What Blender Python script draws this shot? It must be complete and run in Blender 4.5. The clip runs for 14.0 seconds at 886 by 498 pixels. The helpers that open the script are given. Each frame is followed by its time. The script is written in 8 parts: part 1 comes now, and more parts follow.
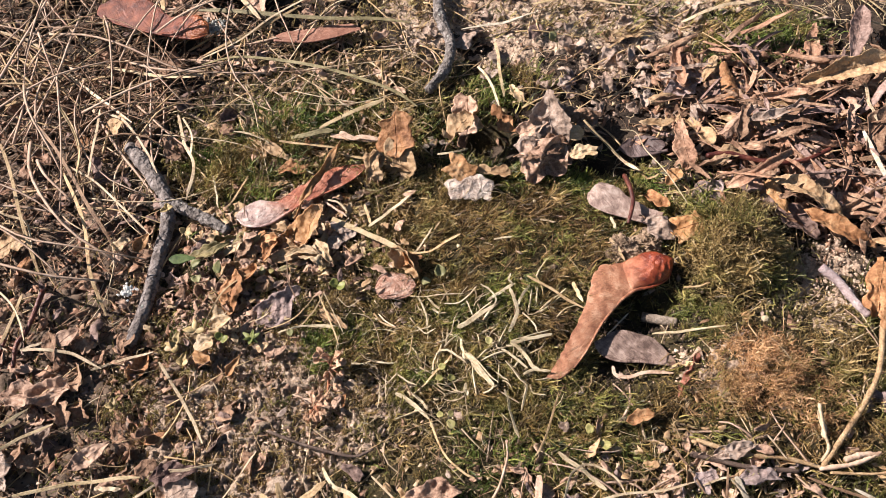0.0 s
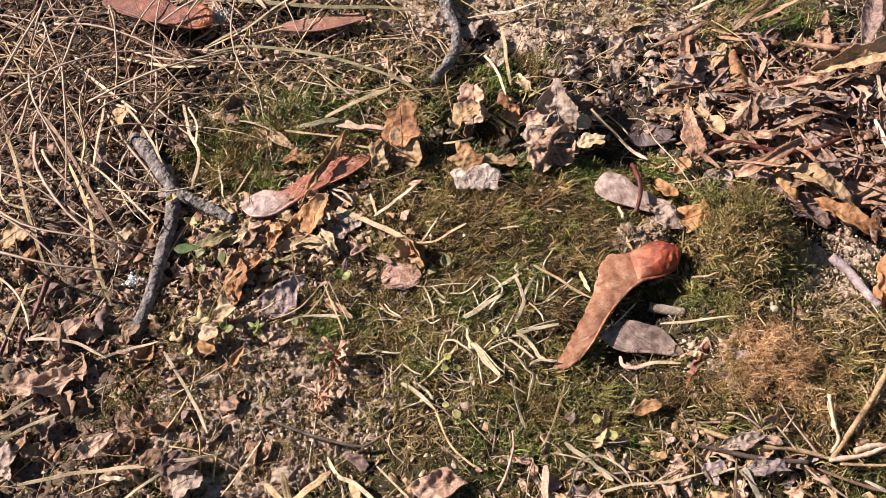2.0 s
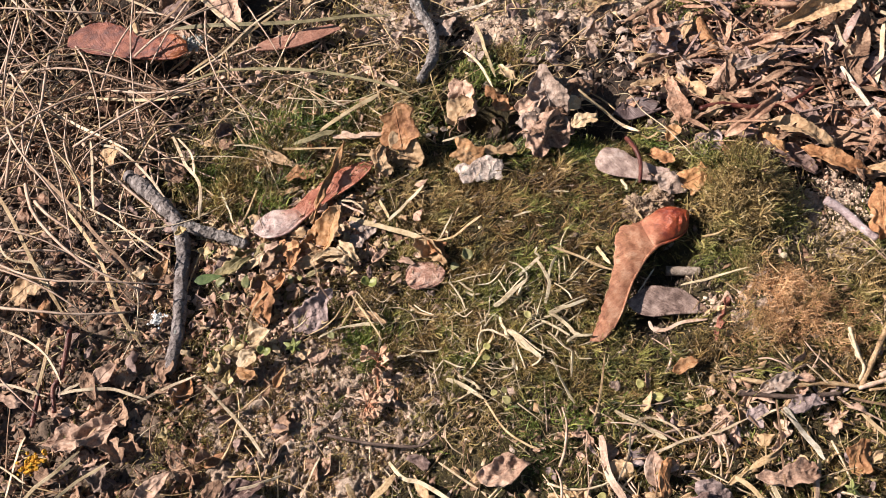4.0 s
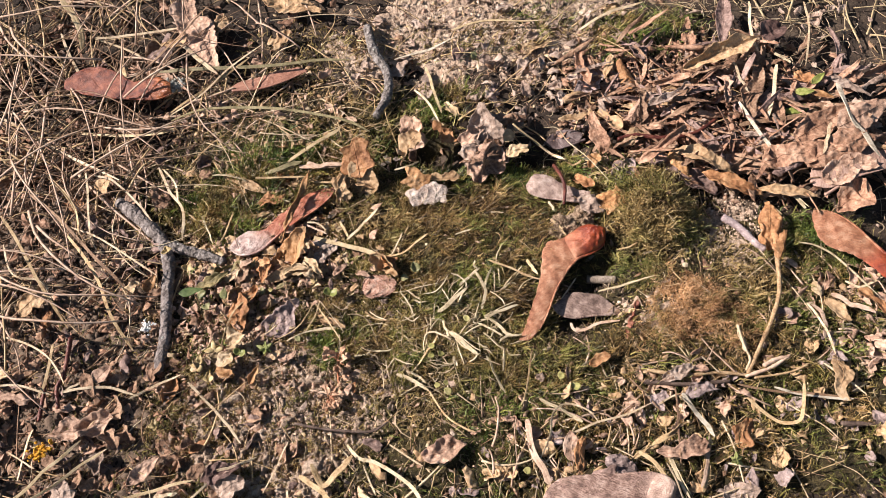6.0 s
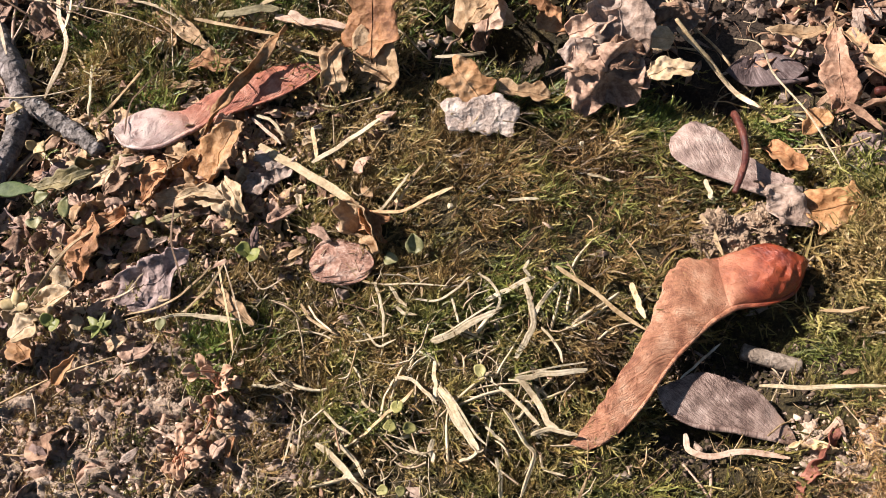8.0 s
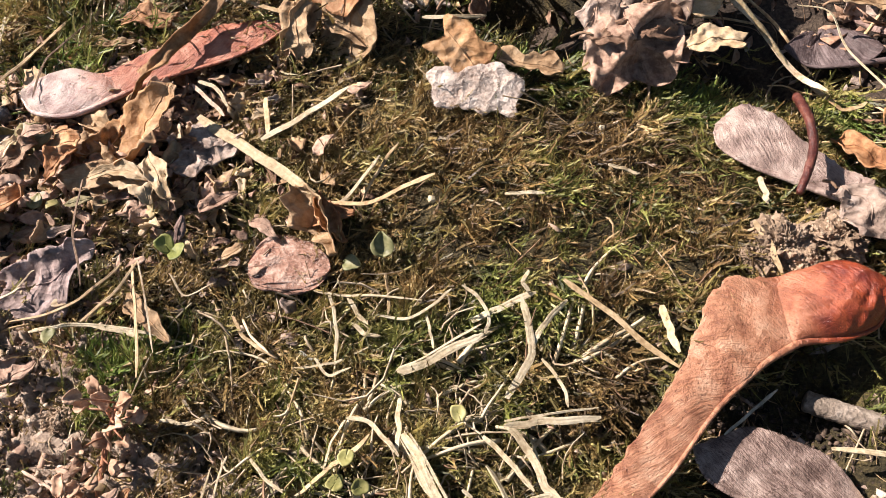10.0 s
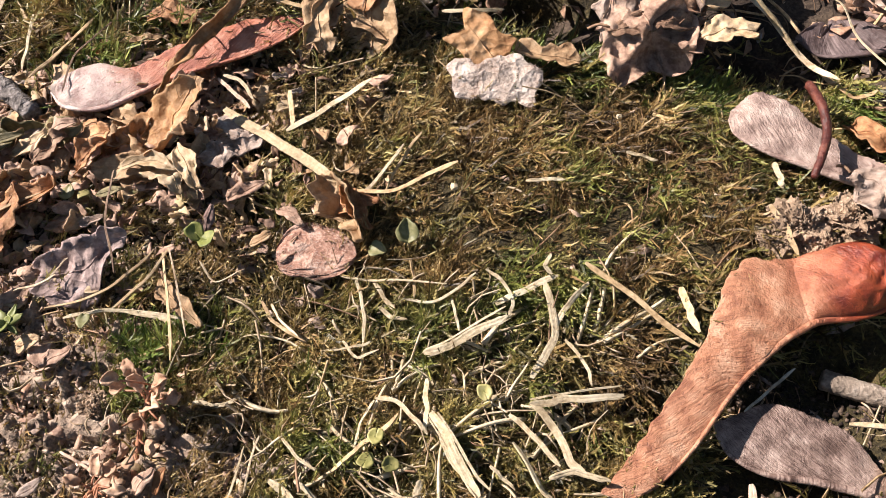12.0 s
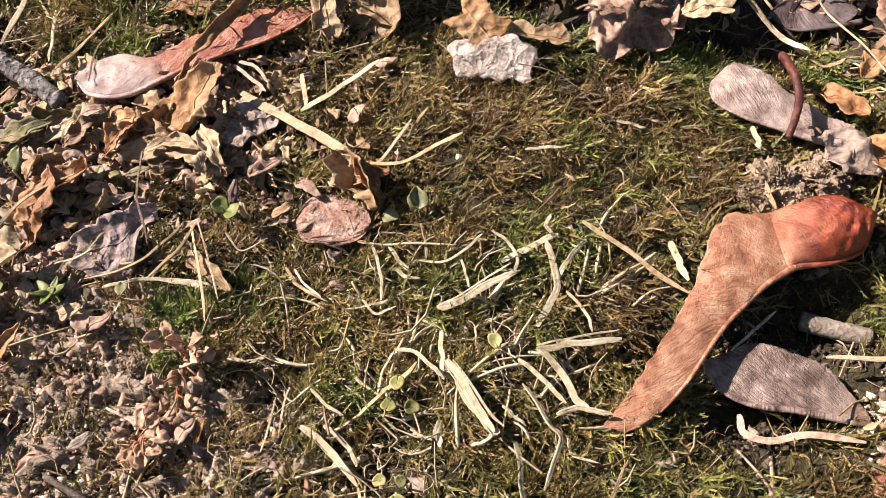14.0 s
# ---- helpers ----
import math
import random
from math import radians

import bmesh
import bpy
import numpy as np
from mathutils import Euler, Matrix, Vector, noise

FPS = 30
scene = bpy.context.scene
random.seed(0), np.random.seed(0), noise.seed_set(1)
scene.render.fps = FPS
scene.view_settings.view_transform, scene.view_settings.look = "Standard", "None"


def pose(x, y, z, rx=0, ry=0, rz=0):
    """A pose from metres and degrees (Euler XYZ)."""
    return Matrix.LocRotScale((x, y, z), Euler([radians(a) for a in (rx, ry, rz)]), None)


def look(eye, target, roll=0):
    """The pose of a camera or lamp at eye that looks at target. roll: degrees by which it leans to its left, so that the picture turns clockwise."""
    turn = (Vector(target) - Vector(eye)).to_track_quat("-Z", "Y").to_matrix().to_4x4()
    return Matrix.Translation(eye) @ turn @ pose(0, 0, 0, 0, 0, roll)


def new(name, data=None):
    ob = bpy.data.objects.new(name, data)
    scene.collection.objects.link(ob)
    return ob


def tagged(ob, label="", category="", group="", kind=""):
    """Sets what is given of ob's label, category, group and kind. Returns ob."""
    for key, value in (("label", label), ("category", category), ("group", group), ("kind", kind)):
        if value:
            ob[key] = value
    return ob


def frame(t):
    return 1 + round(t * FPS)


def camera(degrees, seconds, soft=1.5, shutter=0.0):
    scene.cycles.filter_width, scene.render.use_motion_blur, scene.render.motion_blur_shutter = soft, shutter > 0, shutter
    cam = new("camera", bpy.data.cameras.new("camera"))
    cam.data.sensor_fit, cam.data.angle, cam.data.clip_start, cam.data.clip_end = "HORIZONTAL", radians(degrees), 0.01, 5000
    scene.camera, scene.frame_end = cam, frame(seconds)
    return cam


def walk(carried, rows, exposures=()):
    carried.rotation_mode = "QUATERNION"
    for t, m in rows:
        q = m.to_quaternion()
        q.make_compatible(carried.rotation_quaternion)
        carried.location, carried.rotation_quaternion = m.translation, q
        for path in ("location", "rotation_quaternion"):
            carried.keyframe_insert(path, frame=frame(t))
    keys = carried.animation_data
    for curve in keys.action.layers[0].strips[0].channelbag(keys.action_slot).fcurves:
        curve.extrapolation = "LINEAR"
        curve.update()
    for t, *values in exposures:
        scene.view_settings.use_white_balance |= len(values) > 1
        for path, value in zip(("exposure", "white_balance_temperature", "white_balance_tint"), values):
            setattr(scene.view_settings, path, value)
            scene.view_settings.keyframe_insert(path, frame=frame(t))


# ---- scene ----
cam = camera(56.95, 14.0, 0.7)
PATH = [
    (0, (-0.00165, -0.13138, 0.21304), (-0.00170, -0.01464, 0), -3.23),
    (0.5, (-0.00037, -0.12989, 0.20707), (-0.00061, -0.01772, 0), -2.98),
    (1, (0.00140, -0.12827, 0.20497), (0.00136, -0.01790, 0), -2.82),
    (1.5, (-0.00009, -0.13035, 0.20844), (-0.00097, -0.01814, 0), -3.44),
    (2, (-0.00119, -0.13194, 0.21092), (-0.00362, -0.01797, 0), -4.27),
    (2.2, (-0.00139, -0.13226, 0.21051), (-0.00410, -0.01824, 0), -4.54),
    (4.3, (-0.03037, -0.13169, 0.21780), (-0.00946, -0.01846, 0), -3.15),
    (4.5, (-0.03221, -0.13975, 0.22546), (-0.00922, -0.02314, 0), -2.90),
    (5, (-0.03388, -0.15414, 0.25017), (-0.00754, -0.02337, 0), -2.41),
    (5.5, (-0.02770, -0.15558, 0.25350), (0.00045, -0.01887, 0), -1.84),
    (6, (-0.01943, -0.15270, 0.24804), (0.00838, -0.01701, 0), -1.75),
    (6.5, (-0.00551, -0.13401, 0.21798), (0.01478, -0.01907, 0), -1.73),
    (7, (-0.00100, -0.10938, 0.16416), (0.00137, -0.02598, 0), -4.02),
    (7.5, (0.00922, -0.09185, 0.14711), (0.00260, -0.02213, 0), -5.67),
    (8, (0.01224, -0.08437, 0.13450), (0.00174, -0.02282, 0), -6.87),
    (8.2, (0.01278, -0.08014, 0.12907), (0.00054, -0.02183, 0), -8.36),
    (10.3, (0.01484, -0.07348, 0.10335), (0.00496, -0.02174, 0), -5.73),
    (10.5, (0.01386, -0.07407, 0.10373), (0.00396, -0.02215, 0), -5.77),
    (11, (0.01205, -0.07663, 0.10251), (0.00220, -0.02540, 0), -5.96),
    (11.5, (0.01260, -0.07722, 0.10423), (0.00243, -0.02505, 0), -6.12),
    (12, (0.01216, -0.07758, 0.10520), (0.00180, -0.02426, 0), -6.29),
    (12.5, (0.01125, -0.07528, 0.10403), (0.00093, -0.02212, 0), -6.55),
    (13, (0.01241, -0.07612, 0.10477), (0.00245, -0.02307, 0), -6.43),
    (13.5, (0.01258, -0.07932, 0.10474), (0.00292, -0.02665, 0), -6.52),
    (14, (0.01008, -0.08685, 0.11168), (0.00100, -0.03026, 0), -6.33),
]
walk(cam, [(t, look(eye, target, roll)) for t, eye, target, roll in PATH], [(0, 1.12), (4.3, 1.08), (6.5, 1.08), (8.2, 1.20), (10.3, 1.31), (14, 1.31)])

# ---- light ----
SUN_FROM = Vector((-0.80, 0.28, 0.60))
world = bpy.data.worlds.new("sky")
world.use_nodes = True
scene.world = world
sky_nodes = world.node_tree.nodes
sky = sky_nodes.new("ShaderNodeTexSky")
sky.sky_type, sky.sun_disc = "NISHITA", False
sky.sun_elevation = math.asin(SUN_FROM.normalized().z)
sky.sun_rotation = math.atan2(SUN_FROM.x, SUN_FROM.y)
world.node_tree.links.new(sky.outputs[0], sky_nodes["Background"].inputs[0])
sky_nodes["Background"].inputs[1].default_value = 0.036
sun = new("sun", bpy.data.lights.new("sun", "SUN"))
sun.data.energy, sun.data.angle, sun.data.color = 5.0, radians(0.53), (1.0, 0.89, 0.835)
sun.matrix_world = look(SUN_FROM, (0, 0, 0))


# ---- materials ----
def nodes_of(name):
    m = bpy.data.materials.new(name)
    m.use_nodes = True
    return m, m.node_tree.nodes, m.node_tree.links.new, m.node_tree.nodes["Principled BSDF"]


def put(nodes, kind, **values):
    n = nodes.new("ShaderNode" + kind)
    for key, value in values.items():
        n.inputs[key].default_value = value
    return n


def ramp_of(nodes, colours):
    r = nodes.new("ShaderNodeValToRGB")
    steps = r.color_ramp.elements
    while len(steps) < len(colours):
        steps.new(0.5)
    for n, c in enumerate(colours):
        steps[n].position, steps[n].color = 0.35 + 0.30 * n / max(1, len(colours) - 1), (*c, 1)
    return r


def math_node(nodes, op, a=0.5, b=0.5):
    n = nodes.new("ShaderNodeMath")
    n.operation = op
    n.inputs[0].default_value, n.inputs[1].default_value = a, b
    return n


def organic(name, colours, coarse=120, fine=900, rough=0.75, relief=0.00025, thin=0.0, island=0.0, veins=0.0, spread=0.35, gloss=0.35, lines=0.32, streak=0.0, wrinkle=0.0, blush=None):
    """Dry plant matter or soil: colours over two scales of noise, a shift for each object or island, fine relief, thin: light that comes through."""
    m, nodes, link, bsdf = nodes_of(name)
    where = nodes.new("ShaderNodeNewGeometry")
    info = nodes.new("ShaderNodeObjectInfo")
    big, small = put(nodes, "TexNoise", Scale=coarse, Detail=3.0), put(nodes, "TexNoise", Scale=fine, Detail=5.0, Roughness=0.65)
    for n in (big, small):
        link(where.outputs["Position"], n.inputs["Vector"])
    mix = math_node(nodes, "ADD")
    half = math_node(nodes, "MULTIPLY", b=0.5)
    link(small.outputs["Fac"], half.inputs[0])
    quarter = math_node(nodes, "MULTIPLY", b=0.5)
    link(big.outputs["Fac"], quarter.inputs[0])
    link(half.outputs[0], mix.inputs[0])
    link(quarter.outputs[0], mix.inputs[1])
    tone = mix
    if island:
        shift = math_node(nodes, "MULTIPLY_ADD", b=island)
        shift.inputs[2].default_value = -island / 2
        link(where.outputs["Random Per Island"], shift.inputs[0])
        tone = math_node(nodes, "ADD")
        link(mix.outputs[0], tone.inputs[0])
        link(shift.outputs[0], tone.inputs[1])
    if veins:
        uv = nodes.new("ShaderNodeUVMap")
        pull = nodes.new("ShaderNodeVectorMath")
        pull.operation = "MULTIPLY"
        pull.inputs[1].default_value = (veins, 1.6, 1.0)
        wave = put(nodes, "TexNoise", Scale=2.2, Detail=5.0, Roughness=0.7, Distortion=0.4)
        link(uv.outputs[0], pull.inputs[0])
        link(pull.outputs[0], wave.inputs["Vector"])
    if streak:
        fibre_tone = nodes.new("ShaderNodeMix")
        fibre_tone.data_type = "FLOAT"
        fibre_tone.inputs[0].default_value = streak
        link(tone.outputs[0], fibre_tone.inputs[2])
        link(wave.outputs["Fac"], fibre_tone.inputs[3])
        tone = fibre_tone
    ramp = ramp_of(nodes, colours)
    link(tone.outputs[0], ramp.inputs[0])
    hsv = nodes.new("ShaderNodeHueSaturation")
    value = math_node(nodes, "MULTIPLY_ADD", b=spread)
    value.inputs[2].default_value = 1 - spread / 2
    link(info.outputs["Random"], value.inputs[0])
    link(value.outputs[0], hsv.inputs["Value"])
    link(ramp.outputs[0], hsv.inputs["Color"])
    colour, height_in = hsv.outputs[0], small.outputs["Fac"]
    if veins:
        dark = nodes.new("ShaderNodeMix")
        dark.data_type, dark.blend_type = "RGBA", "MULTIPLY"
        tint = ramp_of(nodes, [(0.50, 0.44, 0.40), (1, 1, 1)])
        tint.color_ramp.elements[0].position, tint.color_ramp.elements[1].position = 0.36, 0.54
        link(wave.outputs["Fac"], tint.inputs[0])
        dark.inputs[0].default_value = lines
        link(colour, dark.inputs[6])
        link(tint.outputs[0], dark.inputs[7])
        colour = dark.outputs[2]
        total = math_node(nodes, "MULTIPLY_ADD", b=0.7)
        link(wave.outputs["Fac"], total.inputs[0])
        link(small.outputs["Fac"], total.inputs[2])
        height_in = total.outputs[0]
    if blush:
        parts = nodes.new("ShaderNodeSeparateXYZ")
        link(uv.outputs[0], parts.inputs[0])
        near = nodes.new("ShaderNodeMapRange")
        for k, n in ((1, 0.55), (2, 1.55), (3, 0.85), (4, 0.0)):
            near.inputs[k].default_value = n
        link(parts.outputs[1], near.inputs[0])
        patchy = math_node(nodes, "MULTIPLY")
        link(near.outputs[0], patchy.inputs[0])
        link(tone.outputs[0], patchy.inputs[1])
        twice = math_node(nodes, "MULTIPLY", b=2.0)
        twice.use_clamp = True
        link(patchy.outputs[0], twice.inputs[0])
        red = nodes.new("ShaderNodeMix")
        red.data_type = "RGBA"
        red.inputs[7].default_value = (*blush, 1)
        link(twice.outputs[0], red.inputs[0])
        link(colour, red.inputs[6])
        colour = red.outputs[2]
    if wrinkle:
        cells = put(nodes, "TexVoronoi", Scale=wrinkle)
        bend = nodes.new("ShaderNodeVectorMath")
        bend.operation = "MULTIPLY_ADD"
        bend.inputs[1].default_value = (0.003, 0.003, 0.003)
        link(big.outputs["Color"], bend.inputs[0])
        link(where.outputs["Position"], bend.inputs[2])
        link(bend.outputs[0], cells.inputs["Vector"])
        crumpled = math_node(nodes, "MULTIPLY_ADD", b=3.0)
        link(cells.outputs["Distance"], crumpled.inputs[0])
        link(height_in, crumpled.inputs[2])
        height_in = crumpled.outputs[0]
    bump = put(nodes, "Bump", Strength=0.8, Distance=relief)
    link(height_in, bump.inputs["Height"])
    link(colour, bsdf.inputs["Base Color"])
    link(bump.outputs[0], bsdf.inputs["Normal"])
    bsdf.inputs["Roughness"].default_value = rough
    bsdf.inputs["Specular IOR Level"].default_value = gloss
    if thin:
        clear = nodes.new("ShaderNodeBsdfTranslucent")
        link(colour, clear.inputs["Color"])
        both = nodes.new("ShaderNodeMixShader")
        both.inputs[0].default_value = thin
        link(bsdf.outputs[0], both.inputs[1])
        link(clear.outputs[0], both.inputs[2])
        link(both.outputs[0], nodes["Material Output"].inputs[0])
    return m


SOIL = organic("soil", [(0.012, 0.008, 0.006), (0.038, 0.026, 0.018), (0.11, 0.08, 0.055)], 90, 1600, 0.95, 0.0006)
PALE_SOIL = organic("pale_soil", [(0.099, 0.069, 0.0506), (0.363, 0.27, 0.198), (0.594, 0.471, 0.362)], 160, 1300, 0.95, 0.001)
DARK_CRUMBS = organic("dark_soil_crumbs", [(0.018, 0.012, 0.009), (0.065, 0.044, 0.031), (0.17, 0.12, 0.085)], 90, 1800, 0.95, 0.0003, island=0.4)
CRUMBS = organic("soil_crumbs", [(0.11, 0.077, 0.0552), (0.363, 0.27, 0.198), (0.594, 0.471, 0.362)], 90, 1800, 0.95, 0.0003, island=0.4)
MOSS_BED = organic("moss_bed", [(0.014, 0.011, 0.005), (0.05, 0.038, 0.015), (0.14, 0.105, 0.042)], 300, 2300, 0.9, 0.0015)


def moss_material(name, dull, fresh, thin=0.18):
    """Moss shoots: each has its own shade, painted darker in low tufts, and its own share of fresh green; leaflets are
    lighter towards their tips, as new growth and as painted self-shadow.
    """
    m, nodes, link, bsdf = nodes_of(name)
    where = nodes.new("ShaderNodeNewGeometry")
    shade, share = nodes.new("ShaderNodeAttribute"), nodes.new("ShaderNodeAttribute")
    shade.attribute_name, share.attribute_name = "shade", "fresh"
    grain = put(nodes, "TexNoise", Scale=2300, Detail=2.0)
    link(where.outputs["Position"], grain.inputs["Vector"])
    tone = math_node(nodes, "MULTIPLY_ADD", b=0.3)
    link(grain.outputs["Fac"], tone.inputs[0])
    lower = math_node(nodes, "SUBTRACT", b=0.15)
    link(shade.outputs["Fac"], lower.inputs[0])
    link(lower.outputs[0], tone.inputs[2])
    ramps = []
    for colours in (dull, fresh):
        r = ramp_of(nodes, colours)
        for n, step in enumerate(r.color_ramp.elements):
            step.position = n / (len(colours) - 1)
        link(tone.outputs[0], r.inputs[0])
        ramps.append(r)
    mix = nodes.new("ShaderNodeMix")
    mix.data_type = "RGBA"
    link(share.outputs["Fac"], mix.inputs[0])
    link(ramps[0].outputs[0], mix.inputs[6])
    link(ramps[1].outputs[0], mix.inputs[7])
    link(mix.outputs[2], bsdf.inputs["Base Color"])
    bsdf.inputs["Roughness"].default_value = 0.5
    bsdf.inputs["Specular IOR Level"].default_value = 0.4
    clear = nodes.new("ShaderNodeBsdfTranslucent")
    link(mix.outputs[2], clear.inputs["Color"])
    both = nodes.new("ShaderNodeMixShader")
    both.inputs[0].default_value = thin
    link(bsdf.outputs[0], both.inputs[1])
    link(clear.outputs[0], both.inputs[2])
    link(both.outputs[0], nodes["Material Output"].inputs[0])
    return m


GOLD = [(0.06, 0.037, 0.0154), (0.185, 0.115, 0.0415), (0.38, 0.248, 0.0912), (0.62, 0.46, 0.241)]
GRASS = [(0.034, 0.042, 0.0106), (0.118, 0.138, 0.0289), (0.275, 0.295, 0.0655), (0.48, 0.46, 0.154)]
MOSS = {
    "olive": (moss_material("olive_moss", GOLD, GRASS), 0.28),
    "green": (moss_material("green_moss", GOLD, [(0.026, 0.042, 0.00963), (0.098, 0.145, 0.027), (0.24, 0.31, 0.0636), (0.45, 0.47, 0.154)]), 0.70),
    "yellow": (moss_material("yellow_moss", [(0.09, 0.060, 0.026), (0.27, 0.188, 0.0771), (0.5, 0.37, 0.159), (0.7, 0.55, 0.318)], GRASS), 0.30),
    "brown": (moss_material("brown_moss", [(0.055, 0.030, 0.0126), (0.16, 0.092, 0.0366), (0.32, 0.20, 0.0848), (0.5, 0.36, 0.183)], GOLD), 0.3),
    "dry": (moss_material("dry_moss", [(0.19, 0.09, 0.04), (0.49, 0.285, 0.135), (0.75, 0.49, 0.26), (0.84, 0.66, 0.44)], GOLD), 0.12),
}


def seed_skin(name, pale, mid, dark, red, amber, first, last, veins=95.0, ink=0.5):
    """Papery seed wing that turns to a glossy red nutlet: mottled, with fine broken veins, dark specks and wrinkles."""
    m, nodes, link, bsdf = nodes_of(name)
    where, uv = nodes.new("ShaderNodeNewGeometry"), nodes.new("ShaderNodeUVMap")
    spot = {}
    for key, scale, detail in (("mottle", 330, 5.0), ("patch", 150, 3.0), ("speck", 2300, 2.0), ("grain", 5200, 3.0)):
        spot[key] = put(nodes, "TexNoise", Scale=scale, Detail=detail, Roughness=0.62)
        link(where.outputs["Position"], spot[key].inputs["Vector"])
    pull = nodes.new("ShaderNodeVectorMath")
    pull.operation = "MULTIPLY"
    pull.inputs[1].default_value = (veins, 0.14 * veins, 1.0)
    link(uv.outputs[0], pull.inputs[0])
    vein = put(nodes, "TexNoise", Scale=1.0, Detail=3.0, Roughness=0.75, Distortion=0.5)
    link(pull.outputs[0], vein.inputs["Vector"])

    def ramp(source, low, high, a, b):
        r = ramp_of(nodes, [a, b])
        r.color_ramp.elements[0].position, r.color_ramp.elements[1].position = low, high
        link(source, r.inputs[0])
        return r.outputs[0]

    def mixed(kind, share, a, b):
        n = nodes.new("ShaderNodeMix")
        n.data_type, n.blend_type = "RGBA", kind
        if isinstance(share, float):
            n.inputs[0].default_value = share
        else:
            link(share, n.inputs[0])
        for k, v in ((6, a), (7, b)):
            if isinstance(v, tuple):
                n.inputs[k].default_value = (*v, 1)
            else:
                link(v, n.inputs[k])
        return n.outputs[2]

    tone = ramp_of(nodes, [dark, mid, pale])
    link(spot["mottle"].outputs["Fac"], tone.inputs[0])
    flesh = ramp_of(nodes, [red, tuple(0.5 * (a + b) for a, b in zip(red, amber)), amber])
    link(spot["mottle"].outputs["Fac"], flesh.inputs[0])
    along = nodes.new("ShaderNodeSeparateXYZ")
    link(uv.outputs[0], along.inputs[0])
    wavy = math_node(nodes, "MULTIPLY_ADD", b=0.16)
    link(spot["patch"].outputs["Fac"], wavy.inputs[0])
    link(along.outputs[1], wavy.inputs[2])
    near = nodes.new("ShaderNodeMapRange")
    for k, n in ((1, first + 0.08), (2, last + 0.08), (3, 1.0), (4, 0.0)):
        near.inputs[k].default_value = n
    near.interpolation_type = "SMOOTHSTEP"
    link(wavy.outputs[0], near.inputs[0])
    colour = mixed("MIX", near.outputs[0], tone.outputs[0], flesh.outputs[0])
    level = math_node(nodes, "SUBTRACT", b=0.5)
    link(vein.outputs["Fac"], level.inputs[0])
    thin = math_node(nodes, "ABSOLUTE")
    link(level.outputs[0], thin.inputs[0])
    lines = ramp(thin.outputs[0], 0.012, 0.055, (0.22, 0.13, 0.10), (1, 1, 1))
    strength = math_node(nodes, "MULTIPLY_ADD", b=1.8 * ink)
    strength.inputs[2].default_value = -0.2 * ink
    link(spot["patch"].outputs["Fac"], strength.inputs[0])
    papery = math_node(nodes, "MULTIPLY_ADD", b=-0.75)
    papery.inputs[2].default_value = 1.0
    link(near.outputs[0], papery.inputs[0])
    inked = math_node(nodes, "MULTIPLY")
    inked.use_clamp = True
    link(strength.outputs[0], inked.inputs[0])
    link(papery.outputs[0], inked.inputs[1])
    colour = mixed("MULTIPLY", inked.outputs[0], colour, lines)
    colour = mixed("MULTIPLY", 0.75, colour, ramp(spot["speck"].outputs["Fac"], 0.30, 0.37, (0.32, 0.22, 0.18), (1, 1, 1)))
    link(colour, bsdf.inputs["Base Color"])
    rough = nodes.new("ShaderNodeMapRange")
    for k, n in ((1, 0.0), (2, 1.0), (3, 0.55), (4, 0.30)):
        rough.inputs[k].default_value = n
    link(near.outputs[0], rough.inputs[0])
    link(rough.outputs[0], bsdf.inputs["Roughness"])
    bsdf.inputs["Specular IOR Level"].default_value = 0.5
    total = math_node(nodes, "MULTIPLY_ADD", b=1.6)
    link(vein.outputs["Fac"], total.inputs[0])
    link(spot["grain"].outputs["Fac"], total.inputs[2])
    more = math_node(nodes, "MULTIPLY_ADD", b=1.2)
    link(spot["speck"].outputs["Fac"], more.inputs[0])
    link(total.outputs[0], more.inputs[2])
    bump = put(nodes, "Bump", Strength=0.75, Distance=0.00022)
    link(more.outputs[0], bump.inputs["Height"])
    link(bump.outputs[0], bsdf.inputs["Normal"])
    return m


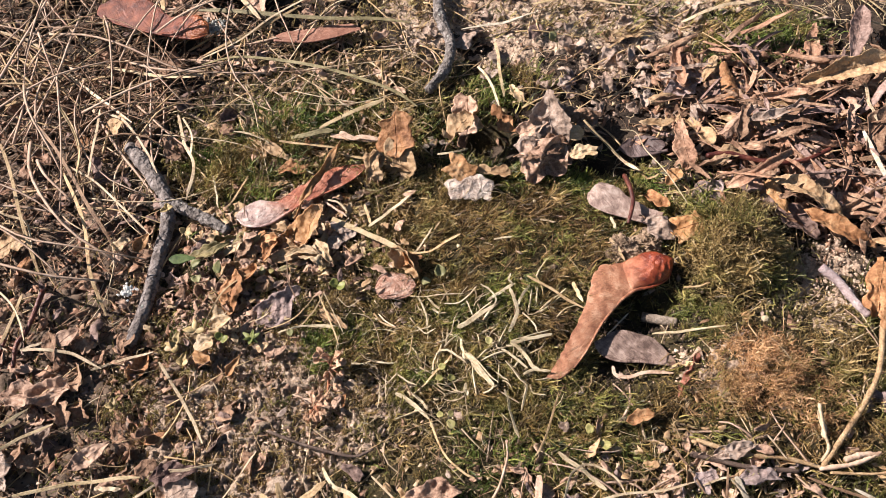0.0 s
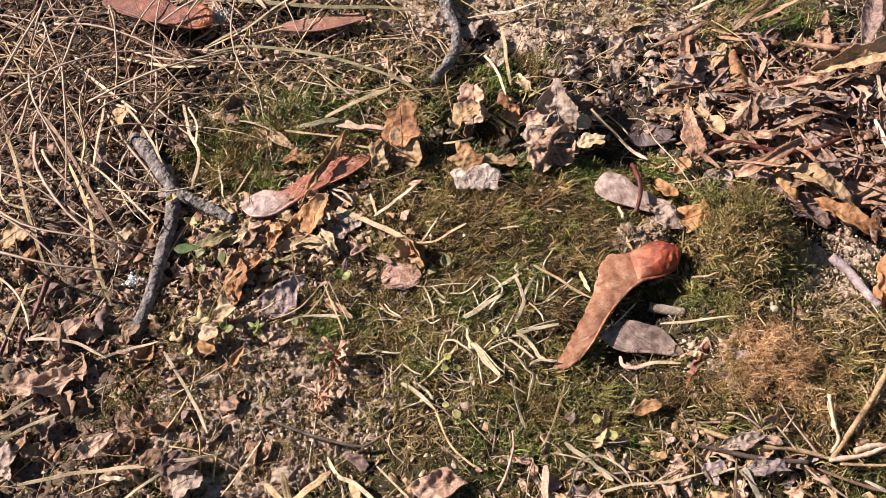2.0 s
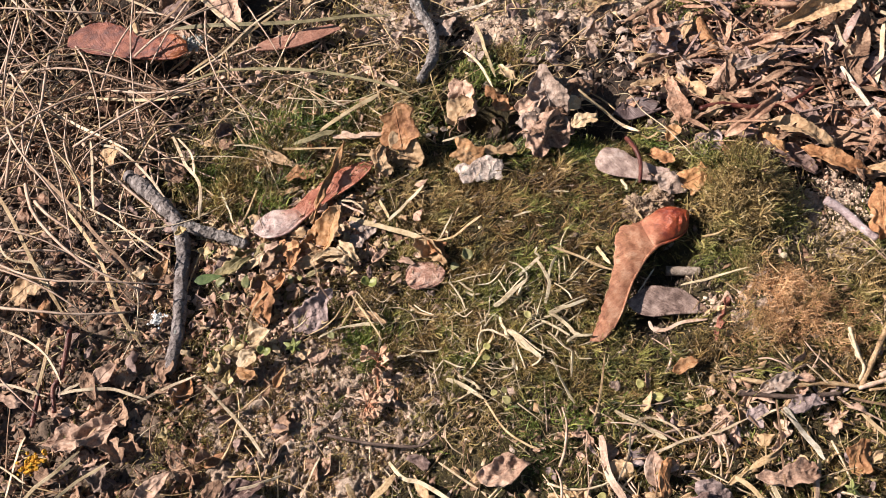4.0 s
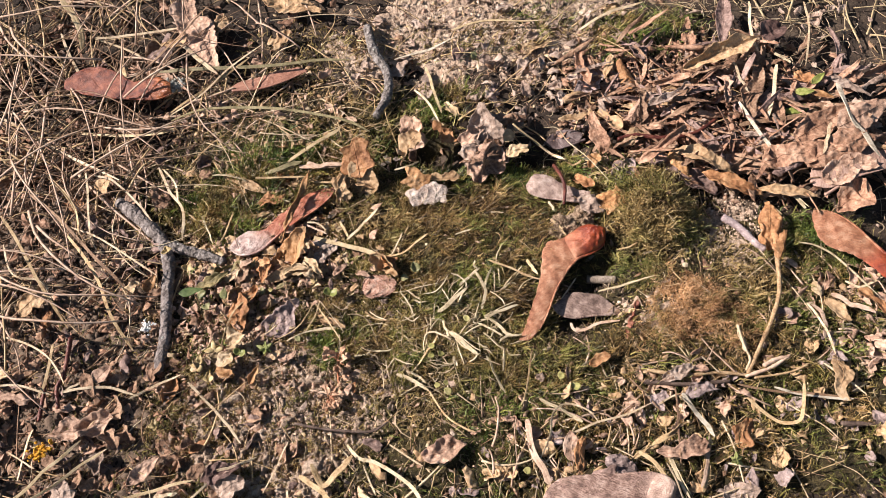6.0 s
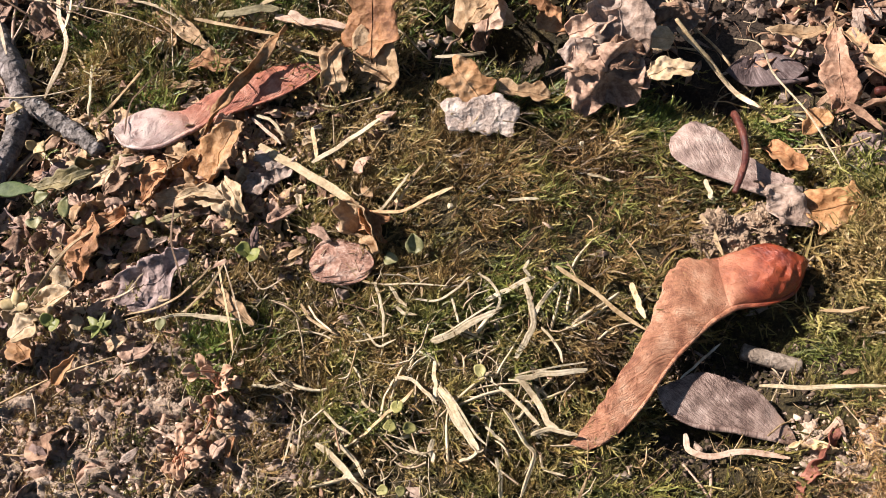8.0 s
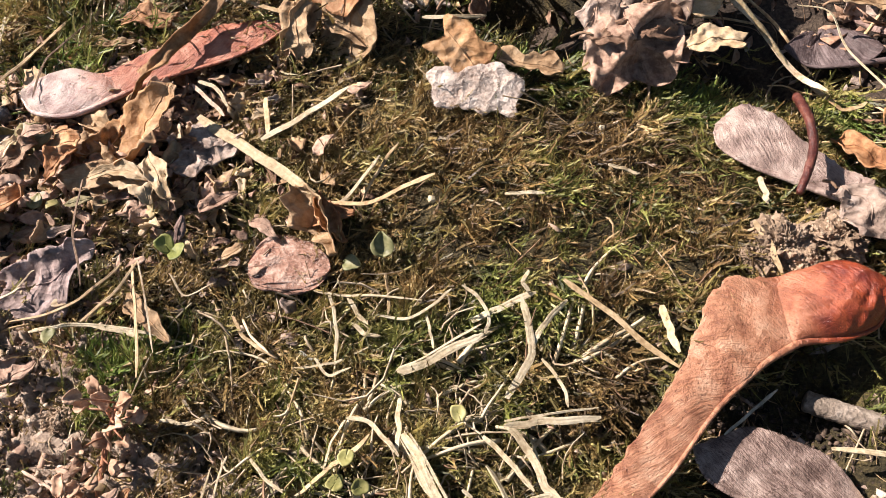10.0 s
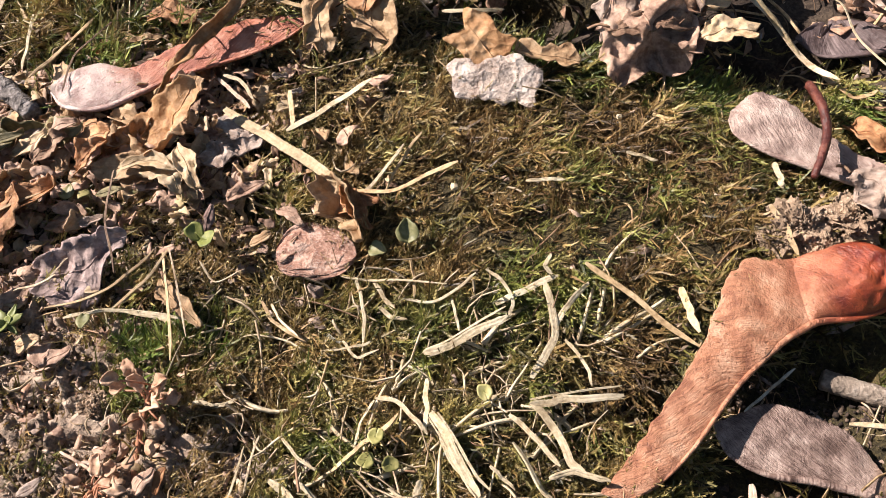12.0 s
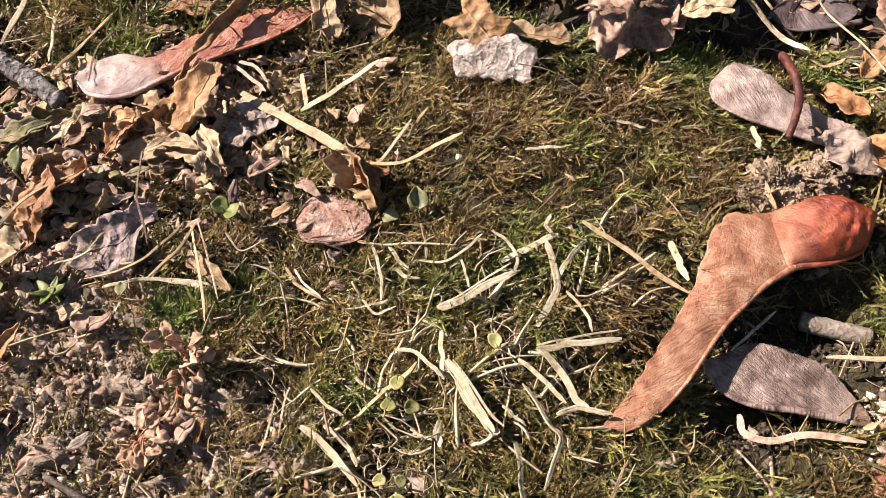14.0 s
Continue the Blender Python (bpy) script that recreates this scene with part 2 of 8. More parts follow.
LEAF = {
    "tan": (organic("tan_leaf", [(0.302, 0.175, 0.0856), (0.478, 0.32, 0.177), (0.614, 0.46, 0.294)], 160, 1100, 0.7, 0.0003, 0.2, veins=5, wrinkle=430), "tan dried leaf, curled and brittle"),
    "orange": (organic("orange_leaf", [(0.195, 0.08, 0.0321), (0.38, 0.185, 0.0803), (0.536, 0.325, 0.166)], 160, 1100, 0.65, 0.0003, 0.2, veins=5, wrinkle=430), "orange-brown dried leaf, folded and torn"),
    "amber": (organic("amber_leaf", [(0.273, 0.12, 0.0428), (0.478, 0.265, 0.118), (0.614, 0.41, 0.235)], 160, 900, 0.65, 0.0003, 0.25, veins=4, wrinkle=430), "amber dried leaf with a cracked surface"),
    "yellow": (organic("straw_yellow_leaf", [(0.37, 0.245, 0.123), (0.585, 0.44, 0.268), (0.722, 0.59, 0.417)], 160, 900, 0.65, 0.0002, 0.25, veins=4, wrinkle=430), "pale yellow withered leaf scrap"),
    "brown": (organic("brown_leaf", [(0.107, 0.055, 0.0321), (0.283, 0.17, 0.107), (0.458, 0.32, 0.214)], 140, 1000, 0.75, 0.0004, 0.15, veins=5, wrinkle=430), "brown crumpled dead leaf"),
    "darkbrown": (organic("dark_brown_leaf", [(0.0341, 0.018, 0.015), (0.0975, 0.055, 0.0449), (0.214, 0.14, 0.118)], 140, 1000, 0.7, 0.0004, 0.1, veins=5, wrinkle=430), "dark brown curled dead leaf"),
    "greytan": (organic("grey_tan_leaf", [(0.156, 0.105, 0.0803), (0.351, 0.26, 0.203), (0.526, 0.43, 0.364)], 140, 1000, 0.8, 0.0004, 0.15, veins=5, wrinkle=430), "grey-tan weathered dead leaf, crumpled"),
    "mauvegrey": (organic("mauve_grey_leaf", [(0.127, 0.088, 0.077), (0.312, 0.235, 0.214), (0.507, 0.41, 0.385)], 140, 1000, 0.8, 0.0004, 0.12, veins=5, wrinkle=430), "mauve-grey weathered dead leaf, crumpled"),
    "mauve": (organic("mauve_leaf", [(0.0877, 0.05, 0.0428), (0.244, 0.162, 0.134), (0.409, 0.30, 0.262)], 140, 1000, 0.7, 0.0003, 0.12, veins=5, wrinkle=430), "mauve-brown dead leaf on the litter"),
    "pinktan": (organic("pink_tan_leaf", [(0.195, 0.11, 0.0728), (0.449, 0.295, 0.209), (0.624, 0.46, 0.353)], 140, 1000, 0.7, 0.0003, 0.15, veins=5, wrinkle=430), "pinkish tan dead leaf with ragged edges"),
    "rustbrown": (organic("rust_brown_leaf", [(0.146, 0.068, 0.0407), (0.361, 0.205, 0.128), (0.546, 0.365, 0.257)], 140, 1000, 0.65, 0.0003, 0.15, veins=5, wrinkle=430), "rust-brown broad dead leaf on the litter"),
    "greywhite": (organic("grey_white_leaf", [(0.30, 0.21, 0.16), (0.62, 0.51, 0.43), (0.78, 0.69, 0.61)], 300, 2200, 0.9, 0.0006, 0.15, veins=3, wrinkle=430), "grey-white furry leaf scrap with tears"),
    "greenyellow": (organic("green_yellow_leaf", [(0.117, 0.16, 0.0321), (0.322, 0.35, 0.0963), (0.536, 0.50, 0.214)], 160, 700, 0.55, 0.0002, 0.25, veins=4, wrinkle=430), "yellow-green fading leaf on the litter"),
    "olive": (organic("olive_leaf", [(0.0829, 0.072, 0.0278), (0.214, 0.175, 0.0749), (0.409, 0.33, 0.171)], 160, 700, 0.6, 0.0002, 0.2, veins=4, wrinkle=430), "olive withered leaf beside the twig"),
}
STRAW = {
    "stem": (organic("dry_stem", [(0.146, 0.085, 0.0418), (0.341, 0.225, 0.119), (0.536, 0.40, 0.244)], 330, 1600, 0.65, 0.0005, spread=0.2), "tan dry plant stem with brown stains", "stalk"),
    "bleached": (organic("bleached_straw", [(0.315, 0.233, 0.129), (0.538, 0.442, 0.286), (0.686, 0.605, 0.437)], 300, 1600, 0.6, 0.0002, 0.1, veins=9, spread=0.25, lines=0.22), "bleached strip of dead grass", "straw"),
    "pale": (organic("pale_straw", [(0.273, 0.185, 0.104), (0.517, 0.405, 0.264), (0.682, 0.575, 0.408)], 300, 1600, 0.6, 0.0002, 0.1, spread=0.5), "pale dry grass stalk lying on the ground", "straw"),
    "yellow": (organic("yellow_straw", [(0.292, 0.20, 0.0995), (0.487, 0.375, 0.214), (0.624, 0.51, 0.328)], 300, 1600, 0.6, 0.0002, 0.1, spread=0.3), "yellowish dry blade of grass", "straw"),
    "tan": (organic("tan_straw", [(0.214, 0.13, 0.0597), (0.439, 0.31, 0.165), (0.585, 0.45, 0.269)], 300, 1600, 0.65, 0.0002, 0.1, spread=0.4), "tan dry stalk lying on moss", "straw"),
    "olive": (organic("olive_straw", [(0.0877, 0.075, 0.0358), (0.185, 0.155, 0.0777), (0.292, 0.25, 0.14)], 300, 1600, 0.6, 0.0002, 0.1), "long olive-brown grass blade", "grass blade"),
    "brown": (organic("brown_straw", [(0.078, 0.045, 0.0249), (0.185, 0.11, 0.0647), (0.302, 0.20, 0.119)], 300, 1600, 0.7, 0.0002), "thin brown dead stalk", "stalk"),
    "pinkish": (organic("pinkish_straw", [(0.273, 0.165, 0.11), (0.507, 0.36, 0.259), (0.643, 0.50, 0.388)], 300, 1600, 0.65, 0.0002, 0.1), "pinkish tan dry strip of stalk", "straw"),
    "greyish": (organic("greyish_straw", [(0.195, 0.165, 0.119), (0.39, 0.34, 0.259), (0.566, 0.52, 0.428)], 300, 1600, 0.7, 0.0002), "greyish weathered stalk on litter", "stalk"),
    "reddish": (organic("reddish_strip", [(0.137, 0.045, 0.0279), (0.312, 0.12, 0.0796), (0.487, 0.25, 0.179)], 200, 1200, 0.6, 0.0003, 0.2, veins=5), "reddish brown shrivelled strip of leaf", "leaf strip"),
    "rusty": (organic("rusty_strip", [(0.156, 0.07, 0.0249), (0.361, 0.19, 0.0796), (0.536, 0.33, 0.169)], 200, 1200, 0.65, 0.0003, 0.2, veins=5), "rusty brown strip of a torn leaf", "leaf strip"),
}
FUR = organic("white_fur", [(0.36, 0.28, 0.23), (0.56, 0.47, 0.41), (0.70, 0.62, 0.55)], 300, 1800, 0.8, 0.0002, 0.3)
FURRY = organic("furry_nutlet", [(0.11, 0.045, 0.030), (0.33, 0.18, 0.125), (0.60, 0.43, 0.34)], 420, 2000, 0.7, 0.0006)
RUST_SKIN = seed_skin("rust_winged_seed", (0.51, 0.29, 0.178), (0.38, 0.17, 0.089), (0.23, 0.084, 0.039), (0.12, 0.012, 0.006), (0.36, 0.072, 0.024), 0.18, 0.46)
GREY_SKIN = seed_skin("grey_winged_seed", (0.46, 0.35, 0.29), (0.27, 0.188, 0.152), (0.12, 0.074, 0.056), (0.20, 0.12, 0.085), (0.38, 0.25, 0.17), 0.02, 0.14, 44.0, 1.0)
RED_SKIN = seed_skin("red_winged_seed", (0.31, 0.10, 0.05), (0.19, 0.048, 0.024), (0.085, 0.02, 0.012), (0.17, 0.036, 0.014), (0.42, 0.14, 0.045), 0.10, 0.34, 55.0)
PINK_SKIN = seed_skin("pink_winged_seed", (0.52, 0.38, 0.31), (0.35, 0.225, 0.175), (0.17, 0.10, 0.075), (0.44, 0.29, 0.22), (0.66, 0.50, 0.41), 0.14, 0.40, 60.0, 1.1)
PALE_NUT_SKIN = seed_skin("pale_nutlet_seed", (0.56, 0.26, 0.17), (0.42, 0.14, 0.075), (0.26, 0.068, 0.034), (0.34, 0.215, 0.185), (0.66, 0.54, 0.48), 0.22, 0.46, 60.0)
MAUVE_SKIN = seed_skin("mauve_winged_seed", (0.56, 0.44, 0.37), (0.39, 0.28, 0.23), (0.20, 0.13, 0.105), (0.30, 0.20, 0.16), (0.44, 0.31, 0.25), 0.05, 0.30, 38.0, 0.45)
SEED = {
    "dark": (organic("dark_seed_wing", [(0.05, 0.033, 0.032), (0.12, 0.085, 0.08), (0.26, 0.20, 0.19)], 140, 1500, 0.45, 0.0003, 0.05, veins=20, streak=0.6), None, "dark mauve wing of a maple seed in the litter"),
    "brown": (organic("brown_seed_wing", [(0.16, 0.06, 0.04), (0.32, 0.155, 0.105), (0.48, 0.29, 0.21)], 110, 1500, 0.5, 0.0003, 0.06, veins=26, streak=0.5), None, "brown wing of a maple seed under dry grass"),
    "pink": (organic("pink_seed_wing", [(0.24, 0.145, 0.11), (0.45, 0.30, 0.235), (0.62, 0.46, 0.38)], 110, 1500, 0.55, 0.0002, 0.1, veins=40, lines=0.5, streak=0.3), organic("pink_nutlet", [(0.26, 0.15, 0.11), (0.47, 0.31, 0.24), (0.62, 0.46, 0.38)], 160, 1300, 0.6, 0.0003, veins=6), "large pinkish grey winged maple seed"),
}
BARK = {
    "grey": (organic("grey_bark", [(0.0495, 0.0383, 0.0346), (0.191, 0.162, 0.148), (0.343, 0.304, 0.288)], 420, 1500, 0.9, 0.0005, wrinkle=480), "grey-barked forked twig lying on moss"),
    "lichen": (organic("lichen_bark", [(0.0429, 0.0343, 0.031), (0.178, 0.155, 0.14), (0.37, 0.337, 0.32)], 450, 1500, 0.9, 0.0006, wrinkle=480), "grey twig crusted with pale lichen"),
    "wood": (organic("bare_wood", [(0.08, 0.062, 0.046), (0.22, 0.175, 0.135), (0.38, 0.32, 0.26)], 300, 1600, 0.85, 0.0005), "short broken piece of greyish twig"),
    "purple": (organic("purple_bark", [(0.13, 0.09, 0.09), (0.30, 0.23, 0.225), (0.45, 0.38, 0.37)], 300, 1600, 0.75, 0.0004), "purplish grey stick among the litter"),
    "red": (organic("red_bark", [(0.035, 0.009, 0.007), (0.095, 0.024, 0.017), (0.19, 0.07, 0.045)], 300, 1600, 0.4, 0.0003), "dark red dry leaf stalk"),
    "dark": (organic("dark_bark", [(0.035, 0.022, 0.017), (0.10, 0.066, 0.05), (0.19, 0.14, 0.11)], 300, 1600, 0.7, 0.0004), "dark brown dead stem"),
}
GREEN = {
    "cotyledon": (organic("cotyledon_green", [(0.20, 0.20, 0.06), (0.38, 0.35, 0.13), (0.54, 0.48, 0.24)], 200, 900, 0.5, 0.0001, 0.25), "pale green round seed leaf sprouting from moss"),
    "round": (organic("round_leaf_green", [(0.10, 0.115, 0.045), (0.235, 0.23, 0.10), (0.42, 0.38, 0.20)], 200, 900, 0.5, 0.0001, 0.25), "dull green roundish seedling leaf"),
    "clover": (organic("clover_green", [(0.11, 0.13, 0.03), (0.24, 0.26, 0.07), (0.42, 0.40, 0.16)], 200, 900, 0.45, 0.0001, 0.3), "bright green seedling with a pair of round leaves"),
    "blade": (organic("blade_green", [(0.035, 0.062, 0.018), (0.09, 0.135, 0.04), (0.18, 0.22, 0.08)], 200, 900, 0.65, 0.0001, 0.25), "dark green leaf beside the forked twig"),
    "rosette": (organic("rosette_green", [(0.10, 0.125, 0.03), (0.22, 0.245, 0.07), (0.38, 0.38, 0.16)], 200, 900, 0.5, 0.0001, 0.25), "small green seedling rosette"),
    "pale": (organic("pale_wilted_green", [(0.30, 0.22, 0.09), (0.54, 0.42, 0.21), (0.70, 0.59, 0.36)], 200, 900, 0.55, 0.0001, 0.3), "pale yellow wilted seedling leaves"),
    "olive": (organic("olive_seedling", [(0.09, 0.09, 0.03), (0.22, 0.19, 0.075), (0.36, 0.30, 0.14)], 200, 900, 0.5, 0.0001, 0.2), "olive brown seedling leaf in the litter"),
}
STEM = organic("seedling_stem", [(0.16, 0.13, 0.06), (0.30, 0.24, 0.12), (0.42, 0.35, 0.2)], 300, 1500, 0.6, 0.0001)
SPRIG = organic("sprig_leaf", [(0.27, 0.14, 0.08), (0.52, 0.33, 0.21), (0.70, 0.51, 0.37)], 200, 1200, 0.65, 0.0002, 0.2)
SPRIG_STEM = organic("sprig_stem", [(0.18, 0.07, 0.035), (0.36, 0.16, 0.085), (0.50, 0.28, 0.17)], 200, 1200, 0.55, 0.0002)
LICHEN = {
    "yellow": (organic("yellow_lichen", [(0.42, 0.17, 0.01), (0.66, 0.33, 0.02), (0.80, 0.50, 0.06)], 900, 2400, 0.8, 0.0006), "bright yellow crumbly lichen scrap on dark soil"),
    "white": (organic("white_lichen", [(0.42, 0.42, 0.40), (0.70, 0.70, 0.67), (0.85, 0.85, 0.82)], 900, 2400, 0.85, 0.0006), "white lichen scrap beside the forked twig"),
    "grey": (organic("grey_lichen", [(0.20, 0.20, 0.18), (0.38, 0.385, 0.35), (0.58, 0.58, 0.53)], 900, 2400, 0.85, 0.0006), "pale grey lichen scrap under dry grass"),
}

# ---- relief of the ground, in millimetres ----
TABLE = np.random.RandomState(7).rand(64, 64)


def vnoise(x, y, size, seed=0):
    """Smooth value noise between -1 and 1 with cells of the given size."""
    x, y = np.asarray(x, float) / size + 17.3 * seed + 500, np.asarray(y, float) / size + 9.7 * seed + 500
    i, j = np.floor(x).astype(int), np.floor(y).astype(int)
    u, v = x - i, y - j
    u, v = u * u * (3 - 2 * u), v * v * (3 - 2 * v)
    a, b, c, d = TABLE[i % 64, j % 64], TABLE[(i + 1) % 64, j % 64], TABLE[i % 64, (j + 1) % 64], TABLE[(i + 1) % 64, (j + 1) % 64]
    return 2 * (a * (1 - u) * (1 - v) + b * u * (1 - v) + c * (1 - u) * v + d * u * v) - 1


def mound(x, y, cx, cy, rx, ry, high):
    return high * np.exp(-(((x - cx) / rx) ** 2 + ((y - cy) / ry) ** 2))


def height(x, y):
    """The ground's height at a place: gentle waves, moss cushions and a few hollows."""
    x, y = np.asarray(x, float), np.asarray(y, float)
    z = 1.3 * vnoise(x, y, 34, 1) + 0.7 * vnoise(x, y, 13, 2)
    z = z + mound(x, y, 82, -21, 13.5, 14, 10.5) + mound(x, y, 99, -24, 7, 12, -3) + mound(x, y, 84, -58, 22, 17, 3) + mound(x, y, 24, -13, 32, 24, 1.5)
    z = z + mound(x, y, 13, 27, 12, 8, -10) + mound(x, y, 49, 13, 13, 6, -8) + mound(x, y, 54, -39, 11, 7, -5.5) + mound(x, y, 45, -51, 13, 7, -4.6)
    z = z + mound(x, y, -80, 0, 9, 30, -2) + mound(x, y, -130, 72, 46, 44, -11) + mound(x, y, 12, 66, 8, 18, -2)
    return z


# ---- ground ----
def fast_mesh(name, verts, faces, material, smooth=False):
    """A mesh from arrays, in millimetres; faces all of one size."""
    me = bpy.data.meshes.new(name)
    verts, faces = np.asarray(verts, np.float32) * 0.001, np.asarray(faces, np.int32)
    size = faces.shape[1]
    me.vertices.add(len(verts))
    me.vertices.foreach_set("co", verts.ravel())
    me.loops.add(faces.size)
    me.loops.foreach_set("vertex_index", faces.ravel())
    me.polygons.add(len(faces))
    me.polygons.foreach_set("loop_start", np.arange(0, faces.size, size, dtype=np.int32))
    if smooth:
        me.polygons.foreach_set("use_smooth", np.ones(len(faces), bool))
    me.materials.append(material)
    me.update(calc_edges=True)
    return me


def axis_steps(low, high, step, reach):
    """Even steps near, ever wider ones out to the horizon."""
    near, far, d = list(np.arange(low, high + step, step)), [], step
    while sum(far) < reach:
        d *= 1.35
        far.append(d)
    out = np.cumsum(far)
    return np.r_[low - out[::-1], near, near[-1] + out]


gx, gy = axis_steps(-225, 245, 2.5, 400000), axis_steps(-165, 185, 2.5, 400000)
GX, GY = np.meshgrid(gx, gy)
fade = np.exp(-(np.hypot(GX, GY) / 900) ** 2)
GZ = fade * (height(GX, GY) - 0.8 + 0.7 * vnoise(GX, GY, 4.5, 3) + 0.45 * vnoise(GX, GY, 2.2, 4))
nx = len(gx)
base = np.arange((len(gy) - 1) * nx).reshape(-1, nx)[:, :-1].ravel()
tagged(new("ground", fast_mesh("ground", np.stack([GX, GY, GZ], -1).reshape(-1, 3), np.stack([base, base + 1, base + nx + 1, base + nx], 1), SOIL, True)),
       "dark brown crumbly soil under moss and litter", "ground", kind="structure")

rng = np.random.RandomState(11)


def scatter(count, regions, keep=None):
    """Places in soft ellipses (x, y, rx, ry, share)."""
    shares = np.array([r[4] for r in regions], float)
    picks = rng.choice(len(regions), count, p=shares / shares.sum())
    r = np.array(regions)[picks]
    a, d = rng.uniform(0, 2 * np.pi, count), np.sqrt(rng.uniform(0, 1, count)) * (0.75 + 0.35 * np.abs(rng.randn(count)))
    return r[:, 0] + r[:, 2] * d * np.cos(a), r[:, 1] + r[:, 3] * d * np.sin(a)


def frames_of(heading, pitch, roll):
    """Turns for many pieces at once: along, across and up."""
    ch, sh, cp, sp, cr, sr = np.cos(heading), np.sin(heading), np.cos(pitch), np.sin(pitch), np.cos(roll), np.sin(roll)
    along = np.stack([ch * cp, sh * cp, sp], -1)
    side = np.stack([-sh, ch, 0 * ch], -1)
    up = np.cross(along, side)
    return along, side * cr[:, None] + up * sr[:, None], up * cr[:, None] - side * sr[:, None]


def strew(name, templates, x, y, z, size, heading, pitch, roll, material, label, category, shade=None, fresh=None):
    """One object of many small pieces: each a turned and scaled template (verts, faces); moss shoots carry a shade and a share of green."""
    verts, faces, start, shades, greens = [], [], 0, [], []
    pick = rng.randint(0, len(templates), len(x))
    a, s, u = frames_of(heading, pitch, roll)
    for n, (tv, tf, *tips) in enumerate(templates):
        k = np.where(pick == n)[0]
        if not len(k):
            continue
        sc = size[k][:, None, None] if size.ndim == 1 else size[k][:, None, :]
        t = tv[None] * sc
        v = t[..., :1] * a[k][:, None] + t[..., 1:2] * s[k][:, None] + t[..., 2:] * u[k][:, None]
        v += np.stack([x[k], y[k], z[k]], -1)[:, None]
        verts.append(v.reshape(-1, 3))
        faces.append((tf[None] + (np.arange(len(k)) * len(tv))[:, None, None] + start).reshape(-1, tf.shape[1]))
        start += v.shape[0] * v.shape[1]
        if shade is not None:
            # lighter tips of new growth, with contrast raised to paint in self-shadow
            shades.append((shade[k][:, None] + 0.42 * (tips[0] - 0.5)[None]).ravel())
            greens.append((fresh[k][:, None] + 0 * tips[0][None]).ravel())
    me = fast_mesh(name, np.concatenate(verts), np.concatenate(faces), material)
    for key, values in (("shade", shades), ("fresh", greens)):
        if values:
            me.attributes.new(key, "FLOAT", "POINT").data.foreach_set("value", np.clip(np.concatenate(values), 0, 1).astype(np.float32))
    return tagged(new(name, me), label, category, kind="stuff")


def frond(leaflets, arch, bend, width, twigs=0):
    """A moss shoot of unit length: a curled strand wrapped in sickle-shaped leaflets that all sweep forward, with a few short side shoots.
    Gives corners, faces and how near each corner is to a tip."""
    v, f, tip = [], [], []
    sway = rng.uniform(0, 6.3)

    def stem(u):
        return np.array([u - 0.25 * bend * bend * u * u, bend * u * u * 0.55 + 0.07 * math.sin(7 * u + sway), arch * 0.5 * u * (1 - 0.75 * u)])

    def clothe(point, count, first, thick, long):
        steps = 2
        for n in range(steps):
            p, q = point(n / steps), point((n + 1) / steps)
            a, c = thick * (1 - 0.35 * n), thick * (0.65 - 0.35 * n)
            k = len(v)
            v.extend([p + (0, -a, -a), p + (0, a, 0.3 * a), q + (0, c, 0.3 * c), q + (0, -c, -c)])
            f.extend([(k, k + 1, k + 2), (k, k + 2, k + 3)])
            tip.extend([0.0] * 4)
        for n in range(count):
            u = first + (1 - first) * (n + 0.6 * rng.uniform()) / count
            p, d = point(u), point(min(u + 0.06, 1.06)) - point(u - 0.06)
            d /= np.linalg.norm(d)
            phi = (n % 5 - 2) * 0.72 + rng.uniform(-0.25, 0.25)
            side = np.cross((0, 0, 1.0), d)
            side /= np.linalg.norm(side) + 1e-9
            out = side * math.sin(phi) + np.cross(d, side) * math.cos(phi)
            spread = rng.uniform(0.55, 1.25) * (1.15 - 0.5 * u)
            ahead = d * math.cos(spread) + out * math.sin(spread)
            size = long * (1.1 - 0.35 * u) * rng.uniform(0.7, 1.35)
            w = np.cross(d, out) * width * size
            k = len(v)
            base_ = p + out * thick * 0.6
            v.extend([base_ + w, base_ - w, base_ + ahead * size + np.array([0.1, 0.45 * bend, -0.15]) * size])
            f.append((k, k + 1, k + 2))
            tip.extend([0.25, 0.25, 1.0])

    clothe(stem, leaflets, 0.02, 0.044, 0.115)
    for n in range(twigs):
        u0, turn = 0.2 + 0.55 * (n + rng.uniform(0, 0.6)) / twigs, (1 if n % 2 else -1) * rng.uniform(0.5, 0.95)
        o, reach = stem(u0), 0.34 * (1.1 - 0.6 * u0)
        way = np.array([math.cos(turn), math.sin(turn), rng.uniform(0.0, 0.35)])
        clothe(lambda u, o=o, way=way, reach=reach: o + way * reach * u, 8, 0.1, 0.028, 0.105)
    return np.array(v), np.array(f), np.array(tip)


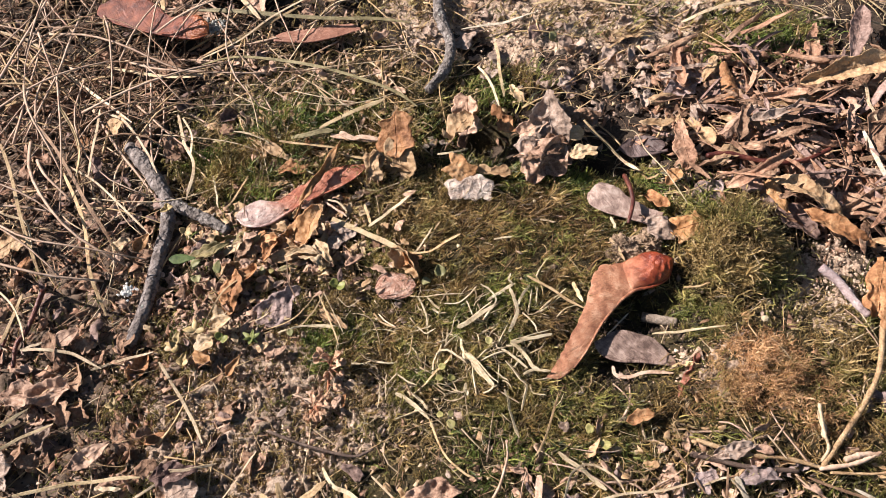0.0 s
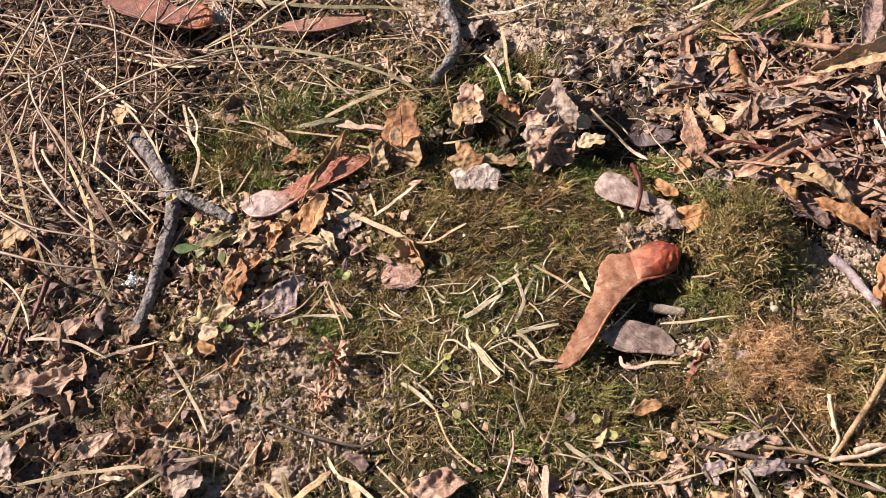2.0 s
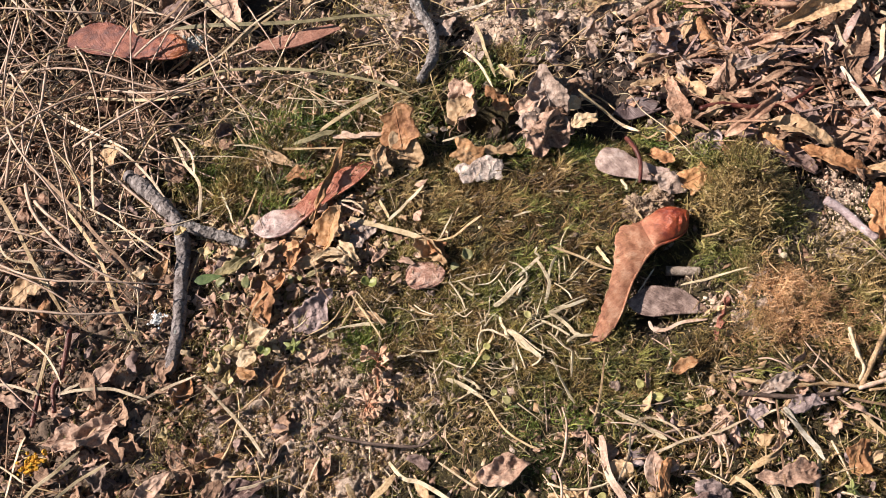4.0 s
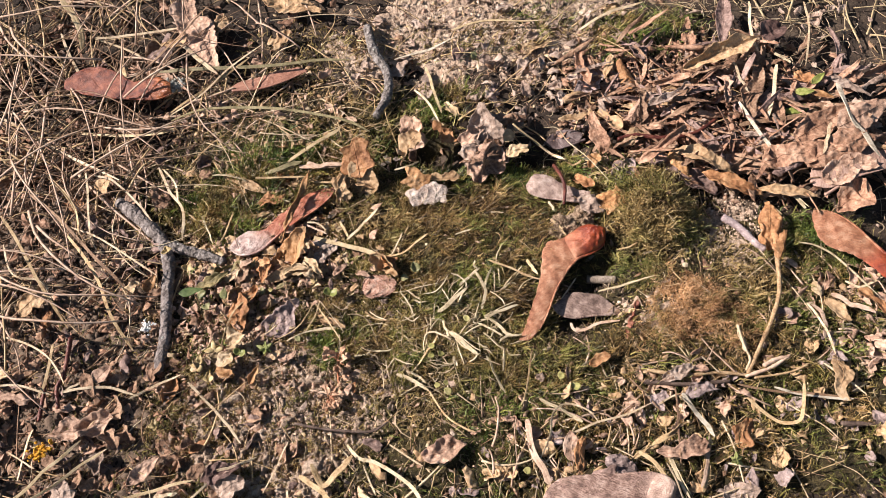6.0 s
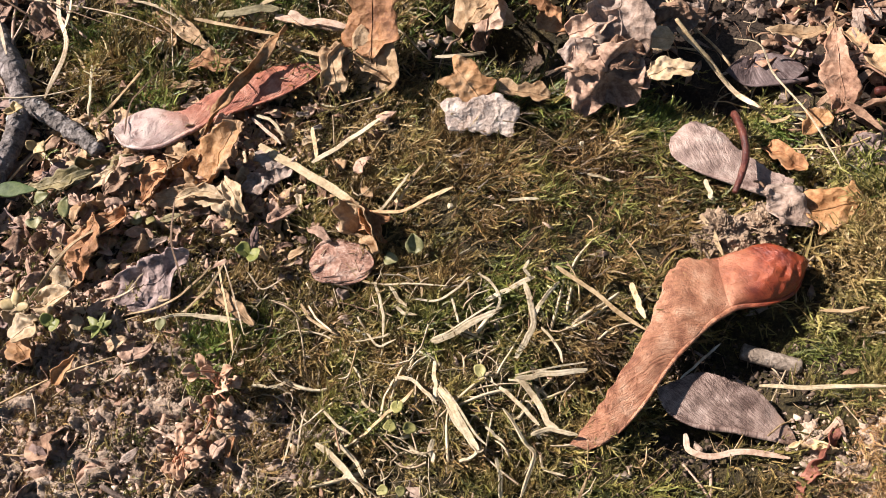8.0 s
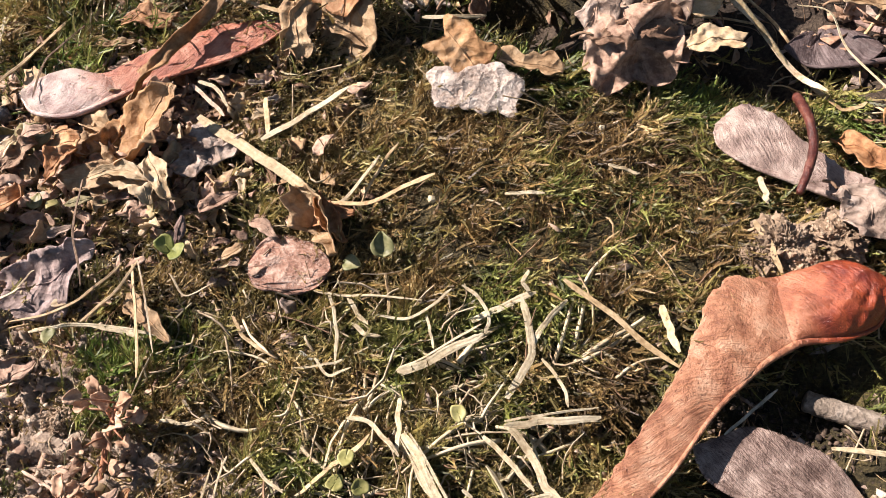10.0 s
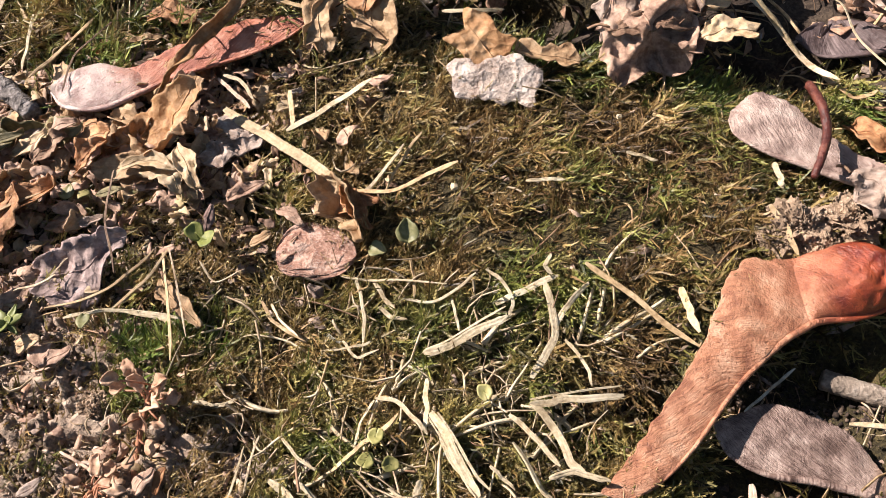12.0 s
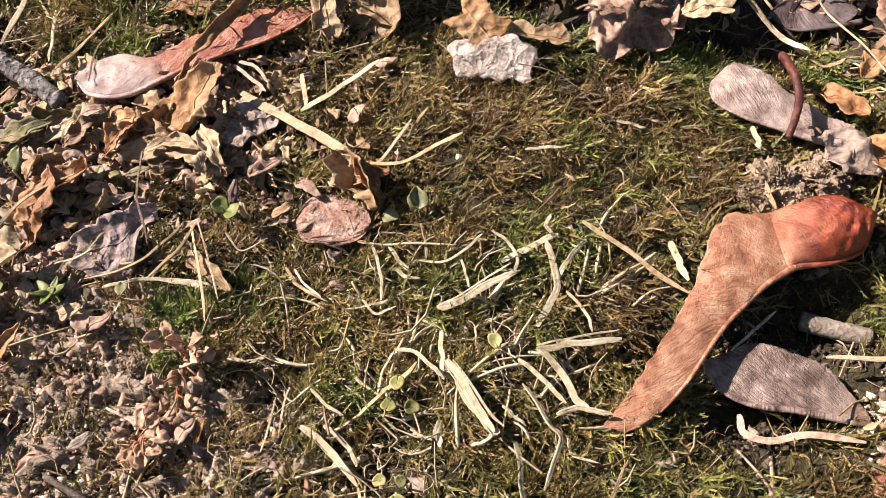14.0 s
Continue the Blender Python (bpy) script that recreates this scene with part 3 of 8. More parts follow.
def moss_bed(cx, cy, rx, ry):
    """The brown felt of old shoots under the living moss."""
    x, y = np.meshgrid(np.arange(cx - rx, cx + rx, 1.2), np.arange(cy - ry, cy + ry, 1.2))
    d = np.hypot((x - cx) / rx, (y - cy) / ry) + 0.2 * vnoise(x, y, 11, 31) + 0.1 * vnoise(x, y, 5, 32)
    felt = 0.4 * vnoise(x, y, 3.4, 33) + 0.35 * vnoise(x, y, 1.7, 34)
    z = height(x, y) + 0.35 + felt - 7 * np.clip(d - 0.8, 0, 1)
    cols = x.shape[1]
    k = np.arange((x.shape[0] - 1) * cols).reshape(-1, cols)[:, :-1].ravel()
    tagged(new("moss_bed", fast_mesh("moss_bed", np.stack([x, y, z], -1).reshape(-1, 3), np.stack([k, k + 1, k + cols + 1, k + cols], 1), MOSS_BED, True)), "brown felt of old moss under the living shoots", "moss", kind="stuff")


moss_bed(28, -45, 84, 62)
moss_bed(100, -75, 62, 52)
moss_bed(-35, 36, 62, 30)
moss_bed(-52, -24, 34, 18)
moss_bed(15, -112, 80, 26)
FRONDS = [frond(rng.randint(19, 25), rng.uniform(-0.3, 1.6), rng.uniform(-1.8, 1.8), rng.uniform(0.10, 0.15)) for _ in range(16)]
FRONDS += [frond(13, rng.uniform(-0.2, 0.9), rng.uniform(-1.1, 1.1), rng.uniform(0.09, 0.14), 2) for _ in range(10)]
PLAIN_FRONDS = [frond(rng.randint(11, 15), rng.uniform(-0.3, 1.5), rng.uniform(-1.6, 1.6), rng.uniform(0.15, 0.22)) for _ in range(20)]


def moss(count, regions, tone, label, long, heading, wander, lift, pitch=(0.0, 0.7), near=False):
    """Shoots in tufts: they stand on small cushions with bare valleys between and lie alike within one tuft."""
    x, y = scatter(int(count * 0.76), regions)
    bare = vnoise(x, y, 9, 8) + 0.5 * vnoise(x, y, 4, 9)
    tuft = vnoise(x, y, 4.6, 6) + 0.75 * vnoise(x, y, 2.4, 12)
    keep = (bare > -1.2) & (height(x, y) > -5.5) & (tuft + 0.35 * rng.randn(len(x)) > -1.0) & (np.hypot((x - 51) / 11, (y + 43) / 5.5) > 1) & (np.hypot((x - 42) / 8, (y + 57) / 4.5) > 1) & (np.hypot((x - 50) / 12, (y + 50) / 6) > 1)
    x, y, tuft = x[keep], y[keep], tuft[keep]
    n = len(x)
    h = radians(heading) + radians(wander) * 0.55 * rng.randn(n) + 1.0 * vnoise(x, y, 12, 5) + 1.6 * vnoise(x, y, 3.2, 15)
    size = 0.98 * rng.uniform(*long, n)
    z = height(x, y) + lift * np.clip(0.55 + 0.9 * tuft, -0.4, 1.15) * rng.uniform(0.45, 1.0, n) - 0.4
    material, share = MOSS[tone]
    # the tuft term puts shade between the cushions into the colour: low shoots darker
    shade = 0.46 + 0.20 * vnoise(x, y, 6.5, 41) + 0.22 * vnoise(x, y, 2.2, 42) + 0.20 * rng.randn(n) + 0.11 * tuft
    fresh = share + 0.60 * vnoise(x, y, 13, 43) + 0.55 * vnoise(x, y, 4.6, 44) + 0.15 * rng.randn(n)
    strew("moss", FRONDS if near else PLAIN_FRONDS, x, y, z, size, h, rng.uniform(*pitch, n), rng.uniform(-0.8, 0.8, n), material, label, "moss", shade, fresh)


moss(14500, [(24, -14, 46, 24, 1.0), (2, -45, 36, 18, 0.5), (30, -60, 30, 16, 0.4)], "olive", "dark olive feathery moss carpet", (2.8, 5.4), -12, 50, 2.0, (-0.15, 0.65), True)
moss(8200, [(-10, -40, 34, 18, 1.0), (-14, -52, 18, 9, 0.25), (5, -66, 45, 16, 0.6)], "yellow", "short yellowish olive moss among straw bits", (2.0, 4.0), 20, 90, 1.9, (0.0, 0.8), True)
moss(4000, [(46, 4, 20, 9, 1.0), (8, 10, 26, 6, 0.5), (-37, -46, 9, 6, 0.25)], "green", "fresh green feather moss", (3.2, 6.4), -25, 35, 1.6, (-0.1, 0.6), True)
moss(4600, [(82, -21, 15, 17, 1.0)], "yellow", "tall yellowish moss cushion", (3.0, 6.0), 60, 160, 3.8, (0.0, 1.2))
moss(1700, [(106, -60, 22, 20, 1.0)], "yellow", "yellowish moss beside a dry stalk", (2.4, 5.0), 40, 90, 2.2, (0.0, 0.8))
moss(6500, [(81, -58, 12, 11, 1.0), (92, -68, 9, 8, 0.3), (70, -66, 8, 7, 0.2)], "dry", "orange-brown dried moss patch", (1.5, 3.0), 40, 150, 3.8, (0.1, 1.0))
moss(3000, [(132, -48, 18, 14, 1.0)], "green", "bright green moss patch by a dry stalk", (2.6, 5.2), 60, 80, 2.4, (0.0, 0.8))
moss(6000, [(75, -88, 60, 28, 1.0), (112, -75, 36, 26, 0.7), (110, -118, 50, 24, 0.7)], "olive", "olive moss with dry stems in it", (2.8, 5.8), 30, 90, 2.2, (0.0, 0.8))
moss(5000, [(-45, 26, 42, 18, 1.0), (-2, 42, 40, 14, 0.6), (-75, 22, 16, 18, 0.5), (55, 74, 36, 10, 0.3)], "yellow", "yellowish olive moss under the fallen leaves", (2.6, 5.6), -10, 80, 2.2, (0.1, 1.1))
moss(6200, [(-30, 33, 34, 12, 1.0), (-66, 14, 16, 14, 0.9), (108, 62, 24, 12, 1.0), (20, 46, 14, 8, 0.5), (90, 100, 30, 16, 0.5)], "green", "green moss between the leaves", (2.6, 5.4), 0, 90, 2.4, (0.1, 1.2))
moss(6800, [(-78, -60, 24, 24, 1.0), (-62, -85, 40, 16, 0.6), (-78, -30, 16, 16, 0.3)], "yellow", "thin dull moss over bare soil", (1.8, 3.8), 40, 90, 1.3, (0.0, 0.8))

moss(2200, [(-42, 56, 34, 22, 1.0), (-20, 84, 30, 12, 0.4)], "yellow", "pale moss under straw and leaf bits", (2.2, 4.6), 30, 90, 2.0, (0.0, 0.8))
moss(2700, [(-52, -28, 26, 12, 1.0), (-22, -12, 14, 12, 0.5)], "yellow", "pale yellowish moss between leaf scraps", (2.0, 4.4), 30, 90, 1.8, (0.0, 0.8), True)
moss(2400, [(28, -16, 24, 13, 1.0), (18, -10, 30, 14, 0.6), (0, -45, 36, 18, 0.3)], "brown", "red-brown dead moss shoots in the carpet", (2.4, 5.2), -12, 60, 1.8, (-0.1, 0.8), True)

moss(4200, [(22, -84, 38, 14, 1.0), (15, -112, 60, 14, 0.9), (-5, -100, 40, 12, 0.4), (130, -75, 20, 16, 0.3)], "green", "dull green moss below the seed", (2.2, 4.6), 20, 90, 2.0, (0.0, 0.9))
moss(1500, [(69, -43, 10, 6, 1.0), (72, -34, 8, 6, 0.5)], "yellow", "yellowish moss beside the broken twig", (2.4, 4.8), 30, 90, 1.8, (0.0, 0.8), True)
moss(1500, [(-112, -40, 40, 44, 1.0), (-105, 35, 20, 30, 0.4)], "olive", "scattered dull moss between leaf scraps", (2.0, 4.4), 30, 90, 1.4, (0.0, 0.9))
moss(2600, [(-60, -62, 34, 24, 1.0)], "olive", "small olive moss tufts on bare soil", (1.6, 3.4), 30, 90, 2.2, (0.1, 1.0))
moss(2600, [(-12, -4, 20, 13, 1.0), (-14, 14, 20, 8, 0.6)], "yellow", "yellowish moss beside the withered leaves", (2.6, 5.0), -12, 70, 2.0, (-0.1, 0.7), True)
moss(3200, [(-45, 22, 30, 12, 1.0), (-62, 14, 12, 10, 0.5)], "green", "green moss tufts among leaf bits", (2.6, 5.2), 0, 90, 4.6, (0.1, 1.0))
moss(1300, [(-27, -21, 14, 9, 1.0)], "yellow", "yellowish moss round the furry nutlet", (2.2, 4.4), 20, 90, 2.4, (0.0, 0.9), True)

# crumbs of soil, flakes of leaf and bits of straw that nobody could count
PHI = (1 + 5 ** 0.5) / 2
ICO_V = np.array([(-1, PHI, 0), (1, PHI, 0), (-1, -PHI, 0), (1, -PHI, 0), (0, -1, PHI), (0, 1, PHI), (0, -1, -PHI), (0, 1, -PHI), (PHI, 0, -1), (PHI, 0, 1), (-PHI, 0, -1), (-PHI, 0, 1)]) / 1.9
ICO_F = np.array([(0, 11, 5), (0, 5, 1), (0, 1, 7), (0, 7, 10), (0, 10, 11), (1, 5, 9), (5, 11, 4), (11, 10, 2), (10, 7, 6), (7, 1, 8), (3, 9, 4), (3, 4, 2), (3, 2, 6), (3, 6, 8), (3, 8, 9), (4, 9, 5), (2, 4, 11), (6, 2, 10), (8, 6, 7), (9, 8, 1)])
OCT_V = np.array([(1, 0, 0), (-1, 0, 0), (0, 1, 0), (0, -1, 0), (0, 0, 1), (0, 0, -1)], float)
OCT_F = np.array([(0, 2, 4), (2, 1, 4), (1, 3, 4), (3, 0, 4), (2, 0, 5), (1, 2, 5), (3, 1, 5), (0, 3, 5)])
SHARDS = [(OCT_V * rng.uniform(0.35, 1.2, (6, 1)) * rng.uniform(0.5, 1.1, (1, 3)) + rng.uniform(-0.25, 0.25, (6, 3)), OCT_F) for _ in range(14)]
LUMPS = [(ICO_V * rng.uniform(0.4, 1.5, (12, 1)) * rng.uniform(0.6, 1.2, (1, 3)), ICO_F) for _ in range(8)]


def flake():
    """A bent scrap of leaf: an uneven fan of triangles with a folded middle."""
    n = rng.randint(4, 7)
    a = np.sort(rng.uniform(0, 2 * np.pi, n))
    r = rng.uniform(0.35, 1.0, n)
    rim = np.stack([r * np.cos(a), 0.6 * r * np.sin(a), rng.uniform(-0.25, 0.35, n)], 1)
    low = rim - (0, 0, 0.05)
    v = np.concatenate([[(0, 0, 0.12)], rim, low])
    f = [(0, 1 + k, 1 + (k + 1) % n) for k in range(n)]
    for k in range(n):
        b, c = 1 + k, 1 + (k + 1) % n
        f += [(b, b + n, c + n), (b, c + n, c)]
    return v, np.array(f)


def fibre():
    """A thin bent stalk of unit length, three-sided."""
    v, f = [], []
    bend, sway = rng.uniform(-0.8, 0.8), rng.uniform(0.0, 0.22)
    for n in range(5):
        u = n / 4
        w = 0.025 * (1.15 - 0.6 * u)
        c = np.array([u - 0.5, bend * (u - 0.5) ** 2 * 2, sway * math.sin(3.1 * u)])
        v += [c + (0, w, 0), c + (0, -w, 0), c + (0, 0, w)]
    for n in range(4):
        for k in range(3):
            a, b = 3 * n + k, 3 * n + (k + 1) % 3
            f += [(a, b, b + 3), (a, b + 3, a + 3)]
    return np.array(v), np.array(f)


FLAKES, FIBRES = [flake() for _ in range(14)], [fibre() for _ in range(12)]
ALL_OVER = [(-100, 0, 90, 120, 0.55), (-30, 90, 180, 90, 1.3), (130, 20, 110, 120, 1.0), (10, -90, 160, 65, 1.1)]


def litter(name, count, regions, templates, size, material, label, category, up=1.2, flat=0.5, stretch=None):
    x, y = scatter(count, regions)
    n = len(x)
    s = rng.uniform(0, 1, n) ** 2.2 * (size[1] - size[0]) + size[0]
    if stretch:
        s = np.stack([s, np.full(n, stretch) * rng.uniform(0.6, 1.5, n), np.full(n, stretch) * rng.uniform(0.6, 1.5, n)], 1)
    z = height(x, y) + rng.uniform(-0.4, up, n)
    strew(name, templates, x, y, z, s, rng.uniform(0, 6.3, n), flat * rng.randn(n) * 0.6, flat * rng.randn(n), material, label, category)


def soil_patch(cx, cy, rx, ry, rough, material, label, step=0.6):
    """Bare crumbly soil: a knobbly skin over the ground that dips under it at its rim."""
    x, y = np.meshgrid(np.arange(cx - rx, cx + rx, step), np.arange(cy - ry, cy + ry, step))
    d = np.hypot((x - cx) / rx, (y - cy) / ry) + 0.22 * vnoise(x, y, 9, 21) + 0.12 * vnoise(x, y, 4, 22)
    knobs = sum(a * (1 - 2 * np.abs(vnoise(x + 3 * vnoise(x, y, 5, 40), y, c, k))) for a, c, k in ((0.55, 4.6, 23), (0.6, 2.3, 24), (0.6, 1.3, 25), (0.45, 0.85, 26)))
    z = height(x, y) - 0.3 + rough * knobs - 7 * np.clip(d - 0.72, 0, 1)
    cols = x.shape[1]
    b = np.arange((x.shape[0] - 1) * cols).reshape(-1, cols)[:, :-1].ravel()
    tagged(new("bare_soil", fast_mesh("bare_soil", np.stack([x, y, z], -1).reshape(-1, 3), np.stack([b, b + 1, b + cols + 1, b + cols], 1), material, True)), label, "soil", kind="stuff")


soil_patch(-52, -62, 40, 30, 1.6, PALE_SOIL, "knobbly brown-grey bare soil", 0.45)
soil_patch(55, 82, 74, 34, 0.7, PALE_SOIL, "pale bare soil between leaf scraps")
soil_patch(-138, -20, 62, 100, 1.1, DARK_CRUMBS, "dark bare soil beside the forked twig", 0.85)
soil_patch(72, -57, 16, 10, 0.9, PALE_SOIL, "bare soil under the winged seed")
soil_patch(106, -34, 24, 18, 1.1, PALE_SOIL, "bare soil between the moss cushions")
litter("soil_crumbs", 23000, [(-50, -62, 30, 20, 2.0), (72, -57, 14, 9, 0.4), (-52, -28, 30, 12, 1.3), (-52, 3, 26, 16, 0.8), (-80, -75, 60, 30, 0.4), (52, 80, 60, 26, 1.0), (70, -8, 12, 8, 0.3), (106, -34, 20, 14, 0.9)], SHARDS, (0.15, 1.0), CRUMBS, "brown crumbs of bare soil", "soil", 0.9)
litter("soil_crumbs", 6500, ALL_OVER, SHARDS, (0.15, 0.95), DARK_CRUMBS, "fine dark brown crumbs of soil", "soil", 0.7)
# dark crumbs in place of moss, standing in for shade under the seed
litter("soil_crumbs", 2200, [(52, -43, 13, 7, 1.0), (42, -57, 9, 5, 0.5), (66, -44, 7, 5, 0.4)], SHARDS, (0.2, 1.1), DARK_CRUMBS, "dark crumbs of soil that deepen the shade in the hollow under the seed", "soil", 0.8)
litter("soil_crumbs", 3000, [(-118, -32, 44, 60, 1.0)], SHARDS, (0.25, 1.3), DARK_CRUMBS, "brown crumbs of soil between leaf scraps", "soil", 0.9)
litter("leaf_flakes", 1700, [(-112, -38, 46, 50, 1.0), (-130, 75, 50, 44, 0.35)], FLAKES, (0.9, 3.6), LEAF["rustbrown"][0], "small rust-brown flakes of dead leaves", "leaf litter", 2.0)
litter("leaf_flakes", 1700, [(122, 14, 44, 32, 1.0), (100, 38, 32, 22, 0.5)], FLAKES, (1.2, 5.0), LEAF["rustbrown"][0], "rust-brown crumbled leaf bits under the litter", "leaf litter", 3.5)
litter("leaf_flakes", 1500, [(-52, -4, 26, 18, 1.0), (-40, 16, 34, 10, 0.4), (-68, -34, 14, 10, 0.5)], FLAKES, (0.6, 2.6), LEAF["pinktan"][0], "pinkish tan crumbled leaf bits among withered leaves", "leaf litter", 2.6)
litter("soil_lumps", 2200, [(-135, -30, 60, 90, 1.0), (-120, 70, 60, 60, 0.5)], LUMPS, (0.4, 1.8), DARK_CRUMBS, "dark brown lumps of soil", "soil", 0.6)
litter("leaf_flakes", 3000, ALL_OVER + [(-60, -50, 50, 40, 0.8)], FLAKES, (0.7, 3.2), LEAF["greytan"][0], "small grey-tan flakes of dead leaves", "leaf litter")
litter("leaf_flakes", 2400, ALL_OVER + [(-95, -40, 60, 60, 1.0), (110, 20, 60, 50, 1.5)], FLAKES, (0.8, 4.0), LEAF["brown"][0], "small brown flakes of dead leaves", "leaf litter")
litter("leaf_flakes", 1500, [(-52, -62, 34, 26, 0.9), (-48, 5, 30, 20, 1.0), (-52, -62, 26, 24, 0.8), (50, 75, 60, 30, 0.6), (-10, -90, 60, 24, 0.6), (115, 20, 60, 50, 0.8)], FLAKES, (0.7, 3.4), LEAF["pinktan"][0], "small pinkish flakes of dead leaves", "leaf litter")
litter("leaf_flakes", 1600, [(-58, 18, 36, 22, 1.6), (-52, 12, 34, 26, 1.0), (20, 70, 70, 40, 1.0), (-20, -85, 60, 30, 0.7), (80, -95, 60, 30, 0.5)], FLAKES, (0.6, 2.6), LEAF["yellow"][0], "small pale yellow flakes of leaves", "leaf litter", 2.2)
litter("leaf_flakes", 2800, ALL_OVER + [(-20, -80, 60, 36, 1.3), (-55, -25, 26, 14, 0.8), (-52, 3, 34, 22, 1.2), (50, 78, 60, 30, 0.8), (0, -40, 50, 30, 0.6)], FLAKES, (0.35, 1.5), STRAW["pinkish"][0], "tiny pale flakes of plant matter", "leaf litter", 1.8)
litter("leaf_flakes", 1300, [(-42, 56, 36, 26, 1.0), (130, -72, 18, 22, 0.6), (50, -84, 44, 16, 0.8)], FLAKES, (0.7, 3.0), LEAF["tan"][0], "small tan flakes of dead leaves", "leaf litter", 2.2)
litter("straw_bits", 2000, ALL_OVER + [(-4, -48, 34, 22, 0.9), (-10, -90, 60, 25, 0.3), (150, 60, 50, 30, 1.0), (-40, 28, 40, 18, 0.8)], FIBRES, (2.5, 13), STRAW["pale"][0], "short bits of pale dry grass", "straw", 2.2, 0.5, 6.5)
litter("straw_bits", 1100, ALL_OVER + [(60, -95, 60, 25, 1.0)], FIBRES, (3, 16), STRAW["tan"][0], "short bits of tan dry grass", "straw", 2.0, 0.5, 7)
litter("moss_threads", 1100, [(20, -30, 60, 40, 0.5), (-10, -60, 50, 30, 0.8), (90, -60, 50, 40, 0.5), (-40, 40, 40, 26, 0.5)], FIBRES, (1.5, 6), STRAW["tan"][0], "fine dry threads in the moss", "moss", 2.6, 0.6, 2.6)
litter("root_fibres", 1100, ALL_OVER + [(0, -45, 60, 40, 0.4)], FIBRES, (3, 15), STRAW["brown"][0], "thin brown rootlets and stalk bits", "rootlets", 1.6, 0.5, 5)


# ---- dry grass ----
def smooth_line(points, steps):
    """Catmull-Rom through the points, evenly over their number."""
    p = np.array(points, float)
    if len(p) == 2:
        p = np.array([p[0], (p[0] + p[1]) / 2 + 0.01, p[1]])
    q = np.vstack([2 * p[0] - p[1], p, 2 * p[-1] - p[-2]])
    out = []
    for u in np.linspace(0, len(p) - 1 - 1e-6, steps):
        k, t = int(u), u - int(u)
        a, b, c, d = q[k : k + 4]
        out.append(0.5 * (2 * b + (c - a) * t + (2 * a - 5 * b + 4 * c - d) * t * t + (3 * b - a - 3 * c + d) * t ** 3))
    return np.array(out)


def ribs_of(line):
    """Along, across (level) and up for each step of a line."""
    d = np.gradient(line, axis=0)
    d /= np.linalg.norm(d, axis=1, keepdims=True) + 1e-9
    side = np.cross((0, 0, 1.0), d)
    side /= np.linalg.norm(side, axis=1, keepdims=True) + 1e-9
    return d, side, np.cross(d, side)


def tube(line, widths, heights, sides=6, rough=0.0, seed=0):
    """Verts and quads of a closed tube of oval section, with rounded ends."""
    d, side, up = ribs_of(line)
    n = len(line)
    r = np.random.RandomState(seed)
    a = np.arange(sides) * 2 * np.pi / sides
    wob = 1 + rough * r.uniform(-1, 1, (n, sides))
    v = line[:, None] + (np.cos(a) * wob)[..., None] * side[:, None] * np.asarray(widths)[:, None, None] / 2
    v = v + (np.sin(a) * wob)[..., None] * up[:, None] * np.asarray(heights)[:, None, None] / 2
    v = np.concatenate([v.reshape(-1, 3), [line[0], line[-1]]])
    f = []
    for i in range(n - 1):
        for k in range(sides):
            b, c = i * sides + k, i * sides + (k + 1) % sides
            f.append((b, c, c + sides, b + sides))
    for k in range(sides):
        f.append((n * sides, (k + 1) % sides, k, k))
        e = (n - 1) * sides
        f.append((n * sides + 1, e + k, e + (k + 1) % sides, e + (k + 1) % sides))
    return v, f


def made(name, verts, faces, material, parent=None, smooth=True, uv=None):
    """One mesh object, in millimetres; faces may repeat a corner."""
    me = bpy.data.meshes.new(name)
    clean = [tuple(dict.fromkeys(int(i) for i in f)) for f in faces]
    me.from_pydata((np.asarray(verts, float) * 0.001).tolist(), [], clean)
    me.materials.append(material)
    if smooth:
        me.polygons.foreach_set("use_smooth", np.ones(len(me.polygons), bool))
    if uv is not None:
        layer = me.uv_layers.new(name="UVMap")
        index = np.empty(len(me.loops), np.int32)
        me.loops.foreach_get("vertex_index", index)
        layer.data.foreach_set("uv", np.asarray(uv, np.float32)[index].ravel())
    me.update()
    ob = new(name, me)
    if parent:
        ob.parent = parent
    return ob


def tangle(count, regions, width, long, material, label, heading, wander, high):
    """Loose dry grass, one object: long bent stalks that lie over one another."""
    x, y = scatter(count, regions)
    verts, faces, start = [], [], 0
    for n in range(count):
        h, reach = radians(heading) + radians(wander) * rng.randn(), rng.uniform(*long)
        p, line = np.array([x[n], y[n]]), []
        lift, bend = rng.uniform(0.1, 1.0) ** 1.5 * high, 0.22 * rng.randn()
        for k in range(5):
            u = k / 4
            line.append((p[0], p[1], max(float(height(p[0], p[1])), -4.0) + 0.6 + lift * (0.55 + 0.45 * math.sin(3.0 * u + 0.1)) + rng.uniform(-0.4, 0.4)))
            h += bend * 0.6 + 0.08 * rng.randn()
            p = p + reach / 4 * np.array([math.cos(h), math.sin(h)])
        line = smooth_line(line, 10)
        w = rng.uniform(*width) * np.linspace(1.1, 0.6, 10)
        v, f = tube(line, w, w * 0.6, 4)
        verts.append(v)
        faces.append(np.array(f) + start)
        start += len(v)
    ob = made("dry_grass", np.concatenate(verts), np.concatenate(faces), material)
    tagged(ob, label, "dry grass", kind="stuff")


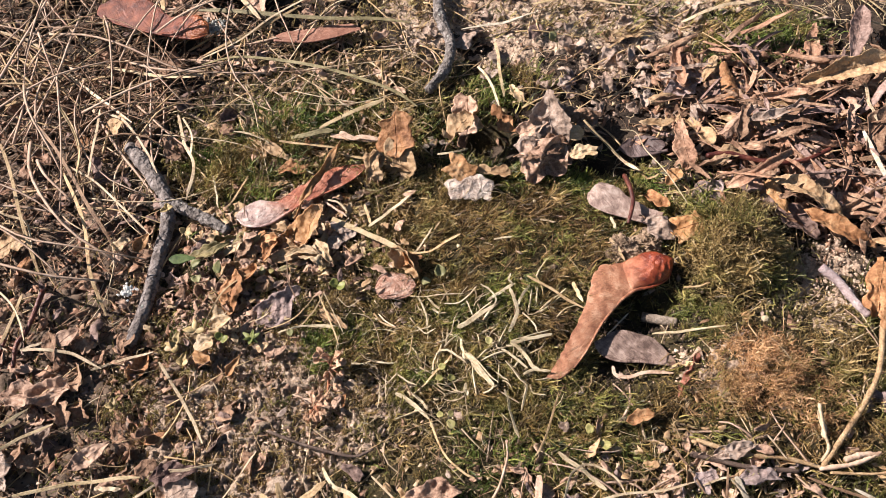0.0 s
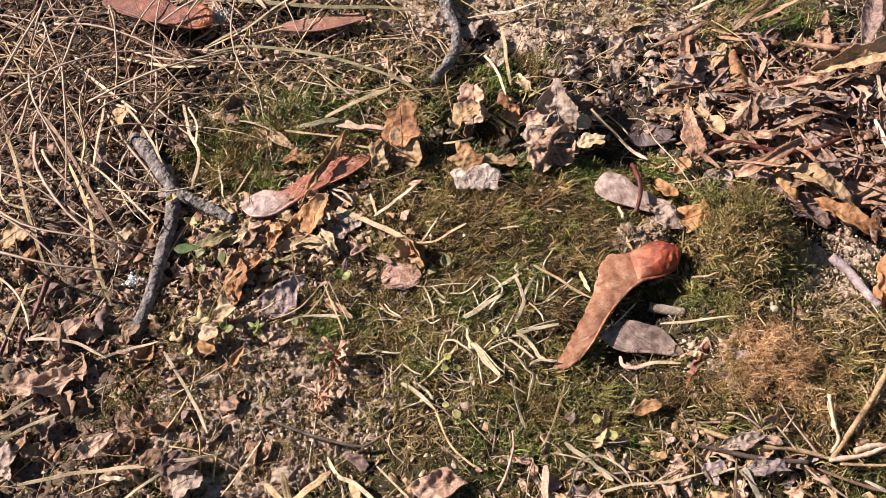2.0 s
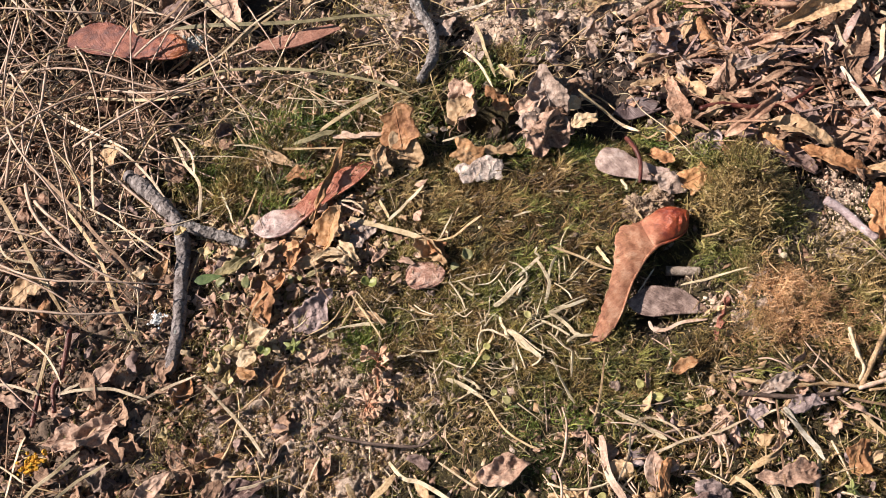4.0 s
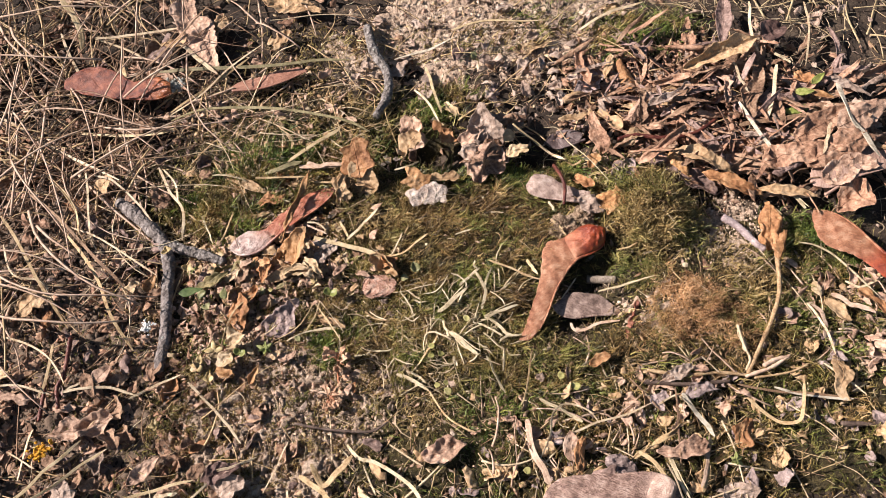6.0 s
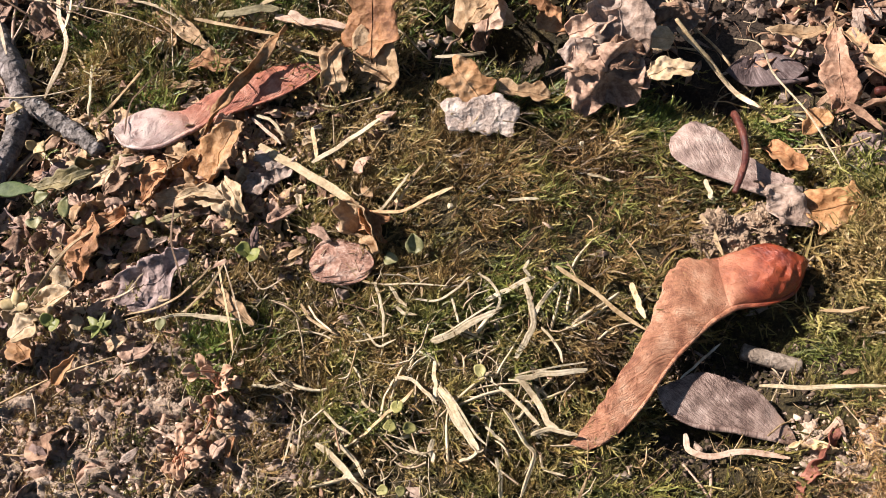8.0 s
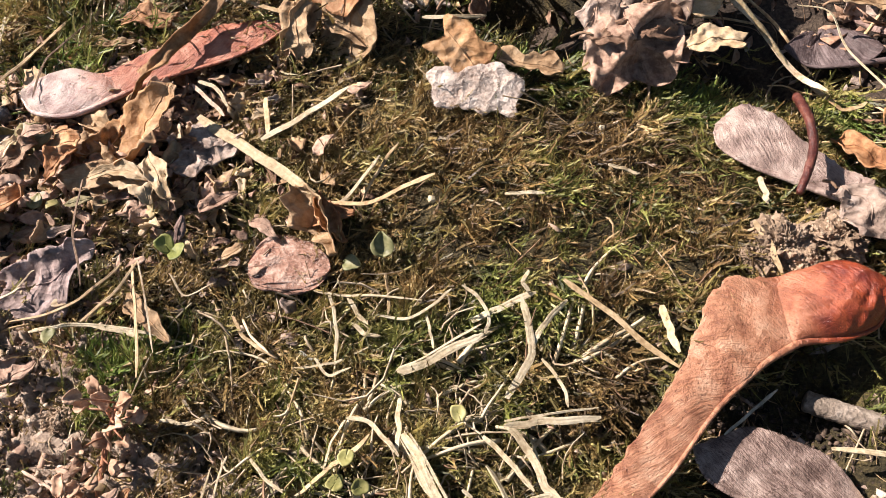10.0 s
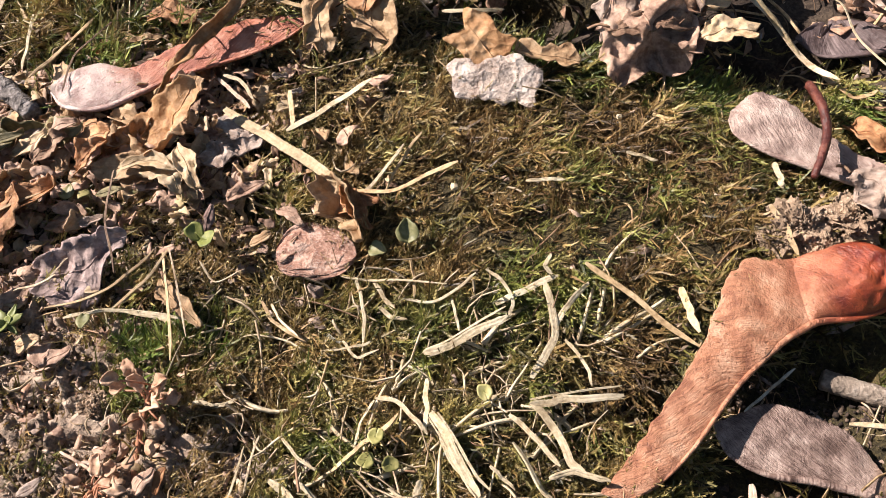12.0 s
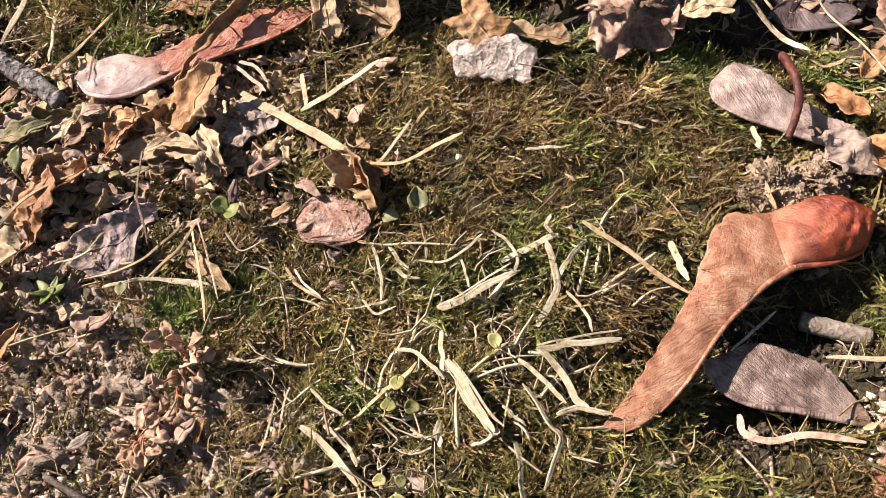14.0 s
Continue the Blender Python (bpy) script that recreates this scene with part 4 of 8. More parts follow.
TANGLE = [(-130, 82, 52, 46, 1.0), (-150, 140, 60, 30, 0.7), (-115, 48, 30, 24, 0.35), (-150, 20, 22, 46, 0.4), (-70, 112, 70, 34, 0.5)]
tangle(125, TANGLE, (0.5, 1.2), (20, 65), STRAW["pinkish"][0], "tangle of pinkish pale dry grass stalks", -50, 60, 18)
tangle(130, TANGLE, (0.45, 1.0), (18, 60), STRAW["tan"][0], "tangle of tan dry grass stalks", 120, 60, 9)
tangle(130, TANGLE, (0.35, 0.8), (20, 70), STRAW["brown"][0], "tangle of thin brown dead stalks", 60, 60, 13)
tangle(170, [(-128, 76, 44, 40, 1.0), (-118, 30, 26, 34, 0.7), (-80, 70, 30, 20, 0.25)], (0.25, 0.6), (14, 50), STRAW["brown"][0], "layer of thin brown grass stalks", 100, 80, 7)
tangle(60, [(-118, -30, 32, 50, 1.0)], (0.25, 0.55), (8, 30), STRAW["brown"][0], "thin brown stalks over leaf scraps", 60, 90, 3)
tangle(40, [(-95, 22, 22, 26, 1.0), (-40, 48, 40, 16, 1.0)], (0.3, 0.6), (15, 45), STRAW["pale"][0], "a few pale grass stalks over moss", -60, 50, 5)
tangle(90, [(170, 80, 40, 34, 1.0), (215, 60, 40, 40, 0.8)], (0.4, 1.0), (10, 34), STRAW["yellow"][0], "loose yellowish dry grass at the edge of the litter", 90, 70, 6)
tangle(50, [(60, -104, 50, 22, 1.0), (-20, -95, 40, 20, 0.4), (130, -70, 40, 50, 0.6)], (0.3, 0.8), (10, 34), STRAW["pale"][0], "scattered pale dry stalks over moss", 20, 80, 3)
tangle(50, [(-85, -80, 60, 26, 1.0), (-125, -30, 40, 50, 0.8)], (0.3, 0.7), (10, 45), STRAW["tan"][0], "scattered tan stalks over dark soil", 30, 60, 4)
tangle(110, [(0, 60, 90, 34, 1.0), (100, 30, 60, 40, 0.8)], (0.3, 0.7), (8, 30), STRAW["tan"][0], "scattered thin stalks among the leaves", 10, 80, 4)
tangle(110, [(50, -86, 44, 14, 1.0), (-42, 56, 34, 24, 0.8), (132, -72, 20, 24, 0.6)], (0.35, 0.9), (5, 20), STRAW["pinkish"][0], "short curled pinkish stems over moss", 40, 90, 3.5)
tangle(75, [(2, -52, 24, 15, 1.0), (14, -40, 16, 10, 0.4)], (0.3, 0.8), (4, 12), STRAW["bleached"][0], "bits of bleached straw fibre on the moss", 60, 80, 2.2)

# ---- single things ----
def basis(a, b, roll=0.0):
    """Origin and axes of a thing that lies from a to b, turned about its length by roll degrees."""
    a, b = np.array(a, float), np.array(b, float)
    d = (b - a) / np.linalg.norm(b - a)
    side = np.cross((0, 0, 1.0), d)
    side /= np.linalg.norm(side)
    up = np.cross(d, side)
    c, s = math.cos(radians(roll)), math.sin(radians(roll))
    return a, d, side * c + up * s, up * c - side * s


def sheet(grid, thick):
    """A thin closed shell over a grid of points (rows, columns, 3)."""
    rows, cols = grid.shape[:2]
    du, dv = np.gradient(grid, axis=0), np.gradient(grid, axis=1)
    normal = np.cross(du, dv)
    normal /= np.linalg.norm(normal, axis=-1, keepdims=True) + 1e-9
    v = np.concatenate([grid.reshape(-1, 3), (grid - normal * thick).reshape(-1, 3)])
    n, f = rows * cols, []
    for i in range(rows - 1):
        for j in range(cols - 1):
            k = i * cols + j
            f.append((k, k + cols, k + cols + 1, k + 1))
            f.append((n + k, n + k + 1, n + k + cols + 1, n + k + cols))
    rim = [*range(cols), *(i * cols + cols - 1 for i in range(1, rows)), *((rows - 1) * cols + j for j in range(cols - 2, -1, -1)), *(i * cols for i in range(rows - 2, 0, -1))]
    for p, q in zip(rim, rim[1:] + rim[:1]):
        f.append((p, q, n + q, n + p))
    return v, f


def fur(grid, count, long, material, parent, name="fur"):
    """Short soft hairs that lie over a surface given as a grid of points, longer at its rim."""
    r = np.random.RandomState(5)
    rows, cols = grid.shape[:2]
    i, j = r.randint(0, rows - 1, count), r.randint(0, cols - 1, count)
    p = grid[i, j] + r.uniform(size=(count, 1)) * (grid[i + 1, j] - grid[i, j]) + r.uniform(size=(count, 1)) * (grid[i, j + 1] - grid[i, j])
    up = np.cross(grid[i + 1, j] - grid[i, j], grid[i, j + 1] - grid[i, j])
    up *= np.sign(up[:, 2:]) / (np.linalg.norm(up, axis=1, keepdims=True) + 1e-9)
    rim = np.maximum(np.abs(2 * i / rows - 1), np.abs(2 * j / cols - 1))[:, None] ** 4
    lean = r.randn(count, 3) * 0.7
    tip = p + long * ((0.5 + 0.6 * rim) * (lean - np.sum(lean * up, 1, keepdims=True) * up) + 0.12 * up)
    side = np.cross(tip - p, up)
    side *= 0.022 / (np.linalg.norm(side, axis=1, keepdims=True) + 1e-9)
    k = np.arange(count) * 3
    made(name, np.stack([p + side, p - side, tip], 1).reshape(-1, 3), np.stack([k, k + 1, k + 2], 1), material, parent, False, uv=np.zeros((3 * count, 2)))


def profile(shape, u, r):
    if shape == "strip":
        w = np.minimum(1, 6 * u + r.uniform(0.1, 0.7)) * np.minimum(1, 3 * (1 - u) + r.uniform(0.1, 0.6))
        w = w * (1 + 0.30 * np.sin(u * r.uniform(3, 9) + r.uniform(0, 6)) + 0.16 * np.sin(u * r.uniform(14, 26) + r.uniform(0, 6)))
    elif shape == "torn":
        w = np.minimum(1, 5 * u + r.uniform(0.3, 0.6)) * np.minimum(1, 5 * (1 - u) + r.uniform(0.3, 0.6)) * (1 + 0.14 * np.sin(u * r.uniform(4, 9) + r.uniform(0, 6)))
    elif shape == "round":
        w = np.sqrt(np.maximum(0.03, 1 - (2 * u - 1) ** 2))
    elif shape == "ragged":
        w = np.maximum(0.12, np.sin(np.pi * np.clip(u, 0, 1) ** 0.8)) ** 0.55 * (1 + 0.10 * np.sin(u * r.uniform(6, 17) + r.uniform(0, 6)))
    else:
        w = np.maximum(0.04, np.sin(np.pi * u ** 0.75)) ** 0.8
    return w


seeds = iter(range(1, 100000))


def leaf_shapes(long, width, shape, curl, crumple, seed):
    """Blade and midrib of a dead leaf along x: torn outline, folds along the veins, curled rims."""
    r = np.random.RandomState(seed)
    rows, cols = (34, 35) if width > 11 else (28, 19) if width > 5 else (26, 11) if long > 11 else (17, 11) if long > 6 else (8, 5)
    u, v = np.meshgrid(np.linspace(0, 1, rows), np.linspace(-1, 1, cols), indexing="ij")
    w = profile(shape, u, r)
    torn = 0.5 if shape == "ragged" else 0.4 if shape == "torn" else 0.22
    k = u * long + 50 * np.sign(v)
    bite = np.clip(vnoise(k, 0 * k, width * 0.30 + 0.4, seed % 97) - 0.15, 0, 1) + 0.35 * np.clip(vnoise(k, 0 * k, width * 0.10 + 0.2, seed % 89), -0.4, 1)
    edge = 1 + torn * np.abs(v) ** 1.5 * (0.35 * vnoise(k, 0 * k, width * 0.7 + 1, seed % 61) - 0.9 * bite)
    y = v * w * edge * width / 2
    if shape == "ragged":
        y = y + 0.22 * width * vnoise(u * long, 0 * u, long * 0.35, seed % 53)
    if shape == "strip":
        y = y + long * (r.uniform(-0.22, 0.22) * (u - 0.5) ** 2 + 0.05 * vnoise(u * long, 0 * u, long * 0.3, seed % 47))
    x = u * long + torn * 0.5 * width * vnoise(y, u * 9, width * 0.2 + 0.4, seed % 83) * (np.abs(2 * u - 1) ** 3)
    bow, cup, twist = r.uniform(-0.5, 0.8) * curl, (r.uniform(0.6, 1.3) if shape == "strip" else r.uniform(0.1, 0.6)) * curl * r.choice((-1, 1, 1)), r.uniform(-1, 1) * curl
    z = bow * long * 0.28 * np.sin(np.pi * u) + cup * width * 0.45 * np.abs(v) ** 1.5 * w + twist * width * 0.35 * v * (u - 0.5) * 2 * w
    warp = width * (0.30 * vnoise(x, y, width * 0.6 + 0.6, seed % 79))
    for share, size in ((0.42, 0.8), (0.32, 0.45), (0.20, 0.24), (0.11, 0.13))[: 3 if width > 11 else 4]:
        a = r.uniform(0, 3.14)
        f, g = x * math.cos(a) + y * math.sin(a) + warp, y * math.cos(a) - x * math.sin(a)
        crease = 0.6 - 1.7 * np.abs(vnoise(f, 0.4 * g, 0.75 * size * width + 0.3, r.randint(90)))
        z = z + crumple * width * share * 0.62 * crease * (0.6 + 0.5 * vnoise(x, y, width * 0.5 + 0.5, seed % 67))
    if width > 11:
        z = z + 0.3 * np.abs(vnoise(x + warp, y, 3.2, seed % 59)) + 0.15 * np.abs(vnoise(x, y + warp, 1.6, seed % 57))
    z = z + crumple * width * 0.05 * vnoise(x, y, width * 0.10 + 0.25, seed % 73) + 0.10 * width * np.abs(v) * curl
    grid = np.stack([x, y, z], -1)
    mid = grid[:, cols // 2] + (0, 0, 0.05)
    uv = np.stack([u * long / 10 + np.abs(v) * 0.25, v], -1).reshape(-1, 2)
    return grid, mid, np.concatenate([uv, uv])


def leaf(a, b, width, kind, shape="ovate", roll=0, curl=0.3, crumple=0.5):
    """A dead leaf from its base a to its tip b: blade, midrib and, on larger ones, a stub of its stalk."""
    seed = next(seeds)
    material, label = LEAF[kind]
    o, d, s, n = basis(a, b, roll)
    long = float(np.linalg.norm(np.subtract(b, a)))
    grid, mid, uv = leaf_shapes(long, width, shape, curl, crumple, seed)
    place = lambda p: p[..., :1] * d + p[..., 1:2] * s + p[..., 2:] * n  # noqa: E731
    top = tagged(new("dead_leaf"), label, "leaf", "fallen leaves")
    top.empty_display_size = 0.001
    top.location = Vector(o * 0.001)
    v, f = sheet(place(grid), 0.14)
    made("blade", v, f, material, top, uv=uv)
    if kind == "greywhite":
        fur(place(grid), 1600, 0.55, FUR, top)
        return top
    w = np.linspace(0.035, 0.012, len(mid)) * width * (0.5 if shape == "strip" else 1) + 0.08
    v, f = tube(place(mid), w, w, 4)
    made("midrib", v, f, material, top)
    if long > 9 and shape != "strip":
        stalk = smooth_line([(0.3, 0, 0), (-0.10 * long, 0.04 * long, -0.3), (-0.2 * long, 0.02 * long, -1.0)], 6)
        v, f = tube(place(stalk), np.full(6, 0.5), np.full(6, 0.45), 5)
        made("leaf_stalk", v, f, STRAW["brown"][0], top)
    return top


def ribbon(name, points, width, material, label, category, flat, steps, fray=0.15, group=""):
    seed = next(seeds)
    r = np.random.RandomState(seed)
    line = smooth_line(points, steps)
    u = np.linspace(0, 1, steps)
    line[:, 2] += 0.15 * vnoise(u * 30, 0 * u, 5, seed)
    line[:, 0] += 0.35 * width * vnoise(u * 30, 0 * u, 6, seed + 1)
    line[:, 1] += 0.35 * width * vnoise(u * 30, 0 * u, 6, seed + 2)
    w = width * np.minimum(1, np.minimum(6 * u + 0.55, 5 * (1 - u) + 0.35)) * (1 + fray * r.uniform(-1, 1, steps))
    long = np.linalg.norm(np.diff(line, axis=0), axis=1).sum()
    _, side, up = ribs_of(line)
    turn = r.uniform(-0.5, 0.5) + 0.5 * vnoise(u * 30, 0 * u, 12, seed)
    c, s = np.cos(turn)[:, None], np.sin(turn)[:, None]
    across, high = side * c + up * s, up * c - side * s
    t = np.maximum(0.10, w * flat)
    ring = [(-0.5, -0.3), (-0.5, 0.35), (-0.22, 0.5), (0.05, 0.38), (0.25, 0.5), (0.5, 0.35), (0.5, -0.3), (0.0, -0.5)]
    v = np.concatenate([(line[:, None] + np.stack([across * w[:, None] * p + high * t[:, None] * q for p, q in ring], 1)).reshape(-1, 3), [line[0], line[-1]]])
    n, f = 8, []
    for i in range(steps - 1):
        for k in range(n):
            p, q = i * n + k, i * n + (k + 1) % n
            f.append((p, p + n, q + n, q))
    for k in range(n):
        f.append((steps * n, k, (k + 1) % n))
        f.append((steps * n + 1, (steps - 1) * n + (k + 1) % n, (steps - 1) * n + k))
    uv = np.concatenate([np.stack([np.tile([p for p, _ in ring], steps) * 0.5 + seed, np.repeat(u, n) * long / 20], 1), [(0, 0), (0, 1)]])
    return tagged(made(name, v, f, material, uv=uv, smooth=False), label, category, group)


def straw(points, width, kind):
    material, label, category = STRAW[kind]
    width = max(width * (0.76 if kind == "bleached" else 1), 0.3)
    flat = 0.22 if width > 0.7 else 0.5
    if kind in ("pale", "yellow"):
        width *= 0.75
    name, steps, group = "straw" if category == "straw" else "grass_stalk", 8 + 4 * len(points), "dry stalks and straws"
    if kind != "bleached" or width < 1.2:
        return ribbon(name, points, width, material, label, category, flat, steps, 0.06, group)
    # a broad strip has split into fibres that part towards one end
    p = np.array(points, float)
    d = p[-1] - p[0]
    side = np.array([-d[1], d[0], 0]) / np.linalg.norm(d[:2])
    top = tagged(new(name), label, category, group)
    top.location = Vector(p[0]) * 0.001
    for k, (off, share, open_) in enumerate(((-0.08, 0.74, 0.0), (0.38, 0.24, 0.3), (-0.44, 0.14, -0.1))):
        apart = (np.linspace(0, 1, len(p))[:, None] ** 1.5) * open_ + off
        lift = np.linspace(0, 1, len(p))[:, None] * np.array([0, 0, 0.4 * (k % 2)])
        part = ribbon("fibre", p - p[0] + side * apart * width + lift, width * share, material, "", "", 0.25, steps, 0.10)
        part.parent = top
    return top


def stalk(points, width, kind):
    """A dry plant stem: round, knobbly at its nodes, with fine ribs."""
    material, label, _ = STRAW[kind]
    seed = next(seeds)
    (v, f), _, _ = bark_tube(points, width * 0.85, 16 + 6 * len(points), seed, 0.75)
    return tagged(made("dry_stalk", v, f, material), label, "stalk")


def leaf_strip(points, width, kind):
    """A torn, twisted ribbon of leaf with a fold along it."""
    seed = next(seeds)
    r = np.random.RandomState(seed)
    material, label, category = STRAW[kind]
    steps, cols = 30, 7
    line = smooth_line(points, steps)
    d, side, up = ribs_of(line)
    u, v = np.linspace(0, 1, steps), np.linspace(-1, 1, cols)
    w = width / 2 * np.minimum(1, np.minimum(4 * u + 0.25, 4 * (1 - u) + 0.2)) * (1 + 0.25 * vnoise(u * 20, 0 * u, 1.6, seed))
    turn = 1.1 * np.sin(u * 6 + r.uniform(0, 6))
    c, s = np.cos(turn), np.sin(turn)
    across, lift = side * c[:, None] + up * s[:, None], up * c[:, None] - side * s[:, None]
    grid = line[:, None] + across[:, None] * (w[:, None] * v)[..., None] + lift[:, None] * (0.35 * w[:, None] * v ** 2 + 0.32 * width * vnoise(u[:, None] * 30, v * 3, 2.6, seed) + 0.12 * width * vnoise(u[:, None] * 30, v * 6, 1.1, seed))[..., None]
    vv, f = sheet(grid, 0.16)
    uv = np.stack([np.repeat(v * 0.4, 1)[None] + 0 * u[:, None], np.repeat(u[:, None] * 2, cols, 1)], -1).reshape(-1, 2)
    return tagged(made("leaf_strip", vv, f, material, uv=np.concatenate([uv, uv])), label, category)


def bark_tube(points, width, steps, seed, taper=0.85, knots=True, rough=0.09):
    line = smooth_line(points, steps)
    r = np.random.RandomState(seed)
    u = np.linspace(0, 1, steps)
    w = width * (1 - (1 - taper) * u) * (1 + 0.8 * rough * vnoise(u * 40, 0 * u, 3, seed)) * np.minimum(1, np.minimum(30 * u + 0.75, 30 * (1 - u) + 0.7))
    if knots:
        for k in r.uniform(0.1, 0.9, 3):
            w = w * (1 + 0.16 * np.exp(-(((u - k) * 26) ** 2)))
    return tube(line, w, w, 16, rough, seed), line, w


def twig(points, width, kind):
    material, label = BARK[kind]
    seed = next(seeds)
    (v, f), line, w = bark_tube(points, width, 14 + 6 * len(points), seed, 0.8 if kind != "wood" else 0.96, width > 1.5 and kind != "wood", 0.09 if kind != "wood" else 0.035)
    top = made("twig", v, f, material)
    tagged(top, label, "twig")
    if width > 2.5 and kind != "wood":
        r = np.random.RandomState(seed)
        for _ in range(7):
            i = r.randint(2, len(line) - 2)
            patch_on(top, line[i], w[i], r)
    return top


def patch_on(top, centre, width, r):
    """A small crust of pale lichen on the bark."""
    a = r.uniform(0.3, 2.8)
    c = centre + (0.46 * width * math.cos(a), 0, 0.46 * width * math.sin(a))
    lump = ICO_V * r.uniform(0.6, 1.2, (12, 1)) * np.array((0.14, 0.2, 0.06)) * width
    made("lichen", c + lump, ICO_F, LICHEN["grey"][0], top, False)


def forked_twig(points, width, kind):
    """The forked twig: main stem with bent grain, a side branch with its collar, broken ends and lichen."""
    material, label = BARK[kind]
    seed = next(seeds)
    top = tagged(new("forked_twig"), label, "twig")
    top.location = Vector(points[3]) * 0.001
    o = np.array(points[3], float)
    (v, f), line, w = bark_tube(points, width, 64, seed, 0.72)
    made("stem", v - o, f, material, top)
    side = [points[3], *FORK]
    (v, f), line2, w2 = bark_tube(side, width * 0.78, 26, seed + 1, 0.85)
    branch = made("branch", v - o, f, BARK["lichen"][0], top)
    r = np.random.RandomState(5)
    for line_, w_, count, part in ((line, w, 5, top), (line2, w2, 7, branch)):
        for _ in range(count):
            i = r.randint(2, len(line_) - 2)
            patch_on(part, line_[i] - o, w_[i], r)
    return top


def maple_seed(lead, widths, side, nut, kind, tilt):
    """A winged seed along its thick edge: a domed nutlet over the first share, then the papery wing with fanned veins."""
    seed = next(seeds)
    wing_material, nut_material, label = SEED[kind]
    steps, cols = 56, 18
    line = smooth_line(lead, steps)
    o = line[0].copy()
    u, v = np.linspace(0, 1, steps), np.linspace(0, 1, cols)
    w = np.interp(u * (len(widths) - 1), range(len(widths)), widths)
    w = np.convolve(np.r_[[w[0]] * 2, w, [w[-1]] * 2], np.ones(5) / 5, "valid")
    w *= np.sqrt(np.clip((1 - u) / 0.07, 0.02, 1))
    w *= 1 + np.where(u > nut, 0.045, 0.01) * vnoise(u * 60, 0 * u, 1.1, seed)
    _, across, _ = ribs_of(line)
    z = -tilt * v ** 1.2 * np.minimum(1, w[:, None] / max(widths)) + 0.25 * vnoise(u[:, None] * 40, v * 10, 4, seed) + 0.10 * vnoise(u[:, None] * 40, v * 10, 1.3, seed)
    end = np.sqrt(1 - (1 - np.clip(u / (nut * 0.55 or 0.22), 0.03, 1)) ** 2)
    low, high = w * 0.5 * (1 - end), w * (0.5 + 0.5 * end)
    grid = (line - o)[:, None] + side * across[:, None] * (low[:, None] + (high - low)[:, None] * v)[..., None]
    grid[..., 2] += z
    if kind == "brown":
        uv = np.stack([0.45 * v ** 0.8 - 0.55 * u[:, None], 2.2 * u[:, None] + 0.6 * v], -1)
    else:
        uv = np.stack([u[:, None] * 1.0 - 0.2 * v ** 1.1, 0.25 * v + 0 * u[:, None]], -1)
    top = tagged(new("maple_seed"), label, "maple seed", "winged maple seeds")
    top.location = Vector(o) * 0.001

    def shell(name, g, thick, material, m):
        vv, f = sheet(g, thick)
        made(name, vv, [q[::-1] for q in f] if side > 0 else f, material, top, uv=np.concatenate([m.reshape(-1, 2)] * 2))

    first = int(nut * steps * 0.82)
    shell("wing", grid[first:], 0.12, wing_material, uv[first:])
    thick = np.interp(u, (0, 0.5, 1), (1.2, 0.75, 0.3))[first:]
    vv, f = tube((line - o)[first:], thick, thick * 0.8, 6, 0.05, seed)
    made("leading_edge", vv, f, wing_material, top, uv=np.tile((0.3, 1.25), (len(vv), 1)))
    if nut:
        last = int(nut * steps * 1.12) + 1
        t = np.linspace(0, 1, last)[:, None]
        pick = t * (last - 1) * (1.12 - 0.34 * (2 * v - 1) ** 2 + 0.05 * vnoise(v * 20, 0 * v, 3, seed))
        low_row = np.clip(np.floor(pick).astype(int), 0, steps - 2)
        part, col = (pick - low_row)[..., None], np.arange(cols)[None] + 0 * low_row
        g = grid[low_row, col] * (1 - part) + grid[low_row + 1, col] * part
        dome = np.clip(np.sin(np.pi * t ** 0.85), 0, 1) ** 0.7 * np.clip(1 - (2 * v - 1) ** 2, 0, 1) ** 0.6
        fold = 1 + 0.16 * vnoise(t * 9 + 0 * v, v * 14, 2.0, seed) + 0.07 * np.sin(v * 26 * (1 - 0.5 * t) + 5 * t) + 0.06 * vnoise(t * 30, v * 30, 2.5, seed)
        fold = fold + 0.22 * np.exp(-(((2 * v - 1.15) / 0.3) ** 2))
        g[..., 2] += dome * fold * max(widths) * 0.20 + 0.16 - 0.14 * t ** 8
        m = np.stack([v * 0.6 + 0.12 * t, 0.5 * t + 0 * v], -1)
        vv, f = sheet(g, 0.3)
        n = g.shape[0] * g.shape[1]
        vv[n:] = vv[:n] - np.stack([0 * dome, 0 * dome, dome * max(widths) * 0.34 + 0.2], -1).reshape(-1, 3)
        made("nutlet", vv, [q[::-1] for q in f] if side > 0 else f, nut_material or wing_material, top, uv=np.concatenate([m.reshape(-1, 2)] * 2))
    return top


